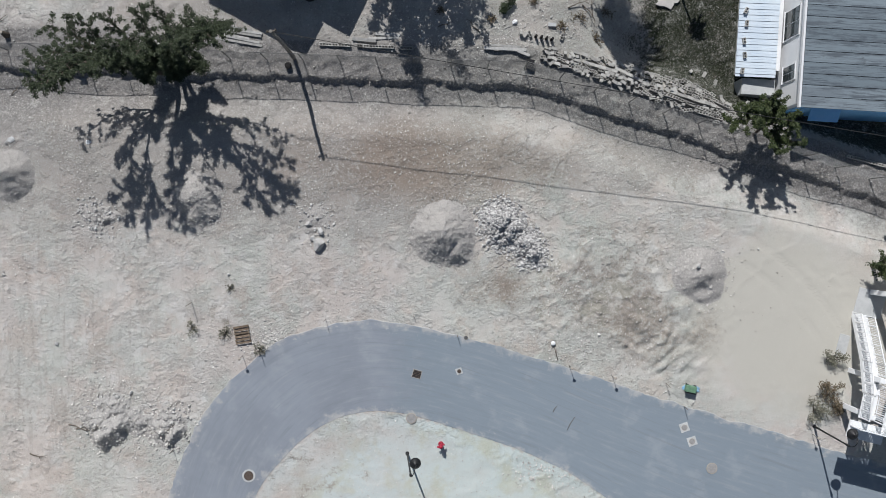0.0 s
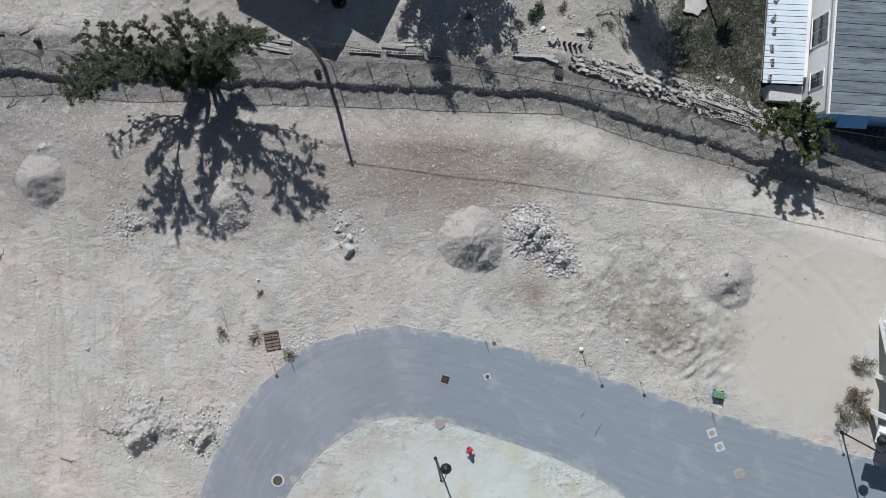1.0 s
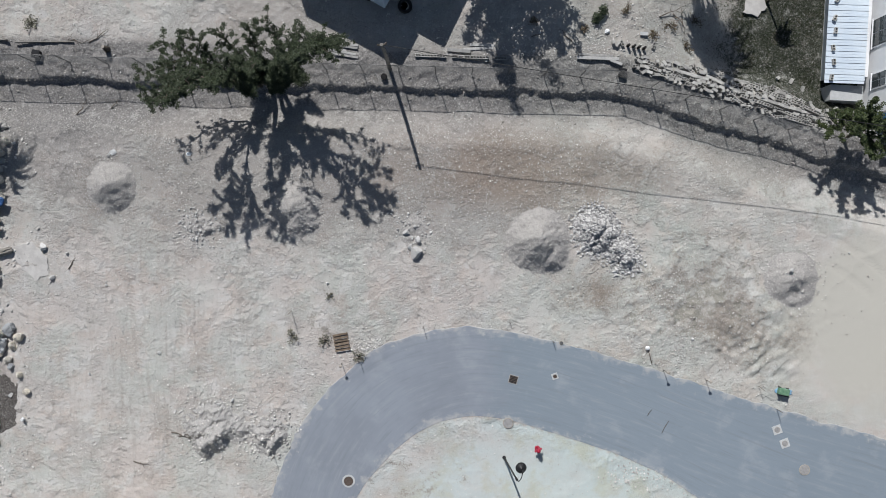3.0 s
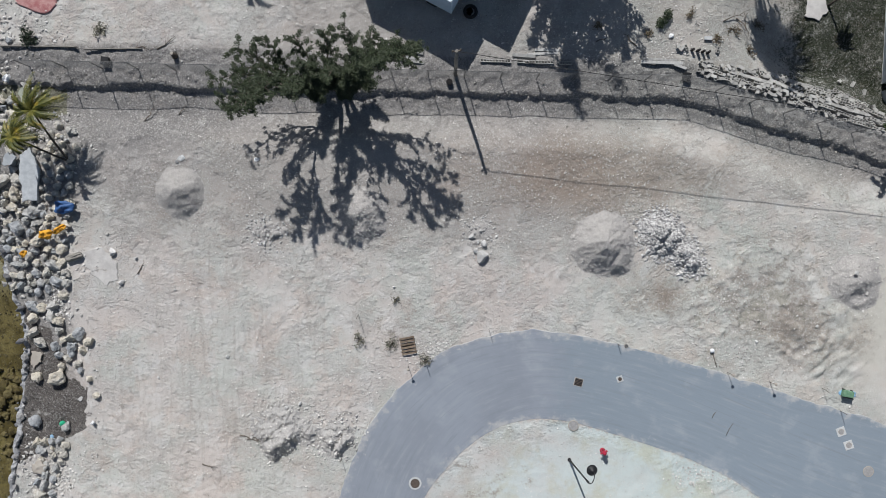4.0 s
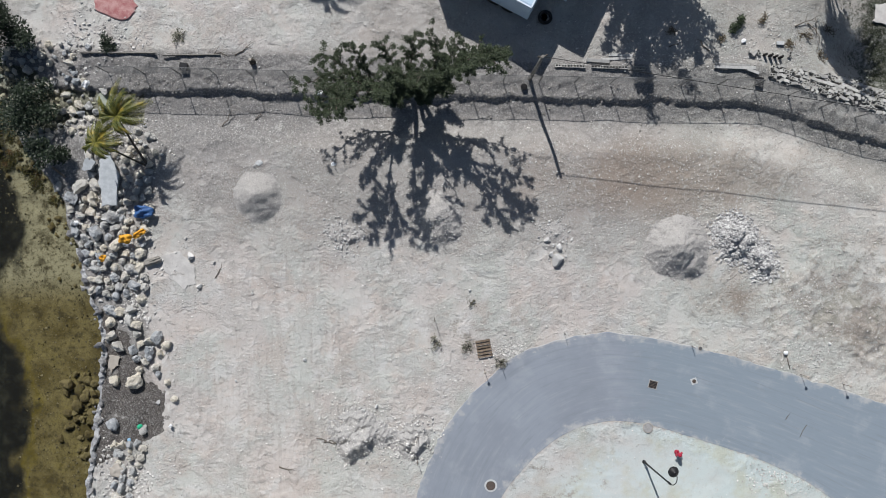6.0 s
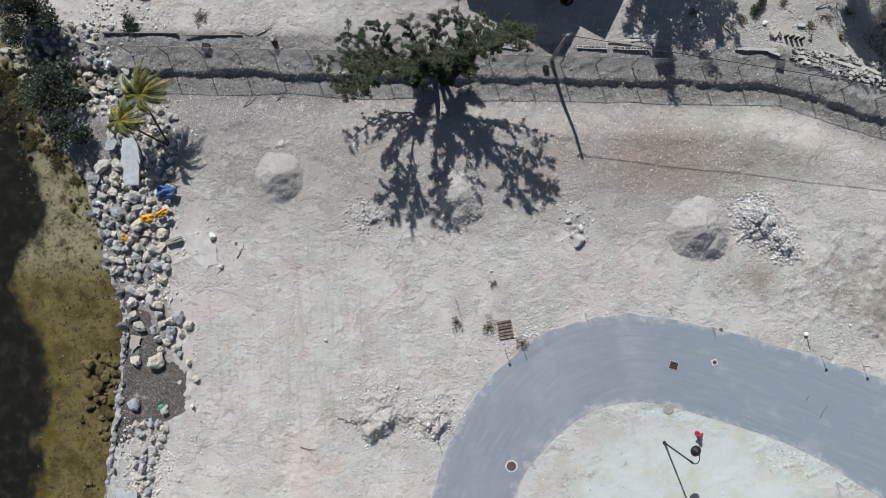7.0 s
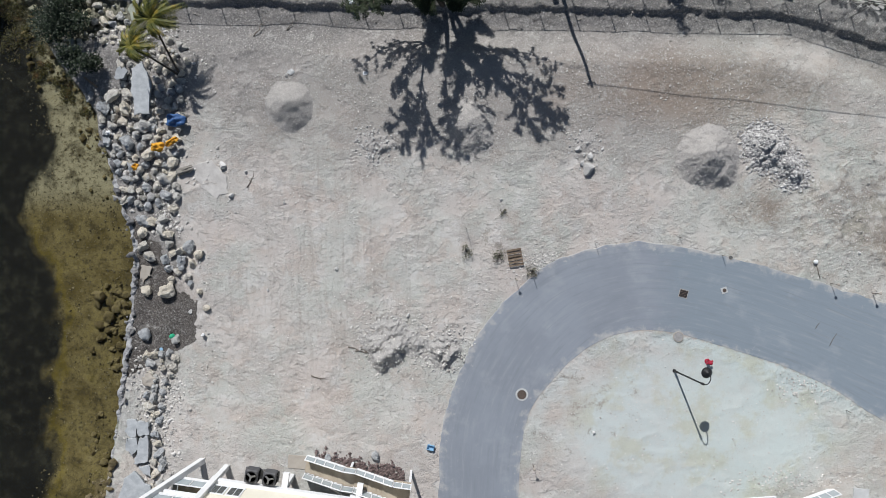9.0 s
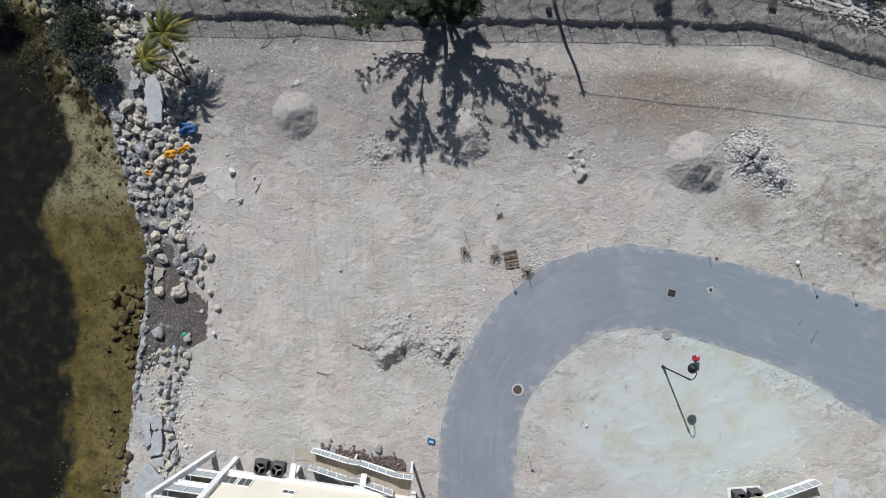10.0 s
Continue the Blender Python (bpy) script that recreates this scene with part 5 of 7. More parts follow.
# ---- utility pole and cable ----
def utility_pole(x, y, h):
    z = gz(x, y)
    root = thing("utility_pole", "weathered grey timber utility pole beside the ditch", "utility pole", at=pose(x, y, z))
    part("shaft", tube_me("shaft", [(0, 0, -0.5), (0, 0.0, h * 0.5), (-0.05, -0.08, h)], [0.135, 0.12, 0.1], M_POLE, 12), root)
    part("crossarm", bar_me("crossarm", (-0.35, -0.1, h - 0.2), (0.25, 0.02, h - 0.2), 0.07, 0.07, M_STICK), root)
    for dx in (-0.28, 0.2):
        part("insulator", lathe_me("insulator", [(0.02, 0), (0.05, 0.03), (0.03, 0.07), (0.05, 0.1), (0.02, 0.14)], M_STICK, 10), root).location = (dx, -0.08 + (dx + 0.35) * 0.2, h - 0.17)
    part("guy_wire", tube_me("guy_wire", [(0, 0, h - 0.6), (0.75, 0.15, 0.0)], [0.012, 0.012], M_CABLE, 5), root)
    return (x, y, z + h)


POLE_TOP = utility_pole(-10.95, 12.95, 6.6)
_a, _b = Vector((-10.95, 12.87, 6.15)), Vector((26.3, 7.4, 5.6))
_b2 = _a + (_b - _a) * 1.6
_pts = [_a.lerp(_b2, q) + Vector((0, 0, -0.5 * math.sin(math.pi * q))) for q in np.linspace(0, 1, 24)]
thing("overhead_cable", "black overhead cable slung from the timber pole", "cable", me=tube_me("overhead_cable", _pts, [0.024] * 24, M_CABLE, 6))


# ---- street lamps ----
def street_lamp(x, y, turn, lean, h=4.55):
    root = thing("street_lamp", "black post street lamp with hooked arm and dome shade", "street lamp", "street lamps", at=pose(x, y, gz(x, y), 0, lean, 0) @ pose(0, 0, 0, 0, 0, turn))
    part("base_flange", lathe_me("base_flange", [(0.13, 0), (0.13, 0.03), (0.08, 0.05), (0.075, 0.5), (0.06, 0.55)], M_BLACK, 16), root)
    part("post", tube_me("post", [(0, 0, 0.3), (0, 0, h * 0.8), (0, 0, h)], [0.06, 0.055, 0.05], M_BLACK, 12), root)
    part("collar", lathe_me("collar", [(0.05, 0), (0.08, 0.03), (0.08, 0.3), (0.05, 0.34)], M_BLACK, 14), root).location = (0, 0, h - 0.38)
    arm = [(0, 0, h - 0.05)] + [(0.38 - 0.38 * math.cos(a), 0, h + 0.55 * math.sin(a) * 1.0) for a in np.linspace(0.25, math.pi * 0.97, 9)]
    part("arm", tube_me("arm", arm, [0.03] * len(arm), M_BLACK, 8), root)
    shade = part("shade", lathe_me("shade", [(0.05, 0.32), (0.1, 0.28), (0.2, 0.22), (0.31, 0.1), (0.36, 0.0), (0.34, 0.0), (0.28, 0.08)], M_BLACK, 24), root, "black dome shade")
    shade.location = (0.76, 0, h - 0.25)
    part("bulb", lathe_me("bulb", [(0.05, 0), (0.12, 0.05), (0.1, 0.16), (0.03, 0.2)], M_WHITE, 12), shade)


street_lamp(-2.95, -13.88, 68, 5.0)
street_lamp(24.98, -11.75, 68, -3.0)


# ---- things set in the road ----
def manhole(x, y, r, label, collar=None, lidmat=M_RUST, patch=None):
    root = thing("manhole", label, "manhole cover", at=pose(x, y, 0.03, 0, 0, 20))
    if patch:
        part("concrete_collar", box_me("concrete_collar", patch, patch, 0.05, M_SLAB, Matrix.Translation((0, 0, -0.03)), 0.01), root)
    elif collar:
        part("concrete_collar", lathe_me("concrete_collar", [(collar, -0.06), (collar, 0.012), (r * 1.02, 0.02), (r * 1.02, -0.06)], M_SLAB, 28), root)
    part("frame", lathe_me("frame", [(r * 1.05, -0.06), (r * 1.05, 0.028), (r * 0.93, 0.028), (r * 0.93, -0.06)], M_RUST if lidmat is M_RUST else M_PAD, 28), root)
    lid = part("lid", lathe_me("lid", [(r * 0.92, -0.06), (r * 0.92, 0.022), (r * 0.6, 0.024), (0.01, 0.024)], lidmat, 28), root)
    for k in range(-2, 3):
        part("rib", box_me("rib", r * 1.4 * math.sqrt(1 - (k / 3.2) ** 2), 0.025, 0.008, lidmat, Matrix.Translation((0, k * r * 0.3, 0.022)), 0.002), lid)


manhole(-13.72, -15.5, 0.31, "rusty round manhole cover in a pale concrete collar", 0.45)
manhole(0.52, -8.2, 0.13, "small valve cover in a pale patch of the road", patch=0.44, lidmat=M_RUST)
manhole(16.0, -11.9, 0.2, "small valve cover in a square white collar", patch=0.62, lidmat=M_LIDGREY)
manhole(16.55, -12.85, 0.2, "small valve cover in a square white collar", patch=0.62, lidmat=M_LIDGREY)
manhole(17.95, -14.7, 0.36, "worn round manhole cover flush with the road", None, M_LIDGREY)
manhole(-2.7, -11.45, 0.35, "dusty round manhole cover at the road's inner edge", None, M_LIDGREY)
manhole(0.95, -5.9, 0.14, "small round cover in the road verge", None, M_STEEL)


def drain(x, y, turn):
    root = thing("storm_drain", "rusty slotted storm drain grate set in the road", "drain", at=pose(x, y, 0.03, 0, 0, turn))
    part("frame", box_me("frame", 0.66, 0.62, 0.05, M_LIDGREY, Matrix.Translation((0, 0, -0.04))), root)
    # thin black plate in place of the shaded hollow under the bars
    part("pit_shade", box_me("pit_shade", 0.54, 0.5, 0.008, M_DARK, Matrix.Translation((0, 0, 0.012)), 0.002), root)
    for k in (-0.2, -0.1, 0.0, 0.1, 0.2):
        part("bar", box_me("bar", 0.54, 0.03, 0.02, M_RUST, Matrix.Translation((0, k, 0.014)), 0.004), root)


drain(-2.36, -8.42, -15)


# ---- hydrant, pallet, bin, marker stakes ----
def hydrant(x, y):
    root = thing("fire_hydrant", "red cast-iron fire hydrant on pale soil", "fire hydrant", at=pose(x, y, gz(x, y), 0, 0, 25))
    part("barrel", lathe_me("barrel", [(0.18, 0), (0.18, 0.05), (0.13, 0.07), (0.12, 0.55), (0.16, 0.58), (0.16, 0.63), (0.13, 0.66)], M_REDIRON, 18), root)
    part("bonnet", lathe_me("bonnet", [(0.15, 0.66), (0.14, 0.74), (0.09, 0.82), (0.03, 0.85), (0.03, 0.9)], M_REDIRON, 18), root)
    for a in (0, 180, 90):
        part("nozzle", lathe_me("nozzle", [(0.06, 0), (0.06, 0.1), (0.075, 0.1), (0.075, 0.16), (0.03, 0.17)], M_REDIRON, 12), root).matrix_local = pose(0, 0, 0.47, 0, 0, a) @ pose(0.1, 0, 0, 0, 90, 0)


hydrant(-0.66, -13.2)


def pallet(x, y, turn):
    root = thing("wooden_pallet", "brown weathered wooden pallet lying on bare ground", "pallet", at=pose(x, y, gz(x, y) + 0.02, 0, 0, turn))
    for k in (-0.46, 0, 0.46):
        part("stringer", box_me("stringer", 0.05, 1.2, 0.1, M_WOOD, Matrix.Translation((k, 0, 0.02))), root)
    for i, k in enumerate(np.linspace(-0.54, 0.54, 6)):
        part("deck_board", box_me("deck_board", 1.02, 0.115 + 0.012 * (i % 3), 0.022, M_WOOD, pose(0, k, 0.122, 0, 0, (i % 3 - 1) * 0.7), 0.004), root)
    for k in (-0.52, 0, 0.52):
        part("base_board", box_me("base_board", 1.02, 0.1, 0.02, M_WOOD, Matrix.Translation((0, k, 0)), 0.004), root)


pallet(-14.2, -5.85, 10)


def skip_bin(x, y, turn):
    root = thing("trash_bin", "faded green bin tipped over beside blue sheeting", "bin", at=pose(x, y, gz(x, y), 0, 0, turn))
    bm = bmesh.new()
    add_box(bm, 0.72, 0.48, 0.42, None, 0.05)
    part("body", bm_mesh("body", bm, M_BIN), root)
    for k in (-0.3, 0, 0.3):
        part("rib", box_me("rib", 0.05, 0.42, 0.02, M_BIN, Matrix.Translation((k * 0.8, 0, 0.42)), 0.006), root)
    part("rim", box_me("rim", 0.76, 0.07, 0.08, M_BLACK, Matrix.Translation((0, -0.26, 0.33)), 0.01), root)
    for k in (-0.35, 0.35):
        part("wheel", lathe_me("wheel", [(0.02, 0), (0.1, 0), (0.1, 0.05), (0.02, 0.05)], M_RUBBER, 14), root).matrix_local = pose(k * 0.8, 0.29, 0.12, 90, 0, 0)


skip_bin(16.3, -9.2, -12)


def cloth(name, x, y, sx, sy, turn, mat, label, seed, lift=0.25, crumple=0.16, z=None):
    """A crumpled sheet draped on what lies under it."""
    n, o = 16, seed * 7.7
    u = np.linspace(-1, 1, n)
    A, B = np.meshgrid(u, u)
    ang = np.arctan2(B, A)
    ed = 1.08 + 0.45 * fbm(np.cos(ang) * 1.1 + o, np.sin(ang) * 1.1, 3, 1)
    P = np.stack([A * np.sqrt(1 - 0.4 * B * B) * ed * sx / 2, B * np.sqrt(1 - 0.4 * A * A) * ed * sy / 2, crumple * (fbm(A * 2 + o, B * 2, 3, 2) + 1) * (1 - 0.6 * np.maximum(np.abs(A), np.abs(B)) ** 3)], -1).reshape(-1, 3)
    i = np.arange(n - 1)[:, None] * n + np.arange(n - 1)[None]
    q = np.stack([i, i + 1, i + n + 1, i + n], -1).reshape(-1, 4)
    me = mesh_np(name, P, q, mat, True)
    ob = thing(name, label, name.replace("_", " "), me=me, at=pose(x, y, (gz(x, y) if z is None else z) + lift, 0, 0, turn))
    md = ob.modifiers.new("thickness", "SOLIDIFY")
    md.thickness = 0.015
    return ob


cloth("plastic_sheet", 16.4, -9.2, 1.15, 0.42, -10, M_SKYBLUE, "light blue plastic sheeting under a bin", 3, 0.03, 0.05)
cloth("tarpaulin", -37.65, 3.7, 1.25, 0.85, 5, M_BLUE, "crumpled blue tarpaulin among shore boulders", 4, 0.4, 0.25)
cloth("orange_cloth", -38.85, 1.85, 0.9, 0.6, 0, M_ORANGE, "bright orange cloth caught on boulders", 5, 0.75, 0.3)
cloth("orange_cloth", -37.85, 2.2, 0.9, 0.4, 30, M_ORANGE, "bright orange cloth caught on boulders", 6, 0.6, 0.25)
cloth("orange_cloth", -40.55, 0.55, 0.5, 0.4, 60, M_ORANGE, "scrap of orange cloth on a boulder", 7, 0.7, 0.2)
cloth("red_sheet", -39.7, 18.2, 3.2, 1.9, -14, M_REDPAINT, "worn red and white sheet lying on bare ground", 8, 0.03, 0.04)
# this sheet stands in for a small pile of pale stones
cloth("white_bag", -36.0, -11.2, 0.3, 0.25, 60, M_WHITE, "small crumpled white sheet standing in for stones on seaweed", 9, 0.1, 0.2)
cloth("white_bag", -25.6, 12.0, 0.45, 0.3, 10, M_WHITE, "small white plastic bag in the ditch", 11, 0.05, 0.15)
cloth("cardboard_sheet", -40.0, -14.4, 0.95, 0.8, -35, M_PAD, "tan cardboard sheet lying on shore rocks", 12, 0.35, 0.08)

_b = thing("buoy", "round green plastic buoy lying on seaweed", "buoy", at=pose(-38.3, -11.35, gz(-38.3, -11.35) + 0.14))
part("float", lathe_me("float", [(0.02, -0.2), (0.12, -0.17), (0.2, -0.05), (0.2, 0.05), (0.12, 0.17), (0.03, 0.2)], M_GREEN, 18), _b)
part("eyelet", lathe_me("eyelet", [(0.05, 0.19), (0.06, 0.22), (0.05, 0.26)], M_GREEN, 10), _b)


def stake(x, y, h, lean, turn, marker=None, label="thin dark steel marker stake in the verge"):
    root = thing("marker_stake", label, "stake", "marker stakes along the road", at=pose(x, y, gz(x, y) - 0.05, lean, 0, turn))
    part("rod", tube_me("rod", [(0, 0, -0.2), (0.01, 0, h * 0.5), (0, 0, h)], [0.022, 0.02, 0.018], M_STICK, 7), root)
    if marker == "disc":
        part("cap", lathe_me("cap", [(0.03, -0.02), (0.1, 0), (0.11, 0.04), (0.03, 0.08)], M_PAD, 12), root).location = (0, 0, h - 0.03)
    if marker == "ball":
        part("cap", lathe_me("cap", [(0.03, -0.16), (0.15, -0.11), (0.2, 0), (0.15, 0.11), (0.03, 0.16)], M_WHITE, 16), root, "round white cap").location = (0, 0, h)


for _x, _y, _h, _l, _t, _m in (
    (-8.6, -4.75, 0.9, 4, 0, None), (0.35, -5.75, 0.75, 2, 30, None), (8.02, -7.75, 1.0, 3, 80, "disc"), (11.0, -8.45, 1.0, -4, 10, "disc"),
    (14.65, -8.85, 0.8, 12, 30, None), (15.95, -10.45, 0.9, 3, 0, None), (-2.65, -4.45, 0.45, 14, 40, None), (-14.2, -7.3, 1.0, 4, 30, "disc"),
    (-12.95, -7.2, 0.95, -6, 0, None), (24.8, -12.25, 1.0, 3, 0, "disc"), (-18.75, -12.0, 1.0, 16, -40, None), (-18.85, -13.75, 0.9, 3, 0, None),
    (-12.95, -20.45, 1.05, 3, 0, "disc"), (9.2, -16.7, 0.8, 2, 0, None), (-17.65, -3.7, 1.35, 6, 0, None)):
    stake(_x, _y, _h, _l, _t, _m, "white-capped marker stake in pale soil" if _m == "ball" else "thin dark marker stake in the verge")


def crate(x, y, turn):
    root = thing("plastic_crate", "small light blue plastic crate by the road", "crate", at=pose(x, y, gz(x, y), 0, 0, turn))
    part("floor_panel", box_me("floor_panel", 0.5, 0.36, 0.03, M_SKYBLUE), root)
    for sx, sy, px, py in ((0.5, 0.03, 0, 0.165), (0.5, 0.03, 0, -0.165), (0.03, 0.3, 0.235, 0), (0.03, 0.3, -0.235, 0)):
        part("side_panel", box_me("side_panel", sx, sy, 0.2, M_SKYBLUE, Matrix.Translation((px, py, 0.03)), 0.006), root)


_w = thing("bollard", "short white bollard with a dark rod beside it", "bollard", at=pose(6.88, -6.2, gz(6.88, -6.2)))
part("cap", lathe_me("cap", [(0.1, 0), (0.1, 0.1), (0.15, 0.14), (0.16, 0.2), (0.1, 0.26), (0.02, 0.28)], M_WHITE, 18), _w, "round white cap")
part("rod", tube_me("rod", [(0.05, -0.1, 0.05), (0.2, -0.6, 0.06), (0.36, -1.15, 0.04)], [0.03, 0.03, 0.025], M_STICK, 7), _w)
crate(-20.15, -19.2, -15)
_b = boulder(-8.63, -18.2, 0.17, "white round stone on pale soil", _r, name="white_stone", meshes=WHITEROCKS, group="")


def branch(x, y, length, turn, seed, label="dead grey branch on bare ground"):
    rng = np.random.default_rng(seed)
    pts = [(length * q, 0.12 * length * rng.normal() * q, 0.03 + 0.04 * rng.random()) for q in np.linspace(0, 1, 6)]
    root = thing("branch", label, "branch", "dead branches", at=pose(x, y, gz(x, y), 0, 0, turn))
    part("stem", tube_me("stem", pts, list(np.linspace(0.045, 0.012, 6)), M_STICK, 6), root)
    for k in (2, 3):
        p = Vector(pts[k])
        part("twig", tube_me("twig", [p, p + Vector((0.3 * length * 0.6, (-1) ** k * 0.22 * length, 0.05))], [0.02, 0.006], M_STICK, 5), root)


for _i, (_x, _y, _l, _t) in enumerate(((-32.9, -0.9, 1.1, 65), (-25.9, -12.1, 1.8, -8), (-25.4, -12.4, 1.6, 4), (-32.5, 9.7, 1.5, 60), (-30.2, 10.2, 0.8, 50), (-33.9, 14.6, 2.4, 4), (-31.5, 14.6, 1.6, 35), (-28.5, -14.1, 1.1, -12), (4.7, 0.0, 0.6, -70), (7.6, 16.6, 2.0, 25), (8.6, 16.9, 1.6, -50), (9.4, 16.2, 1.5, 100), (1.6, 14.9, 1.2, 140), (-1.2, 15.2, 1.5, 20), (9.9, -10.6, 1.0, 60), (8.9, -12.8, 0.9, 60))):
    if inside_road(np.array([_x]), np.array([_y]))[0] < 0:
        branch(_x, _y, _l, _t, 40 + _i)

# ---- small leavings ----
cloth("white_bag", -42.7, 2.95, 0.35, 0.3, 20, M_WHITE, "scrap of white plastic on shore rocks", 21, 0.2, 0.15)
cloth("white_bag", -41.9, 12.6, 0.5, 0.4, 50, M_WHITE, "scrap of white plastic on shore rocks", 22, 0.2, 0.2)
cloth("white_bag", -24.6, 7.0, 0.3, 0.25, 0, M_WHITE, "scrap of white plastic on bare ground", 23, 0.0, 0.04)
cloth("white_bag", -29.8, 7.1, 0.45, 0.35, 30, M_SLAB, "crumpled pale paper on bare ground", 24, 0.0, 0.05)
cloth("white_bag", 4.0, 15.6, 0.35, 0.3, 30, M_WHITE, "scrap of white plastic on rubble", 25, 0.05, 0.1)
cloth("blue_scrap", -39.1, -12.3, 0.25, 0.25, 0, M_SKYBLUE, "small scrap of blue plastic on seaweed", 26, 0.05, 0.06)
cloth("dark_tarpaulin", -37.2, 0.3, 1.3, 0.45, 20, M_POLE, "dark torn sheet among shore stones", 27, 0.1, 0.18)
for _x, _y, _s in ((-33.0, 0.2, 0.16), (-30.3, -2.0, 0.13), (-31.5, -8.1, 0.14), (-26.7, -6.6, 0.17), (14.2, -4.5, 0.15), (-15.2, -1.8, 0.14), (-30.1, 6.9, 0.14), (-22.6, -10.2, 0.22), (-21.7, -9.9, 0.18), (-34.6, 0.6, 0.3), (-34.0, -1.5, 0.26), (-37.0, -9.6, 0.2), (12.6, 2.4, 0.12), (10.0, -5.6, 0.14), (20.8, 0.4, 0.1)):
    boulder(_x, _y, _s, "single limestone stone lying on bare ground", _r, name="stone", meshes=WHITEROCKS, group="single stones in the yard")


def box_planter(x, y):
    root = thing("white_box", "small white plastic box on rubble ground", "box", at=pose(x, y, gz(x, y), 0, 0, -2))
    part("body", box_me("body", 0.5, 0.22, 0.14, M_SLAB, None, 0.02), root)
    part("lid", box_me("lid", 0.53, 0.25, 0.03, M_SLAB, Matrix.Translation((0, 0, 0.14)), 0.01), root)


box_planter(6.5, 15.4)
for _i in range(4):
    _p = (5.4 + 0.36 * _i, 14.6 - 0.07 * _i)
    _q = thing("post_stub", "dark wooden post stub standing in rubble", "post", "post stubs", at=pose(*_p, gz(*_p) - 0.05, 4, 3, 20 * _i))
    part("shaft", tube_me("shaft", [(0, 0, -0.1), (0.01, 0, 0.3), (0, 0.02, 0.5 + 0.07 * (_i % 2))], [0.1, 0.095, 0.08], M_DARK, 8), _q)
_q = thing("stump", "short weathered stump with a dark foot above the bank", "stump", at=pose(-30.3, 14.15, gz(-30.3, 14.15) - 0.05))
part("trunk", tube_me("trunk", [(0, 0, -0.1), (0.02, 0, 0.25), (0, 0.03, 0.75)], [0.26, 0.2, 0.12], M_BARK, 10), _q)
part("cut_top", lathe_me("cut_top", [(0.12, 0.0), (0.1, 0.03), (0.02, 0.04)], M_PAD, 10), _q).location = (0, 0.03, 0.74)
for _x, _y, _l, _t in ((8.2, -11.7, 1.0, 62), (7.1, -10.7, 0.5, 58)):
    _q = thing("stick", "thin dry stick lying on the asphalt", "stick", "sticks on the road", at=pose(_x, _y, 0.04, 0, 0, _t))
    part("stem", tube_me("stem", [(-_l / 2, 0, 0.012), (0, 0.03, 0.015), (_l / 2, -0.02, 0.012)], [0.018, 0.016, 0.01], M_STICK, 6), _q)


# ---- concrete blocks of the fallen wall ----
def block_mesh():
    """A hollow concrete block in one piece, with two open cells."""
    xs, ys, H = (-0.2, -0.165, -0.02, 0.02, 0.165, 0.2), (-0.1, -0.066, 0.066, 0.1), 0.2
    V = [(x, y, z) for z in (0, H) for y in ys for x in xs]
    at = lambda i, j, k: k * 24 + j * 6 + i
    F = []
    for i in range(5):
        for j in range(3):
            if j == 1 and i in (1, 3):
                F += [(at(i, 1, 0), at(i + 1, 1, 0), at(i + 1, 1, 1), at(i, 1, 1)), (at(i + 1, 2, 0), at(i, 2, 0), at(i, 2, 1), at(i + 1, 2, 1)),
                      (at(i, 2, 0), at(i, 1, 0), at(i, 1, 1), at(i, 2, 1)), (at(i + 1, 1, 0), at(i + 1, 2, 0), at(i + 1, 2, 1), at(i + 1, 1, 1))]
                continue
            F += [(at(i, j, 1), at(i + 1, j, 1), at(i + 1, j + 1, 1), at(i, j + 1, 1)), (at(i, j + 1, 0), at(i + 1, j + 1, 0), at(i + 1, j, 0), at(i, j, 0))]
        F += [(at(i, 0, 0), at(i + 1, 0, 0), at(i + 1, 0, 1), at(i, 0, 1)), (at(i + 1, 3, 0), at(i, 3, 0), at(i, 3, 1), at(i + 1, 3, 1))]
    for j in range(3):
        F += [(at(0, j + 1, 0), at(0, j, 0), at(0, j, 1), at(0, j + 1, 1)), (at(5, j, 0), at(5, j + 1, 0), at(5, j + 1, 1), at(5, j, 1))]
    return mesh_from("concrete_block", V, F, M_BLOCK)


BLOCK = block_mesh()


def block(x, y, z, turn, lay=0, label="grey hollow concrete block from a fallen wall", group="blocks of the fallen wall"):
    r = {0: (0, 0), 1: (90, 0), 2: (0, 90)}[lay]
    m = pose(x, y, z, 0, 0, turn) @ pose(0, 0, 0.1, r[0], r[1], 0) @ Matrix.Translation((0, 0, -0.1))
    return thing("concrete_block", label, "concrete block", group, me=BLOCK, at=m)


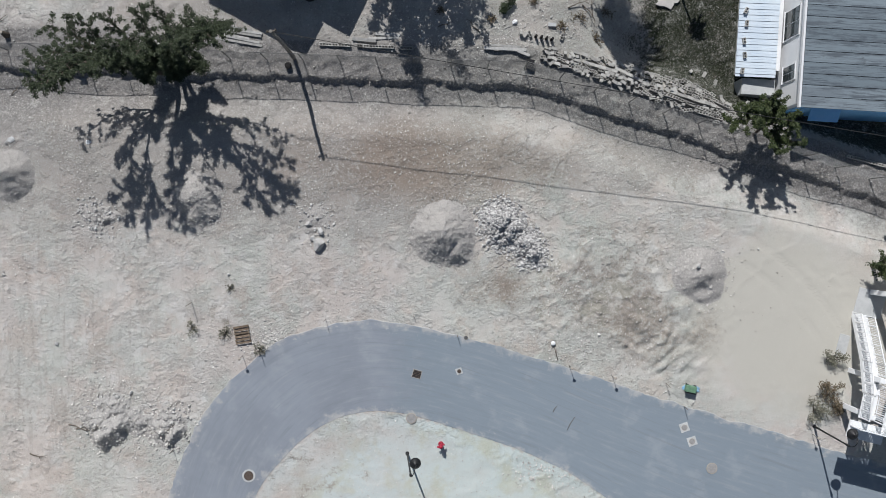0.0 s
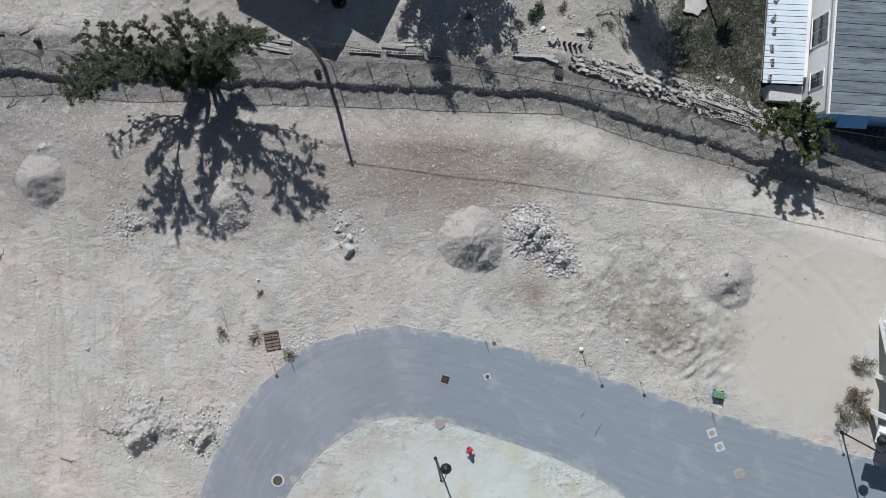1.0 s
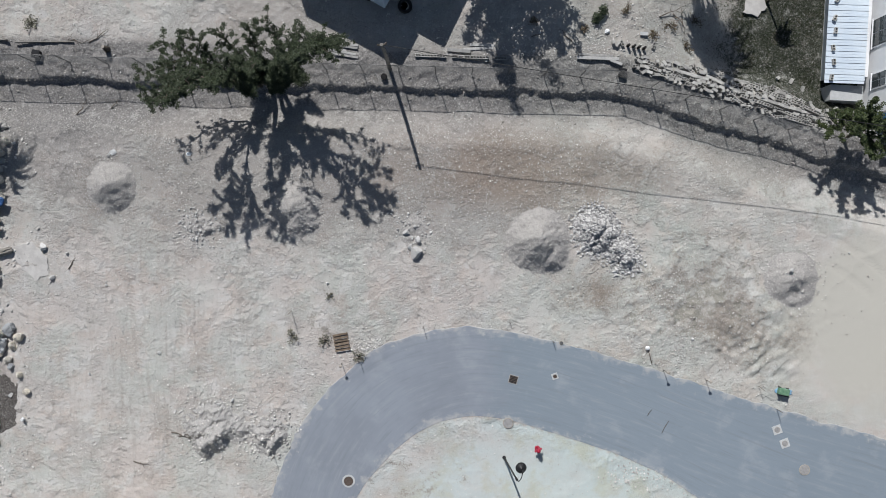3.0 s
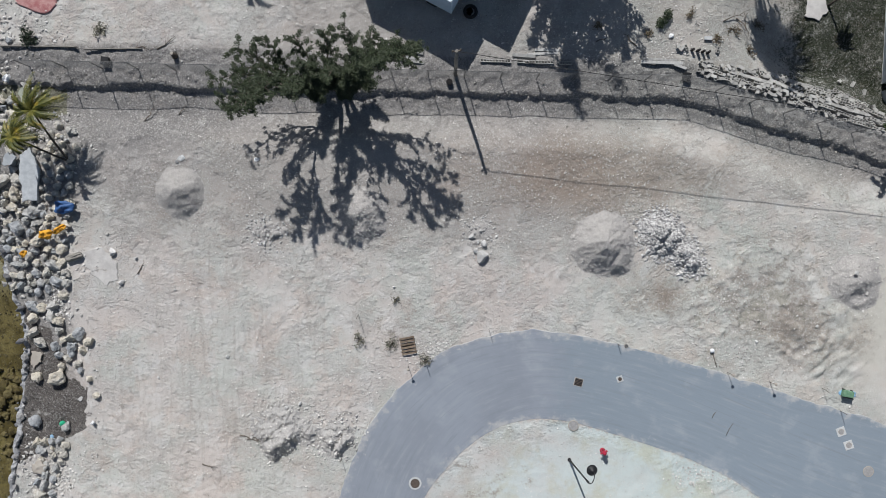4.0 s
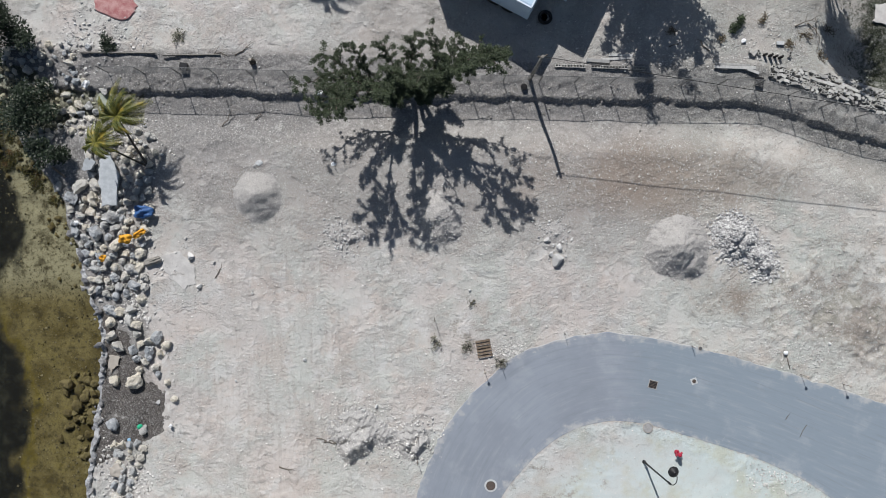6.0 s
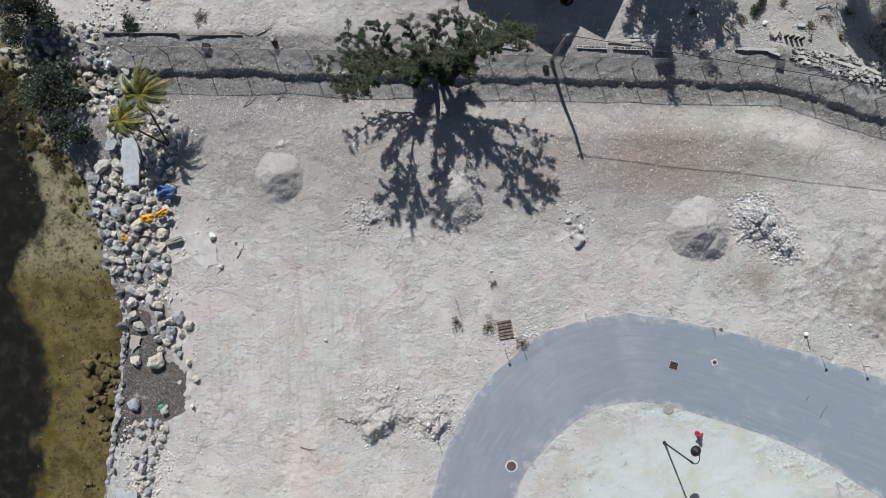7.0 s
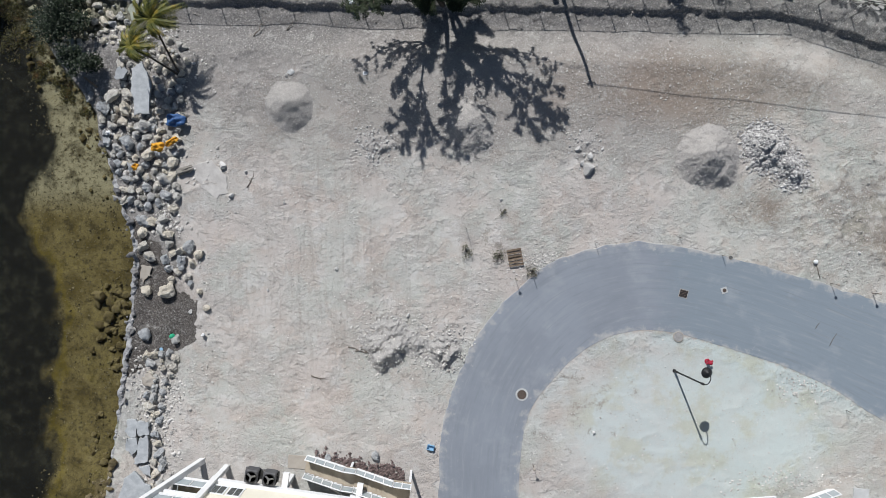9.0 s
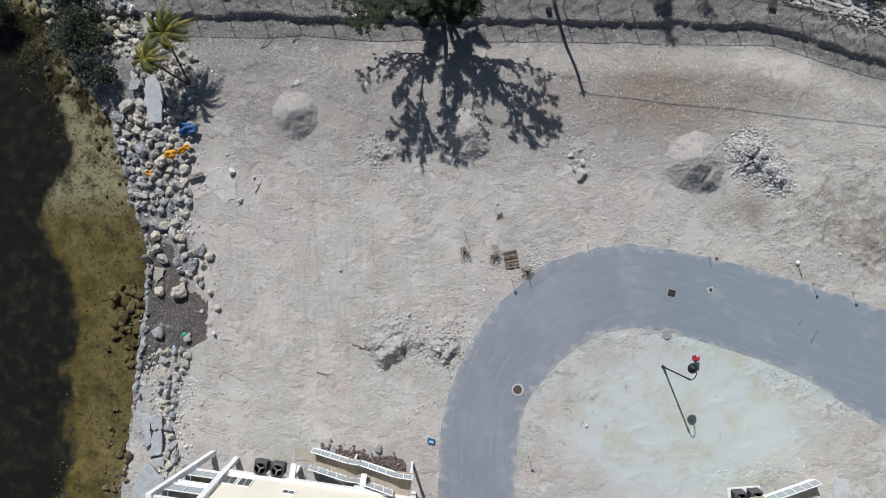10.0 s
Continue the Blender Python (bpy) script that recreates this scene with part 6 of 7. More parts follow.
def fallen_wall():
    rng = np.random.default_rng(12)
    a, b = np.array((5.9, 13.5)), np.array((19.4, 9.0))
    d = (b - a) / np.linalg.norm(b - a)
    n = np.array((-d[1], d[0]))
    L = np.linalg.norm(b - a)
    turn = math.degrees(math.atan2(d[1], d[0]))
    spots = []
    # courses that fell over in one piece
    for start, length, off, tilt, lay in ((7.9, 11, 0.15, -2, 0), (9.3, 8, 0.42, 1, 1), (11.4, 6, -0.25, 3, 0), (8.0, 7, 1.3, -6, 0), (10.0, 6, 1.75, -14, 0), (5.2, 6, 0.7, -9, 1), (3.4, 5, 0.35, 4, 1), (10.6, 7, 1.1, -8, 0), (6.4, 5, 1.2, 6, 1)):
        for k in range(length):
            p = a + d * (start + k * 0.405 * math.cos(radians(tilt))) + n * (off + k * 0.405 * math.sin(radians(tilt)))
            spots.append((*p, turn + tilt + rng.normal(0, 2.5), lay))
    tries = 0
    while len(spots) < 215 and tries < 6000:
        tries += 1
        u = rng.uniform(0, L)
        w = np.interp(u / L, [0, 0.2, 0.5, 0.85, 1], [0.4, 0.9, 1.5, 1.6, 0.5])
        p = a + d * u + n * rng.uniform(-0.5, w)
        if all(math.hypot(p[0] - q[0], p[1] - q[1]) > 0.22 for q in spots):
            spots.append((*p, turn + rng.normal(0, 20), int(rng.choice((0, 0, 1, 1, 2)))))
    for x, y, t, lay in spots:
        block(x, y, gz(x, y) + rng.uniform(0, 0.1), t, lay)
    # the wall's remaining bottom course, and a few that lie apart
    for k in range(15):
        if k % 7 != 5:
            block(-9.0 + 0.42 * k, 13.85 - 0.012 * k, gz(-9.0 + 0.42 * k, 13.85), -2, 0, "grey concrete block in the last course of a wall")
    for k in range(7):
        block(27.2 + 0.41 * k, 6.8 - 0.11 * k, gz(27.2 + 0.41 * k, 6.8 - 0.11 * k), -15, 0)
    for x, y in ((17.6, 12.6), (18.3, 12.0), (20.2, 10.4), (16.6, 12.8), (7.2, 14.6), (4.4, 14.8), (4.7, 14.7), (5.0, 14.75), (19.4, 10.3)):
        block(x, y, gz(x, y), rng.uniform(0, 180), int(rng.integers(0, 3)))


fallen_wall()


def timber(x, y, length, turn, w, h, label, mat=M_STICK, lift=0.0):
    return thing("timber_plank", label, "plank", "planks by the fallen wall", me=box_me("timber_plank", length, w, h, mat, None, 0.015), at=pose(x, y, gz(x, y) + lift, 0, 0, turn))


timber(-39.6, 14.75, 5.2, -0.5, 0.08, 0.22, "dark retaining plank set on edge above the bank", M_POLE)
timber(-34.5, 14.6, 4.0, 0.5, 0.06, 0.16, "dark retaining plank set on edge above the bank", M_POLE)
_old = "grey weathered board lying above the bank"
timber(3.35, 13.72, 2.9, -2, 0.22, 0.1, _old, M_GREYBOARD, 0.12)
timber(3.2, 13.95, 2.4, -3, 0.16, 0.06, _old, M_GREYBOARD, 0.05)
timber(4.6, 13.45, 0.9, -20, 0.2, 0.05, _old, M_GREYBOARD, 0.1)
timber(-6.2, 14.2, 1.6, -4, 0.25, 0.12, _old, M_GREYBOARD, 0.02)
timber(-4.9, 14.35, 2.1, 3, 0.18, 0.06, _old, M_GREYBOARD, 0.02)
timber(-4.6, 14.6, 1.7, -2, 0.2, 0.05, _old, M_GREYBOARD, 0.02)
for _i in range(6):
    timber(-14.7 + 0.25 * math.sin(_i * 2.3), 13.95 + 0.19 * _i, 2.6 + 0.6 * math.cos(_i * 1.7), -9 + 2 * math.sin(_i * 5.0), 0.17, 0.05, _old, M_GREYBOARD, 0.03)
timber(-43.9, 6.5, 1.2, -38, 0.14, 0.05, "red-brown broken plank washed up on the shore", M_WOOD, 0.1)


# ---- trees ----
def leaf_cloud(rng, centres, count, size, flat=0.6):
    """Many small folded leaves round clump centres, as arrays."""
    c = np.array([p[:3] for p in centres])
    r = np.array([p[3] for p in centres])
    pick = rng.choice(len(c), count, p=r ** 2 / (r ** 2).sum())
    off = rng.normal(size=(count, 3))
    off /= np.linalg.norm(off, axis=1)[:, None]
    off *= (1.3 * rng.random(count) ** 0.6)[:, None] * r[pick][:, None] * (1, 1, flat)
    p = c[pick] + off
    a = rng.uniform(0, 2 * np.pi, count)
    tilt = rng.normal(0, 0.5, count)
    s = size * rng.uniform(0.6, 1.3, count)
    u = np.stack([np.cos(a) * np.cos(tilt), np.sin(a) * np.cos(tilt), np.sin(tilt)], 1) * s[:, None]
    b = a + np.pi / 2
    roll = rng.normal(0, 0.45, count)
    w = np.stack([np.cos(b) * np.cos(roll), np.sin(b) * np.cos(roll), np.sin(roll)], 1) * (s * 0.42)[:, None]
    mid = p + u * 0.5
    V = np.stack([p, mid + w, p + u, mid - w], 1).reshape(-1, 3)
    F = np.arange(count * 4).reshape(-1, 4)
    return V, F


class Tree:
    """A tree that grows limb by limb: each limb is a bent, tapered stem with side branches, leafy towards its end."""

    def __init__(self, x, y, label, seed, group=""):
        self.rng = np.random.default_rng(seed)
        self.at = Vector((x, y, gz(x, y)))
        self.root = thing("broadleaf_tree", label, "tree", group, at=Matrix.Translation(self.at))
        self.clumps = []

    def stem(self, foot, head, r):
        a, b = Vector((*foot, -0.3)), Vector(head) - self.at
        mid = a.lerp(b, 0.5) + Vector((self.rng.normal() * 0.08, self.rng.normal() * 0.08, 0))
        part("trunk", tube_me("trunk", [a, a.lerp(mid, 0.4), mid, b], [r * 1.5, r * 1.1, r, r * 0.8], M_BARK, 10), self.root)

    def limb(self, *points, r=0.09, bare=0.25, side=12, reach=0.95, leafy=0.155):
        rng = self.rng
        p = curve([Vector(q) - self.at for q in points], 14)
        p[1:-1] += rng.normal(0, 0.05, (12, 3))
        limb = part("limb", tube_me("limb", p, list(np.linspace(r, 0.012, 14)), M_BARK, 6), self.root)
        for q in np.linspace(bare, 1.0, int(26 * (1 - bare))):
            c = p[int(q * 13)] + (p[min(int(q * 13) + 1, 13)] - p[int(q * 13)]) * (q * 13 % 1)
            if rng.random() < 0.85:
                self.clumps.append((*(c + rng.normal(0, 0.07, 3)), leafy * rng.uniform(0.6, 1.15)))
        for k in range(side):
            q = bare + (1 - bare) * (k + rng.uniform(0, 0.8)) / side
            i = min(int(q * 13), 12)
            a = Vector(p[i]).lerp(Vector(p[i + 1]), q * 13 - i)
            d = Vector(p[i + 1] - p[i]).normalized()
            w = d.cross(Vector((0, 0, 1))).normalized() * (-1) ** k
            L = reach * rng.uniform(0.45, 1.3) * (1.1 - 0.25 * q)
            e = a + (d * rng.uniform(0.35, 0.9) + w * rng.uniform(0.4, 1.0) + Vector((0, 0, rng.normal() * 0.35))).normalized() * L
            m = a.lerp(e, 0.5) + Vector((0, 0, 0.08 * L))
            part("twig", tube_me("twig", [a, m, e], [0.026, 0.017, 0.006], M_BARK, 5), limb)
            for u in np.arange(0.3, 1.05, 0.14):
                c = a.lerp(m, u * 2) if u < 0.5 else m.lerp(e, u * 2 - 1)
                if rng.random() < 0.9:
                    self.clumps.append((c.x + rng.normal() * 0.06, c.y + rng.normal() * 0.06, c.z + rng.normal() * 0.06, leafy * rng.uniform(0.5, 1.05)))

    def leaves(self, count, size, mat, flat=0.7):
        V, F = leaf_cloud(self.rng, self.clumps, count, size, flat)
        part("crown", mesh_np("crown", V, F, mat), self.root, "dense small leaves")["kind"] = "stuff"


def tree(name, x, y, seed, label, limbs, count, leaf, mat, trunk=0.2, low=0.28):
    """A plain tree of limbs that all leave one trunk; limbs: tips (x, y, z, clump size) from the trunk's foot."""
    t = Tree(x, y, label, seed)
    top = max(l[2] for l in limbs) * low
    fork = t.at + Vector((0, 0, top))
    t.stem((0, 0), fork, trunk)
    for tx, ty, tz, cr in limbs:
        tip = t.at + Vector((tx, ty, tz))
        t.limb(fork, fork.lerp(tip, 0.5) + Vector((0, 0, 0.25)), tip, r=trunk * 0.5, side=9, reach=cr * 1.5, leafy=cr * 0.36)
    t.leaves(count, leaf, mat, 0.6)
    return t.root


def big_tree():
    """A many-stemmed tree whose long limbs spread wide and throw a fan of shade."""
    t = Tree(-18.9, 11.9, "broad dark green tree with spreading limbs beside the fence", 3)
    west, mid, east = (-21.3, 11.6, 1.7), (-19.8, 11.7, 2.2), (-17.9, 11.8, 2.1)
    t.stem((-0.9, 0.0), west, 0.14), t.stem((-0.3, 0.1), mid, 0.17), t.stem((0.3, 0.0), east, 0.15), t.stem((0.1, 0.2), (-18.9, 12.3, 2.6), 0.14)
    # the west side: one low limb, the others rising
    t.limb(west, (-22.6, 12.4, 2.2), (-24.0, 12.7, 2.9), (-25.4, 12.1, 3.5), (-26.5, 11.4, 4.0), r=0.1, bare=0.35)
    t.limb(west, (-23.0, 12.0, 3.9), (-24.6, 11.6, 5.4), r=0.09)
    t.limb(west, (-22.2, 11.3, 4.4), (-23.3, 10.7, 5.8), (-25.3, 9.8, 6.2), r=0.1, bare=0.35, reach=0.8)
    t.limb((-22.4, 11.0, 4.9), (-23.2, 10.2, 6.0), (-24.5, 9.2, 6.8), r=0.06, bare=0.3, reach=0.7)
    t.limb((-22.2, 11.2, 4.4), (-22.5, 10.8, 6.8), (-21.8, 10.0, 7.8), r=0.06, bare=0.2)
    t.limb(west, (-23.4, 12.9, 3.6), (-24.8, 13.4, 4.8), r=0.08)
    t.limb(west, (-22.0, 12.8, 3.9), (-22.7, 13.8, 5.4), r=0.08)
    t.limb((-23.2, 11.8, 4.2), (-23.6, 11.2, 5.4), (-24.0, 10.6, 6.4), r=0.05, bare=0.15)
    t.limb((-22.5, 10.9, 5.9), (-22.9, 10.2, 6.9), (-23.4, 9.6, 7.3), r=0.05, bare=0.1)
    # the middle
    t.limb(mid, (-21.0, 11.3, 5.4), (-21.5, 10.4, 7.9), r=0.1, bare=0.2)
    t.limb((-20.9, 11.4, 5.2), (-20.3, 10.9, 6.4), r=0.05, reach=0.6)
    t.limb(mid, (-20.2, 12.8, 4.2), (-20.9, 13.9, 5.9), r=0.09)
    t.limb(mid, (-19.0, 13.2, 4.4), (-18.9, 13.9, 6.0), r=0.09, bare=0.15)
    t.limb(mid, (-19.0, 11.9, 4.9), (-18.3, 11.8, 6.4), (-18.7, 11.0, 7.1), r=0.09, bare=0.2)
    t.limb(mid, (-19.7, 12.0, 4.4), (-20.4, 12.2, 6.2), r=0.08, bare=0.2)
    t.limb((-21.1, 11.2, 5.8), (-21.0, 10.5, 7.0), (-20.8, 9.9, 7.8), r=0.05, bare=0.1)
    # the east side
    t.limb(east, (-16.4, 12.7, 3.5), (-15.0, 13.7, 4.6), (-13.6, 13.0, 5.3), r=0.1, bare=0.3, reach=0.8)
    t.limb(east, (-16.6, 12.3, 4.8), (-16.4, 12.0, 6.3), (-16.7, 11.6, 7.8), r=0.09, bare=0.25)
    t.limb((-16.7, 12.4, 4.8), (-15.3, 13.0, 5.8), (-13.4, 13.1, 6.6), r=0.07, bare=0.2, reach=0.7)
    t.limb((-16.0, 12.4, 5.4), (-15.3, 12.6, 7.0), (-14.9, 12.1, 8.1), r=0.07, bare=0.15)
    t.limb((-15.6, 12.5, 6.7), (-14.6, 12.6, 7.5), (-13.4, 12.4, 7.8), r=0.05, bare=0.1, reach=0.7)
    t.limb((-16.4, 12.1, 6.2), (-15.9, 12.0, 7.2), (-15.6, 11.7, 8.2), r=0.05, bare=0.1)
    t.limb((-15.3, 12.7, 6.4), (-14.7, 12.6, 7.2), (-14.1, 12.1, 8.0), r=0.05, bare=0.1)
    t.limb(east, (-17.4, 13.4, 5.2), (-17.8, 14.3, 6.9), r=0.09, bare=0.2)
    t.limb(east, (-17.3, 12.4, 4.6), (-16.9, 12.8, 6.6), r=0.08, bare=0.15)
    t.limb(east, (-16.6, 13.4, 4.2), (-15.9, 14.2, 5.4), r=0.07, bare=0.2)
    # leafy shoots low round the stems
    for a in np.linspace(0.2, 6.0, 12):
        rise = t.rng.uniform(0.3, 4.4)
        foot = Vector((-19.2 + 1.5 * math.cos(a * 2.3), 11.8 + 0.25 * math.sin(a * 5), rise * 0.5))
        t.limb(foot, foot + Vector((0.5 * math.cos(a), 0.35 * math.sin(a), 0.5 * rise)), foot + Vector((1.1 * math.cos(a), 0.8 * math.sin(a) + 0.2, 0.75 * rise + 0.3)), r=0.05, bare=0.05, side=8, reach=0.8, leafy=0.24)
    t.leaves(130000, 0.085, M_LEAF)


big_tree()


def wall_tree():
    """A small open-crowned tree by the fallen wall."""
    t = Tree(20.6, 8.2, "small green tree growing beside a fallen block wall", 4)
    fork = (20.4, 8.5, 1.0)
    t.stem((0.0, 0.0), fork, 0.11)
    t.limb(fork, (19.4, 8.9, 2.0), (17.8, 8.4, 2.4), r=0.06, reach=0.95, side=7)
    t.limb(fork, (19.6, 8.6, 2.8), (18.7, 8.1, 4.4), r=0.07, bare=0.4, reach=0.8, side=7)
    t.limb(fork, (20.0, 9.1, 2.8), (19.0, 9.5, 3.7), r=0.06, reach=1.05, side=7)
    t.limb(fork, (20.4, 9.5, 2.6), (20.0, 10.1, 3.6), r=0.06, reach=0.95, side=7)
    t.limb(fork, (20.5, 8.9, 3.0), (20.2, 8.7, 3.9), r=0.06, reach=0.95, side=6)
    t.limb(fork, (21.3, 8.8, 2.4), (21.6, 8.4, 3.0), r=0.06, reach=1.05, side=7)
    t.limb(fork, (19.6, 9.5, 1.8), (18.8, 9.7, 2.6), r=0.05, reach=0.95, side=6)
    t.limb(fork, (21.2, 7.9, 2.0), (21.7, 7.2, 2.4), r=0.05, bare=0.4, reach=1.05, side=6)
    t.limb(fork, (20.8, 7.7, 1.9), (20.6, 6.6, 2.8), r=0.05, bare=0.3, reach=0.95, side=6)
    t.leaves(22000, 0.1, M_LEAF2)


wall_tree()
tree("broadleaf_tree", -4.2, 23.2, 5, "tall tree behind the yard whose shade falls on bare soil",
     [(0, 0.5, 8.5, 1.3), (-2.3, 0, 7.2, 1.2), (2.2, 0.3, 7.4, 1.2), (-3.6, -1.0, 6.2, 0.9), (3.6, -0.6, 6.6, 1.0), (-1.0, -1.9, 6.2, 1.0), (1.3, -2.0, 6.0, 0.9), (0.6, -3.4, 4.8, 0.8), (3.0, 2.0, 7.2, 1.1), (-2.8, 2.2, 7.0, 1.1), (-2.0, -0.9, 10.3, 0.8), (-2.3, -0.6, 9.3, 1.0), (-1.8, -0.3, 8.6, 1.1)],
     17000, 0.2, M_LEAF, 0.28, low=0.15)
tree("broadleaf_tree", 9.8, 20.6, 6, "leafy tree at the lawn's edge", [(0, 0.2, 6.2, 0.9), (-1.2, 0.2, 5.2, 0.8), (1.3, 0.1, 5.4, 0.8), (0.2, -1.2, 4.9, 0.8), (0.4, 1.3, 5.3, 0.8), (-0.5, -2.0, 3.8, 0.55), (0.2, 0.3, 7.6, 1.0), (-0.9, -0.3, 7.0, 0.9), (0.9, 0.2, 6.8, 0.9)], 9500, 0.22, M_LEAF2, 0.2)
tree("broadleaf_tree", 28.7, -0.7, 7, "green tree beside a white stilted house", [(-0.1, 0.2, 2.7, 0.6), (-0.7, 0.3, 2.2, 0.5), (0.7, 0.3, 2.4, 0.5), (-0.2, -0.5, 2.0, 0.45)], 6000, 0.1, M_LEAF2, 0.14)


def bush(x, y, r, h, seed, label, count, mat, leaf=0.14, name="bush"):
    rng = np.random.default_rng(seed)
    root = thing(name, label, "bush", at=pose(x, y, gz(x, y)))
    cl = []
    for i in range(9):
        a, q = rng.uniform(0, 6.28), r * rng.uniform(0.15, 0.85)
        cl.append((q * math.cos(a), q * math.sin(a), h * rng.uniform(0.35, 0.9), r * rng.uniform(0.25, 0.45)))
        part("stem", tube_me("stem", [(0, 0, -0.05), (cl[-1][0] * 0.5, cl[-1][1] * 0.5, cl[-1][2] * 0.7), cl[-1][:3]], [0.035, 0.025, 0.01], M_BARK, 5), root)
    V, F = leaf_cloud(rng, cl, count, leaf, 0.6)
    part("foliage", mesh_np("foliage", V, F, mat), root)["kind"] = "stuff"


bush(-45.2, 10.8, 2.0, 3.0, 1, "dark green shore bush overhanging the water", 5200, M_LEAF3)
bush(-46.6, 15.6, 2.2, 3.0, 2, "dark green shore bush overhanging the water", 7000, M_LEAF3)
bush(-53.6, 13.0, 2.4, 2.6, 3, "dark green shore bush overhanging the water", 5000, M_LEAF3)
bush(-44.2, 7.9, 1.3, 1.8, 4, "dark green shore bush among boulders", 2500, M_LEAF3)
bush(-47.9, 7.4, 0.8, 0.2, 14, "yellow-green weed clump at the waterline", 420, M_SEAWEED, 0.1)
bush(-49.6, 9.3, 1.3, 0.3, 15, "yellow-green weed clump at the waterline", 700, M_SEAWEED, 0.1)
bush(-50.3, 12.4, 1.3, 0.3, 18, "yellow-green weed clump at the waterline", 700, M_SEAWEED, 0.1)
bush(-46.4, 6.4, 0.7, 0.2, 19, "yellow-green weed clump at the waterline", 300, M_SEAWEED, 0.1)
_w = np.random.default_rng(83)
for _i in range(11):
    _y = 4.6 + 0.85 * _i
    bush(float(shore_x(_y)) - _w.uniform(0.3, 2.2), _y, _w.uniform(0.4, 0.9), 0.2, 60 + _i, "yellow-green weed clump at the waterline", 320, M_SEAWEED, 0.1)
bush(25.75, -9.0, 0.8, 0.9, 5, "dry brown shrub beside a white house", 620, M_SCRUB, 0.1)
bush(25.95, -6.9, 0.75, 0.9, 6, "dry brown-green shrub beside a white house", 620, M_WEEDY, 0.1)
bush(24.9, -10.6, 0.9, 0.8, 7, "dry brown-green shrub beside a white house", 620, M_WEEDY, 0.1)
bush(26.2, -10.4, 0.8, 0.8, 8, "dry brown shrub beside a white house", 560, M_SCRUB, 0.1)
bush(-17.6, -5.4, 0.5, 0.35, 9, "small grey weed clump on bare ground", 110, M_WEEDY, 0.1)
bush(-15.3, -5.8, 0.55, 0.3, 10, "small grey weed clump beside a pallet", 130, M_WEEDY, 0.1)
bush(-15.1, -2.7, 0.4, 0.2, 11, "small weed clump on bare ground", 70, M_WEEDY, 0.09)
bush(-35.4, 15.9, 0.5, 0.3, 12, "small green weed clump on bare ground", 220, M_WEEDY, 0.1)
bush(-40.4, 15.4, 0.6, 0.5, 13, "dark low shrub at the top of the bank", 500, M_LEAF3, 0.12)
for _x, _y, _r, _s in ((2.4, 15.7, 0.35, 51), (5.4, 17.0, 0.5, 52), (8.3, 16.1, 0.6, 53), (9.6, 14.7, 0.5, 54), (7.2, 15.3, 0.4, 55), (-1.0, 16.3, 0.4, 56), (10.4, 16.6, 0.6, 57)):
    bush(_x, _y, _r, 0.25, _s, "low dry brown scrub on rubble ground", 130, M_SCRUB, 0.09)
bush(3.4, 16.7, 0.6, 0.5, 16, "dark low shrub on rubble ground", 500, M_LEAF, 0.12)
bush(-13.0, -6.9, 0.5, 0.3, 17, "small grey weed clump at the road edge", 110, M_WEEDY, 0.1)


def palm(x, y, heads, seed, label):
    """Slim leaning stems that each end in a rosette of feathered fronds."""
    rng = np.random.default_rng(seed)
    root = thing("palm_tree", label, "palm tree", at=pose(x, y, gz(x, y)))
    for hx, hy, hz, fl in heads:
        tip = Vector((hx, hy, hz))
        pts = [Vector((hx * q ** 1.3, hy * q ** 1.3, -0.2 + (hz + 0.2) * q)) for q in np.linspace(0, 1, 8)]
        stem = part("stem", tube_me("stem", pts, list(np.linspace(0.085, 0.055, 8)), M_BARK, 8), root)
        for k in range(28):
            a = 2.4 * k + rng.normal() * 0.2
            rise = rng.uniform(0.05, 1.5)
            L = fl * rng.uniform(0.6, 1.2)
            spine = [tip + Vector((math.cos(a) * L * q, math.sin(a) * L * q, L * (rise * q - 0.95 * q * q * (0.6 + 0.4 * rise)))) + Vector((0.3, 0.28, 0.05)) * (L * q * q) for q in np.linspace(0, 1, 9)]
            V, F = [], []
            side = Vector((-math.sin(a), math.cos(a), 0))
            for i in range(1, 9):
                for sg in (-1, 1):
                    for h in (0.0, 0.25, 0.5, 0.75):
                        p = spine[i - 1].lerp(spine[i], h)
                        ln = 0.3 * fl / 1.4 * math.sin(math.pi * (0.12 + 0.8 * (i - 1 + h) / 8)) + 0.06
                        d = (spine[i] - spine[i - 1]).normalized()
                        e = p + side * sg * ln * 0.62 + d * ln * 0.85 + Vector((0, 0, -0.3 * ln))
                        w = d * 0.026
                        n = len(V)
                        V += [p - w, p + w, p.lerp(e, 0.6) + w * 0.8, e, p.lerp(e, 0.6) - w * 0.8]
                        F.append((n, n + 1, n + 2, n + 3, n + 4))
            fr = part("frond", mesh_from("frond", V, F, M_FROND), root, "yellow-green feathered frond" if k == 0 else "")


palm(-37.4, 6.8, [(-0.7, 3.0, 3.4, 1.55), (-2.15, 1.35, 3.1, 1.35)], 3, "yellow-green palm with two leaning stems among boulders")
palm(9.5, 22.6, [(0.0, 0.3, 6.6, 2.1), (0.9, -0.2, 5.6, 1.7), (-0.5, -0.3, 5.4, 1.6)], 5, "clump of tall palms at the lawn's far edge")
palm(15.9, 18.3, [(0.1, 0.2, 2.6, 0.7)], 6, "young palm at the lawn's far edge")
palm(-27.6, 26.0, [(0.2, 0.2, 6.3, 2.0)], 4, "tall palm behind the yard")


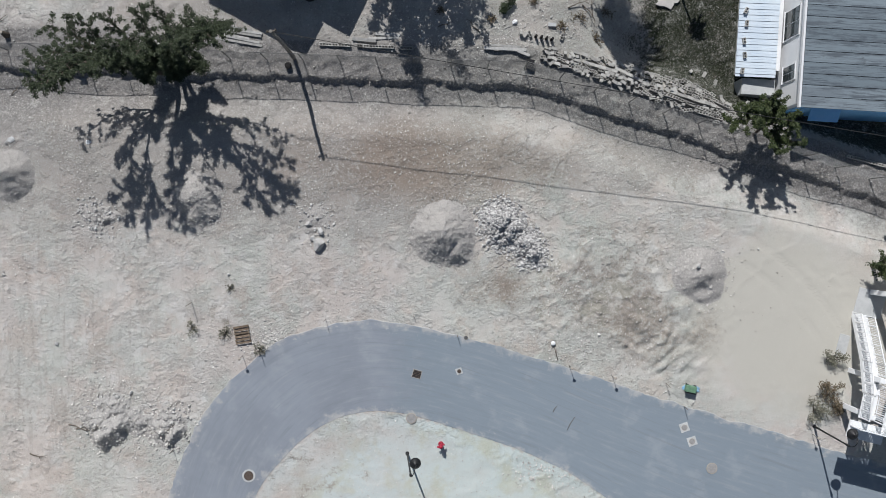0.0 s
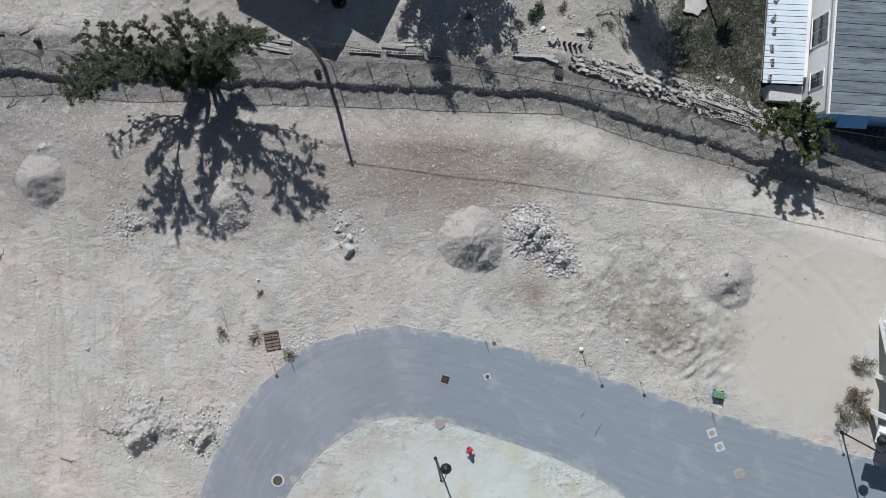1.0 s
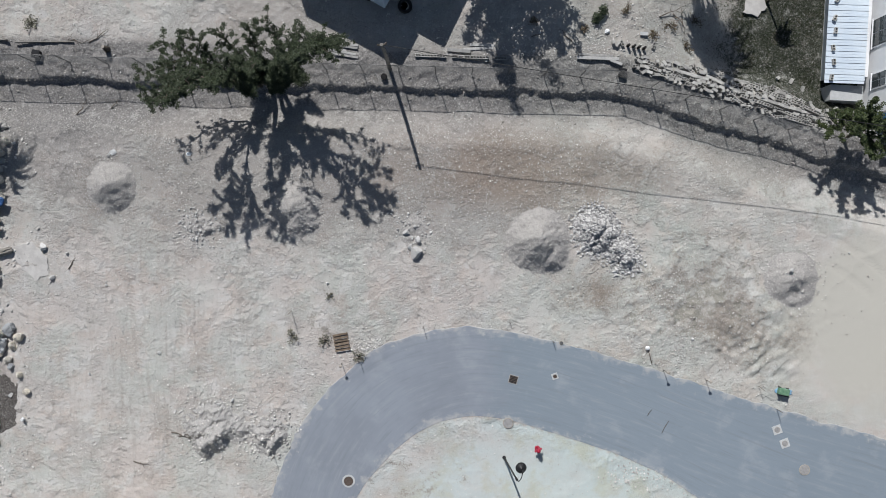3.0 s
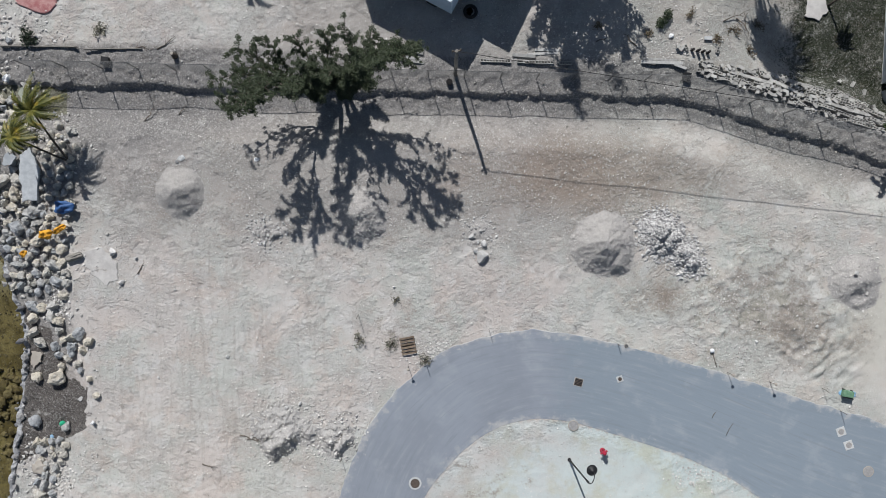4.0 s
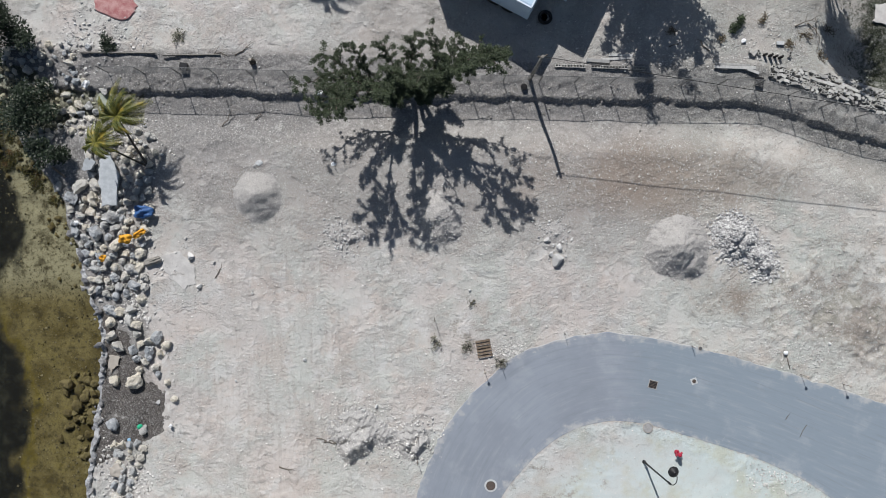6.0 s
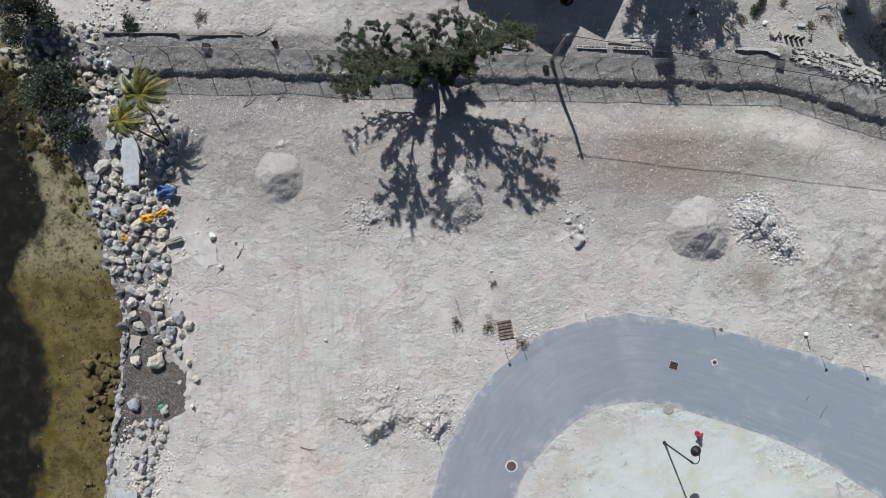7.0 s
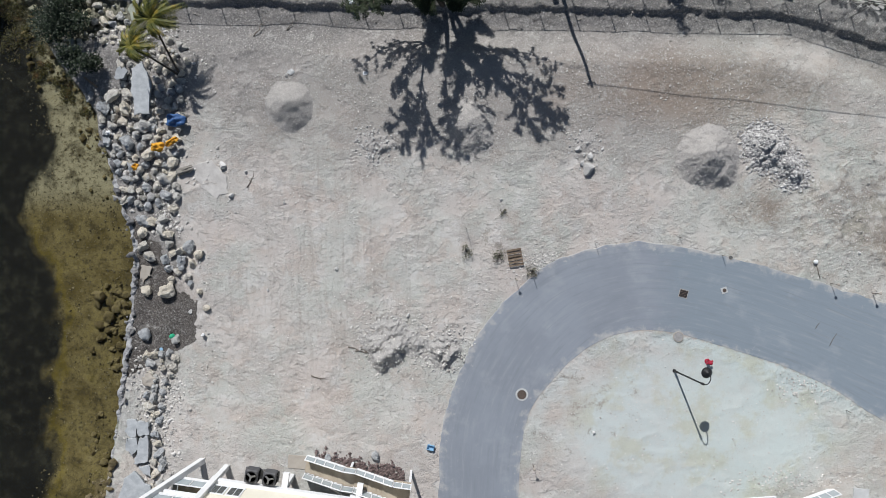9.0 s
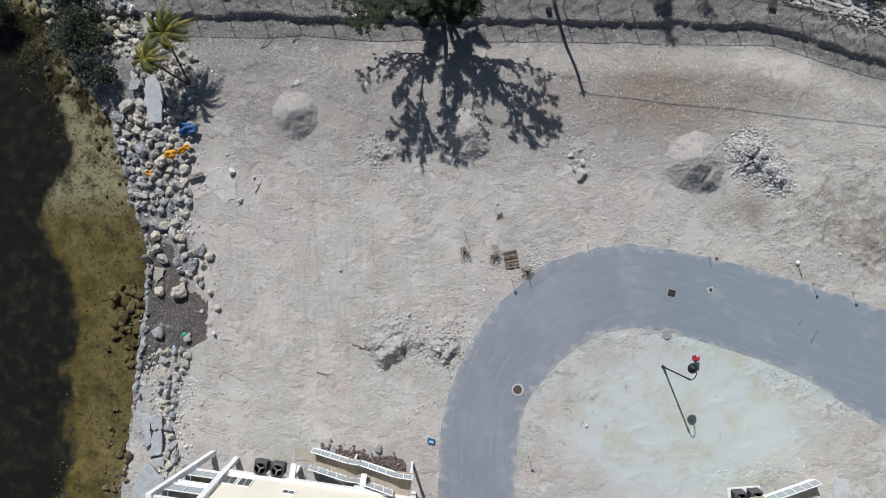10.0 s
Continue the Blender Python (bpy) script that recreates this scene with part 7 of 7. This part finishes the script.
# ---- stilted houses ----
def window_part(root, m, w, h):
    """A window of four lights set proud of its wall; x across, z up, y outwards."""
    f = part("window", box_me("window", w + 0.16, 0.05, h + 0.16, M_WHITE, m @ Matrix.Translation((0, 0.025, -0.08)), 0.01), root, "white framed window")
    for k in range(4):
        part("pane", box_me("pane", w / 2 - 0.05, 0.02, h / 2 - 0.05, M_PANE, m @ Matrix.Translation(((k % 2 - 0.5) * w / 2, 0.062, 0.02 + k // 2 * h / 2)), 0.003), f)
    part("sill", box_me("sill", w + 0.24, 0.1, 0.05, M_WHITE, m @ Matrix.Translation((0, 0.06, -0.13)), 0.008), f)


def balustrade(root, a, b, h, panels, glass=True, posts=None):
    """Posts, top and bottom rail, and panes or pickets, from a to b (feet)."""
    a, b = Vector(a), Vector(b)
    up = Vector((0, 0, 1))
    g = part("balustrade", bar_me("top_rail", a + up * h, b + up * h, 0.07, 0.06, M_WHITE), root, "white railing")
    part("bottom_rail", bar_me("bottom_rail", a + up * 0.1, b + up * 0.1, 0.05, 0.05, M_WHITE), g)
    for i in range(panels + 1):
        p = a.lerp(b, i / panels)
        part("post", bar_me("post", p, p + up * (h + 0.05), 0.07, 0.07, M_WHITE), g)
    if glass:
        for i in range(panels):
            p, q = a.lerp(b, (i + 0.06) / panels), a.lerp(b, (i + 0.94) / panels)
            n = Vector((-(b - a).y, (b - a).x, 0)).normalized() * 0.008
            V = [p + up * 0.14 - n, q + up * 0.14 - n, q + up * (h - 0.05) - n, p + up * (h - 0.05) - n]
            V += [v + 2 * n for v in V]
            part("pane", mesh_from("pane", V, [(0, 1, 2, 3), (7, 6, 5, 4), (0, 4, 5, 1), (1, 5, 6, 2), (2, 6, 7, 3), (3, 7, 4, 0)], M_RAILGLASS), g)
    else:
        n = max(2, int((b - a).length / 0.13))
        me = bar_me("picket", (0, 0, 0.1), (0, 0, h), 0.03, 0.03, M_WHITE, 0)
        for i in range(1, n):
            part("picket", me, g).location = a.lerp(b, i / n)


def steps(root, a, b, width, side, count, mat=None):
    """Treads and stringers from the foot a to the head b; side points across."""
    a, b, side = Vector(a), Vector(b), Vector(side).normalized()
    for i in range(count):
        p = a.lerp(b, (i + 0.5) / count)
        p.z = a.z + (b.z - a.z) * (i + 1) / count
        run = (b - a).xy.length / count
        ang = math.degrees(math.atan2((b - a).y, (b - a).x))
        part("tread", box_me("tread", run + 0.03, width, 0.05, mat or M_TAN, pose(p.x, p.y, p.z - 0.05, 0, 0, ang) @ Matrix.Translation((0, 0, 0))), root)
    for sg in (-1, 1):
        o = side * sg * (width / 2 + 0.03)
        part("stringer", bar_me("stringer", a + o - Vector((0, 0, 0.06)), b + o - Vector((0, 0, 0.06)), 0.05, 0.26, M_WHITE), root)


def condenser(x, y, z, turn, group="air conditioners by the house"):
    root = thing("air_conditioner", "dark grey air conditioner condenser with top fan", "air conditioner", group, at=pose(x, y, z, 0, 0, turn))
    part("cabinet", box_me("cabinet", 0.88, 0.88, 0.85, M_AC, None, 0.07), root)
    part("fan_ring", lathe_me("fan_ring", [(0.38, 0.84), (0.38, 0.9), (0.34, 0.91), (0.33, 0.86)], M_BLACK, 24), root)
    # no real well: a flat black disc gives the shade below the blades
    part("fan_well_shade", lathe_me("fan_well_shade", [(0.33, 0.845), (0.33, 0.86), (0.01, 0.86)], M_DARK, 24), root)
    hub = part("fan_hub", lathe_me("fan_hub", [(0.1, 0.86), (0.1, 0.89), (0.02, 0.9)], M_STEEL, 14), root)
    for k in range(3):
        part("fan_blade", box_me("fan_blade", 0.24, 0.13, 0.012, M_STEEL, pose(0, 0, 0.875, 0, 0, 120 * k + 20) @ pose(0.2, 0, 0, 18, 0, 0), 0.003), hub)
    for k in range(7):
        for sx in (0.445, -0.445):
            part("grille_slat", box_me("grille_slat", 0.02, 0.74, 0.02, M_BLACK, Matrix.Translation((sx, 0, 0.15 + 0.09 * k)), 0.003), root)


M_AC = plain("grey_ac_cabinet", (0.07, 0.07, 0.075), (0.1, 0.1, 0.105), 4, 60, 0.5)


def house_shore():
    """Cream house on white stilts, south-west, with balconies over the shore."""
    F = pose(-34.45, -20.35, 0, 0, 0, -8.6)
    root = thing("stilt_house", "cream stilted house with white frame and glass balconies", "house", at=F)
    up = Vector((0, 0, 1))
    for px, py in ((0, -0.17), (4.6, -0.17), (9.2, -0.17), (13.3, -0.9), (0, -7), (5, -7), (9.2, -7), (13.3, -7)):
        part("column", bar_me("column", (px, py, -0.1), (px, py, 2.52), 0.36, 0.36, M_WHITE, 0.02), root)
    part("corner_post", bar_me("corner_post", (0.0, -0.14, 2.5), (0.0, -0.14, 9.0), 0.4, 0.4, M_WHITE, 0.02), root)
    part("raking_post", bar_me("raking_post", (-1.75, 0.0, -0.1), (-3.1, -0.25, 8.4), 0.38, 0.38, M_WHITE, 0.02), root)
    part("floor_slab", box_me("floor_slab", 13.6, 9.0, 0.5, M_WHITE, Matrix.Translation((6.65, -4.55, 2.5)), 0.02), root)
    part("wall", box_me("wall", 13.3, 8.6, 6.0, M_CREAM, Matrix.Translation((6.7, -4.55, 3.0)), 0.02), root)
    part("roof", box_me("roof", 13.9, 9.3, 0.3, M_WHITE, Matrix.Translation((6.65, -4.6, 9.0)), 0.03), root)
    face = Matrix.Translation((0, -0.25, 0))
    for px, z, w, h in ((0.7, 3.5, 0.8, 1.2), (1.75, 3.5, 0.8, 1.2), (4.85, 4.5, 0.75, 0.45), (7.6, 5.6, 0.8, 0.4), (10.4, 5.4, 0.8, 0.9)):
        window_part(root, face @ Matrix.Translation((px, 0, z)), w, h)
    # west balconies with glass at their north ends
    for lvl, x0 in ((3.0, -2.3), (5.9, -2.75)):
        part("balcony_floor", box_me("balcony_floor", -x0 - 0.2, 6.0, 0.2, M_WHITE, Matrix.Translation((x0 / 2 - 0.1, -3.2, lvl - 0.2)), 0.01), root)
        part("balcony_deck", box_me("balcony_deck", -x0 - 0.3, 5.8, 0.02, M_TAN, Matrix.Translation((x0 / 2 - 0.1, -3.25, lvl + 0.002)), 0.004), root)
        balustrade(root, (x0, -0.25, lvl), (-0.25, -0.25, lvl), 1.1, 2)
        balustrade(root, (x0, -0.3, lvl), (x0, -6.1, lvl), 1.1, 5)
        part("beam", bar_me("beam", (x0, -0.2, lvl + 2.55), (0, -0.2, lvl + 2.55), 0.2, 0.25, M_WHITE), root)
    # the stair along the north front
    st = part("stair", box_me("stair", 0.82, 1.3, 0.12, M_TAN, Matrix.Translation((8.73, 0.85, 1.28)), 0.01), root, "tan stair with white railings")
    steps(st, (5.5, 0.85, 0.0), (8.32, 0.85, 1.38), 1.15, (0, 1, 0), 8)
    steps(st, (9.14, 0.85, 1.38), (11.78, 0.85, 2.75), 1.15, (0, 1, 0), 8)
    part("landing", box_me("landing", 1.2, 1.9, 0.14, M_TAN, Matrix.Translation((12.37, 0.6, 2.66)), 0.01), st)
    for y in (1.48, 0.2):
        balustrade(st, (5.5, y, 0.12), (8.32, y, 1.4), 1.0, 4)
        balustrade(st, (8.32, y, 1.4), (9.14, y, 1.4), 1.0, 1)
        balustrade(st, (9.14, y, 1.4), (11.78, y, 2.8), 1.0, 4)
    balustrade(st, (11.78, 1.48, 2.8), (12.96, 1.48, 2.8), 1.0, 2)
    for px in (8.73, 12.87):
        part("stair_post", bar_me("stair_post", (px, 1.4, -0.1), (px, 1.4, 2.6 if px > 10 else 1.3), 0.16, 0.16, M_WHITE), st)
    for px in (4.6, 9.6):
        part("cross_beam", bar_me("cross_beam", (px, 0.9, 2.4), (px, -0.2, 2.4), 0.4, 0.3, M_WHITE), root)
    # a shelf for the machines
    part("machine_shelf", box_me("machine_shelf", 2.3, 0.7, 0.1, M_STEEL, Matrix.Translation((2.95, 0.45, 2.05)), 0.01), root)
    for px in (2.4, 3.6):
        p = F @ Vector((px, 0.5, 2.17))
        condenser(p.x, p.y, p.z, -8.6)
    q = F @ Vector((4.9, 0.9, 0))
    thing("concrete_pad", "flat tan concrete pad at the stair's foot", "concrete pad", me=box_me("concrete_pad", 1.4, 0.95, 0.08, M_PAD, None, 0.012), at=pose(q.x, q.y, 0.02, 0, 0, -5))


house_shore()


def rock_bed():
    """A bed of purple-brown rocks in front of the stair."""
    rng = np.random.default_rng(77)

    def place(n):
        u, v = rng.random(n), rng.normal(0, 0.34, n)
        return np.c_[-28.3 + 6.3 * u, -20.0 - 1.25 * u + v]

    V, T = scatter(rng, 620, place, lambda g: g.uniform(0.08, 0.2), sink=0.8)
    thing("rock_bed", "bed of purple-brown rocks beside the stair", "rock bed", kind="stuff", me=mesh_np("rock_bed", V, T, M_CLINKER))


rock_bed()


def house_east():
    """White stilted house on the east side, with a picketed stair."""
    F = pose(26.66, -10.17, 0, 0, 0, -14.1)       # x east, y north along the row of columns
    root = thing("stilt_house", "white stilted house with a picketed stair and deck", "house", at=F)
    for py in (0, 2.42, 7.96, 12.5):
        part("column", bar_me("column", (0.1, py, -0.1), (0.1, py, 3.6), 0.34, 0.34, M_WHITE, 0.02), root)
        part("deck_beam", bar_me("deck_beam", (0.0, py, 3.0), (6.0, py, 3.0), 0.24, 0.3, M_WHITE), root)
    part("deck", box_me("deck", 9.0, 14.2, 0.18, M_WHITE, Matrix.Translation((5.6, 6.3, 3.15)), 0.01), root)
    part("wall", box_me("wall", 8.0, 13.0, 5.6, M_WHITE, Matrix.Translation((7.0, 6.2, 3.34)), 0.02), root)
    part("roof", box_me("roof", 9.0, 14.2, 0.25, M_SHEET, Matrix.Translation((6.6, 6.2, 8.94)), 0.03), root)
    st = part("stair", box_me("stair", 0.95, 1.7, 0.12, M_WHITE, pose(-0.1, 0.6, 3.08, 0, 0, 3), 0.01), root, "white stair with picket railings")
    flight = ((-0.36, 6.3, 0.0), (-0.2, 3.37, 2.1), (-0.16, 1.4, 3.2), (-0.06, -0.2, 3.2))
    steps(st, flight[0], flight[1], 0.85, (1, 0, 0), 12, M_WHITE)
    steps(st, flight[1], flight[2], 0.85, (1, 0, 0), 6, M_WHITE)
    for x in (-0.46, 0.46):
        for (ax, ay, az), (bx, by, bz), n in zip(flight, flight[1:], (5, 3, 3)):
            balustrade(st, (ax + x, ay, az + 0.06), (bx + x, by, bz + 0.06), 1.0, n, False)
    balustrade(root, (1.1, -0.8, 3.33), (1.1, 6.5, 3.33), 1.05, 5, False)
    balustrade(root, (-1.0, -0.85, 3.33), (5.0, -0.85, 3.33), 1.05, 5, True)
    part("stair_head", box_me("stair_head", 2.3, 1.1, 0.16, M_WHITE, Matrix.Translation((0.1, -1.05, 3.16)), 0.01), root)
    q = F @ Vector((-0.9, 3.9, 0))
    thing("concrete_pad", "flat pale concrete pad beside the stair", "concrete pad", me=box_me("concrete_pad", 0.7, 1.6, 0.08, M_SLAB, None, 0.012), at=pose(q.x, q.y, 0.0, 0, 0, -14))
    q = F @ Vector((0.15, 7.2, 0))
    thing("concrete_pad", "flat pale concrete pad at the stair's foot", "concrete pad", me=box_me("concrete_pad", 1.9, 1.8, 0.08, M_SLAB, None, 0.012), at=pose(q.x, q.y, 0.0, 0, 0, -14))


house_east()


def house_south():
    """The corner of a third stilted house, south of the island."""
    F = pose(1.0, -24.0, 0, 0, 0, 4)
    root = thing("stilt_house", "white stilted house corner with stair and railings", "house", at=F)
    part("floor_slab", box_me("floor_slab", 11, 8, 0.4, M_WHITE, Matrix.Translation((5.4, -4.6, 2.5)), 0.02), root)
    part("wall", box_me("wall", 10.6, 7.4, 5.5, M_WHITE, Matrix.Translation((5.4, -4.9, 2.9)), 0.02), root)
    for px in (0.2, 5.4, 10.6):
        part("column", bar_me("column", (px, -0.9, -0.1), (px, -0.9, 2.5), 0.34, 0.34, M_WHITE, 0.02), root)
    part("cross_beam", bar_me("cross_beam", (-0.2, 0.9, 2.3), (-0.2, -0.9, 2.3), 0.35, 0.3, M_WHITE), root)
    st = part("stair", box_me("stair", 1.0, 1.2, 0.12, M_TAN, Matrix.Translation((2.0, 0.6, 2.4)), 0.01), root, "tan stair with white railings")
    steps(st, (7.4, 0.6, 0.0), (2.5, 0.6, 2.5), 1.1, (0, 1, 0), 14)
    for y in (1.2, 0.0):
        balustrade(st, (7.4, y, 0.1), (2.5, y, 2.55), 1.0, 6)
    part("machine_shelf", box_me("machine_shelf", 2.4, 1.0, 0.12, M_WHITE, Matrix.Translation((1.6, 1.0, 1.2)), 0.01), root)
    for px in (1.05, 2.2):
        p = F @ Vector((px, 1.0, 1.32))
        condenser(p.x, p.y, p.z, 4)
    q = F @ Vector((9.2, -0.2, 0))
    thing("concrete_pad", "flat pale green concrete path", "concrete pad", me=box_me("concrete_pad", 1.1, 2.6, 0.08, M_SLAB, None, 0.012), at=pose(q.x, q.y, 0.02, 0, 0, -6))


house_south()


def cottage():
    """Old cottage on the lower lot: grey board roof, white west wall, lean-to of white sheets."""
    F = pose(22.2, 9.6, 0, 0, 0, -2.5)     # x east, y north; the south-west corner of the roof
    z0 = gz(23.5, 13.0)
    root = thing("cottage", "old cottage with grey board roof and white wall", "house", at=F)
    part("wall", box_me("wall", 13.6, 13.4, 2.3 - z0 + 0.2, M_WHITE, Matrix.Translation((6.95, 7.1, z0 - 0.2)), 0.01), root, "white west wall")
    part("south_wall", box_me("south_wall", 13.4, 0.1, 2.2 - z0, M_BLUEWALL, Matrix.Translation((7.3, 0.32, z0 - 0.1)), 0.01), root, "sky blue south wall")
    part("porch_panel", box_me("porch_panel", 2.0, 0.9, 0.08, M_BLUEWALL, Matrix.Translation((2.2, -0.15, 1.3)) @ pose(0, 0, 0, 25, 0, 0), 0.01), root, "sky blue panel under the eave")
    # roof boards that run east-west, each with an open joint
    roof = part("roof", box_me("roof", 14.3, 14.3, 0.1, M_DARK, Matrix.Translation((7.2, 7.2, 2.38)), 0.01), root)
    for i in range(20):
        y = 0.36 + i * 0.735
        part("roof_board", box_me("roof_board", 14.38, 0.7, 0.035, M_ROOF, pose(7.21, y, 2.485, 0.8, 0, 0), 0.006), roof)
    part("fascia", bar_me("fascia", (-0.08, 0, 2.42), (-0.08, 14.2, 2.42), 0.13, 0.26, M_WHITE), root, "white fascia board")
    for y, w, h, z in ((2.65, 1.0, 1.5, z0 + 1.9), (6.0, 1.9, 1.9, z0 + 1.7), (10.4, 1.2, 1.5, z0 + 1.9)):
        window_part(root, pose(0.13, y, z, 0, 0, 90), w, h)
    # lean-to
    lt = part("lean_to", box_me("lean_to", 2.4, 7.0, 1.8, M_WHITE, Matrix.Translation((-1.3, 6.5, z0 - 0.1)), 0.01), root, "white lean-to wall")
    for i in range(40):
        y = 2.55 + 0.2 * i
        part("roof_rib", box_me("roof_rib", 2.7, 0.2 - 0.014, 0.03 + 0.03 * (i % 2), M_SHEET, pose(-1.82, y, z0 + 1.82, 0, -4, 0), 0.006), lt)
    part("footing", box_me("footing", 2.3, 1.1, 1.5, M_SLAB, Matrix.Translation((-1.35, 1.9, z0 - 0.1)), 0.02), root, "pale concrete footing")
    for i in range(6):
        p = F @ Vector((-2.75 + 0.1 * (i % 2), 2.8 + 1.05 * i + 0.2 * math.sin(i * 3), z0 + 1.79))
        block(p.x, p.y, p.z, 80 + 20 * math.sin(i), 0, "grey concrete block weighing down roof sheets", "blocks on the lean-to roof")


cottage()


def trailer():
    """A tall pale blue box trailer that shades the soil in front of it."""
    z0 = gz(-12, 17)
    F = pose(-11.23, 16.82, z0, 0, 0, 152)    # x along the side towards the north-west, y to the south
    root = thing("box_trailer", "pale blue box trailer parked above the bank", "trailer", at=F)
    part("box", box_me("box", 7.6, 2.3, 2.6, M_TRAILER, Matrix.Translation((3.8, -1.15, 0.75)), 0.04), root)
    part("roof_panel", box_me("roof_panel", 7.4, 2.1, 0.03, M_TRAILER, Matrix.Translation((3.8, -1.15, 3.352)), 0.006), root)
    for px in (0.06, 7.54):
        part("roof_trim", box_me("roof_trim", 0.12, 2.34, 0.06, M_SHEET, Matrix.Translation((px, -1.15, 3.33)), 0.008), root)
    for py in (0.02, -2.32):
        part("roof_trim", box_me("roof_trim", 7.6, 0.1, 0.06, M_SHEET, Matrix.Translation((3.8, py, 3.33)), 0.008), root)
    part("chassis", box_me("chassis", 7.2, 1.2, 0.2, M_BLACK, Matrix.Translation((3.8, -1.15, 0.55)), 0.02), root)
    for px in (1.6, 2.7, 6.2):
        for py in (-0.2, -2.1):
            w = part("wheel", lathe_me("wheel", [(0.24, -0.13), (0.46, -0.12), (0.5, -0.05), (0.5, 0.05), (0.46, 0.12), (0.24, 0.13)], M_RUBBER, 20), root)
            w.matrix_local = pose(px, py, 0.5, 90, 0, 0)
            part("rim", lathe_me("rim", [(0.05, -0.1), (0.24, -0.1), (0.24, 0.1), (0.05, 0.1)], M_STEEL, 16), w)
    # out of view: a plain box added to cast the rest of the shadow
    F2 = pose(-8.43, 18.27, z0, 0, 0, 154)
    shed = thing("unseen_cabin", "unseen pale cabin behind a trailer, added for its shadow", "cabin", at=F2)
    part("box", box_me("box", 6.0, 5.0, 3.2, M_SHEET, Matrix.Translation((3.0, -2.5, 0.1)), 0.04), shed)
    part("roof", box_me("roof", 6.2, 5.2, 0.08, M_SHEET, Matrix.Translation((3.0, -2.5, 3.3)), 0.01), shed)


trailer()
_t = thing("tyre", "worn black tyre lying on shaded soil", "tyre", at=pose(-9.9, 17.2, gz(-9.9, 17.2) + 0.12))
part("tread", lathe_me("tread", [(0.3, -0.11), (0.46, -0.12), (0.5, -0.05), (0.5, 0.05), (0.46, 0.12), (0.3, 0.11), (0.28, 0.0), (0.3, -0.11)], M_RUBBER, 26), _t)
slab([(14.1, 17.5), (15.1, 17.2), (15.8, 17.9), (15.6, 18.8), (14.3, 18.7)], 0.12, "pale broken concrete slab on the lawn", 31, mat=M_SUNK, lift=0.02)


def lawn():
    """Tufts of dark grass and dry litter on the lower lot."""
    rng = np.random.default_rng(91)
    n = 52000
    x, y = rng.uniform(8.5, 24, n), rng.uniform(9, 21, n)
    s = y - fence_y(x)
    keep = (s > 1.6 + 0.5 * rng.random(n)) & (rng.random(n) < smooth(10.5, 14.5, x + 1.5 * fbm(x / 2.5, y / 2.5, 3, 3)) * smooth(-0.25, 0.3, fbm(x / 1.1, y / 1.1, 3, 1) + 0.1))
    x, y = x[keep], y[keep]
    z, m = ground_z(x, y), len(x)
    a, h, w = rng.uniform(0, 6.28, m), rng.uniform(0.04, 0.13, m), rng.uniform(0.008, 0.022, m)
    p = np.stack([x, y, z - 0.01], 1)
    side = np.stack([np.cos(a), np.sin(a), a * 0], 1) * w[:, None]
    tip = p + np.stack([np.sin(a) * h, -np.cos(a) * h, h], 1)
    V = np.stack([p - side, p + side, tip + side * 0.3, tip - side * 0.3], 1).reshape(-1, 3)
    ob = thing("grass", "short dark grass on the lower lot", "grass", kind="stuff", me=mesh_np("grass", V, np.arange(4 * m).reshape(-1, 4), M_GRASS))


lawn()
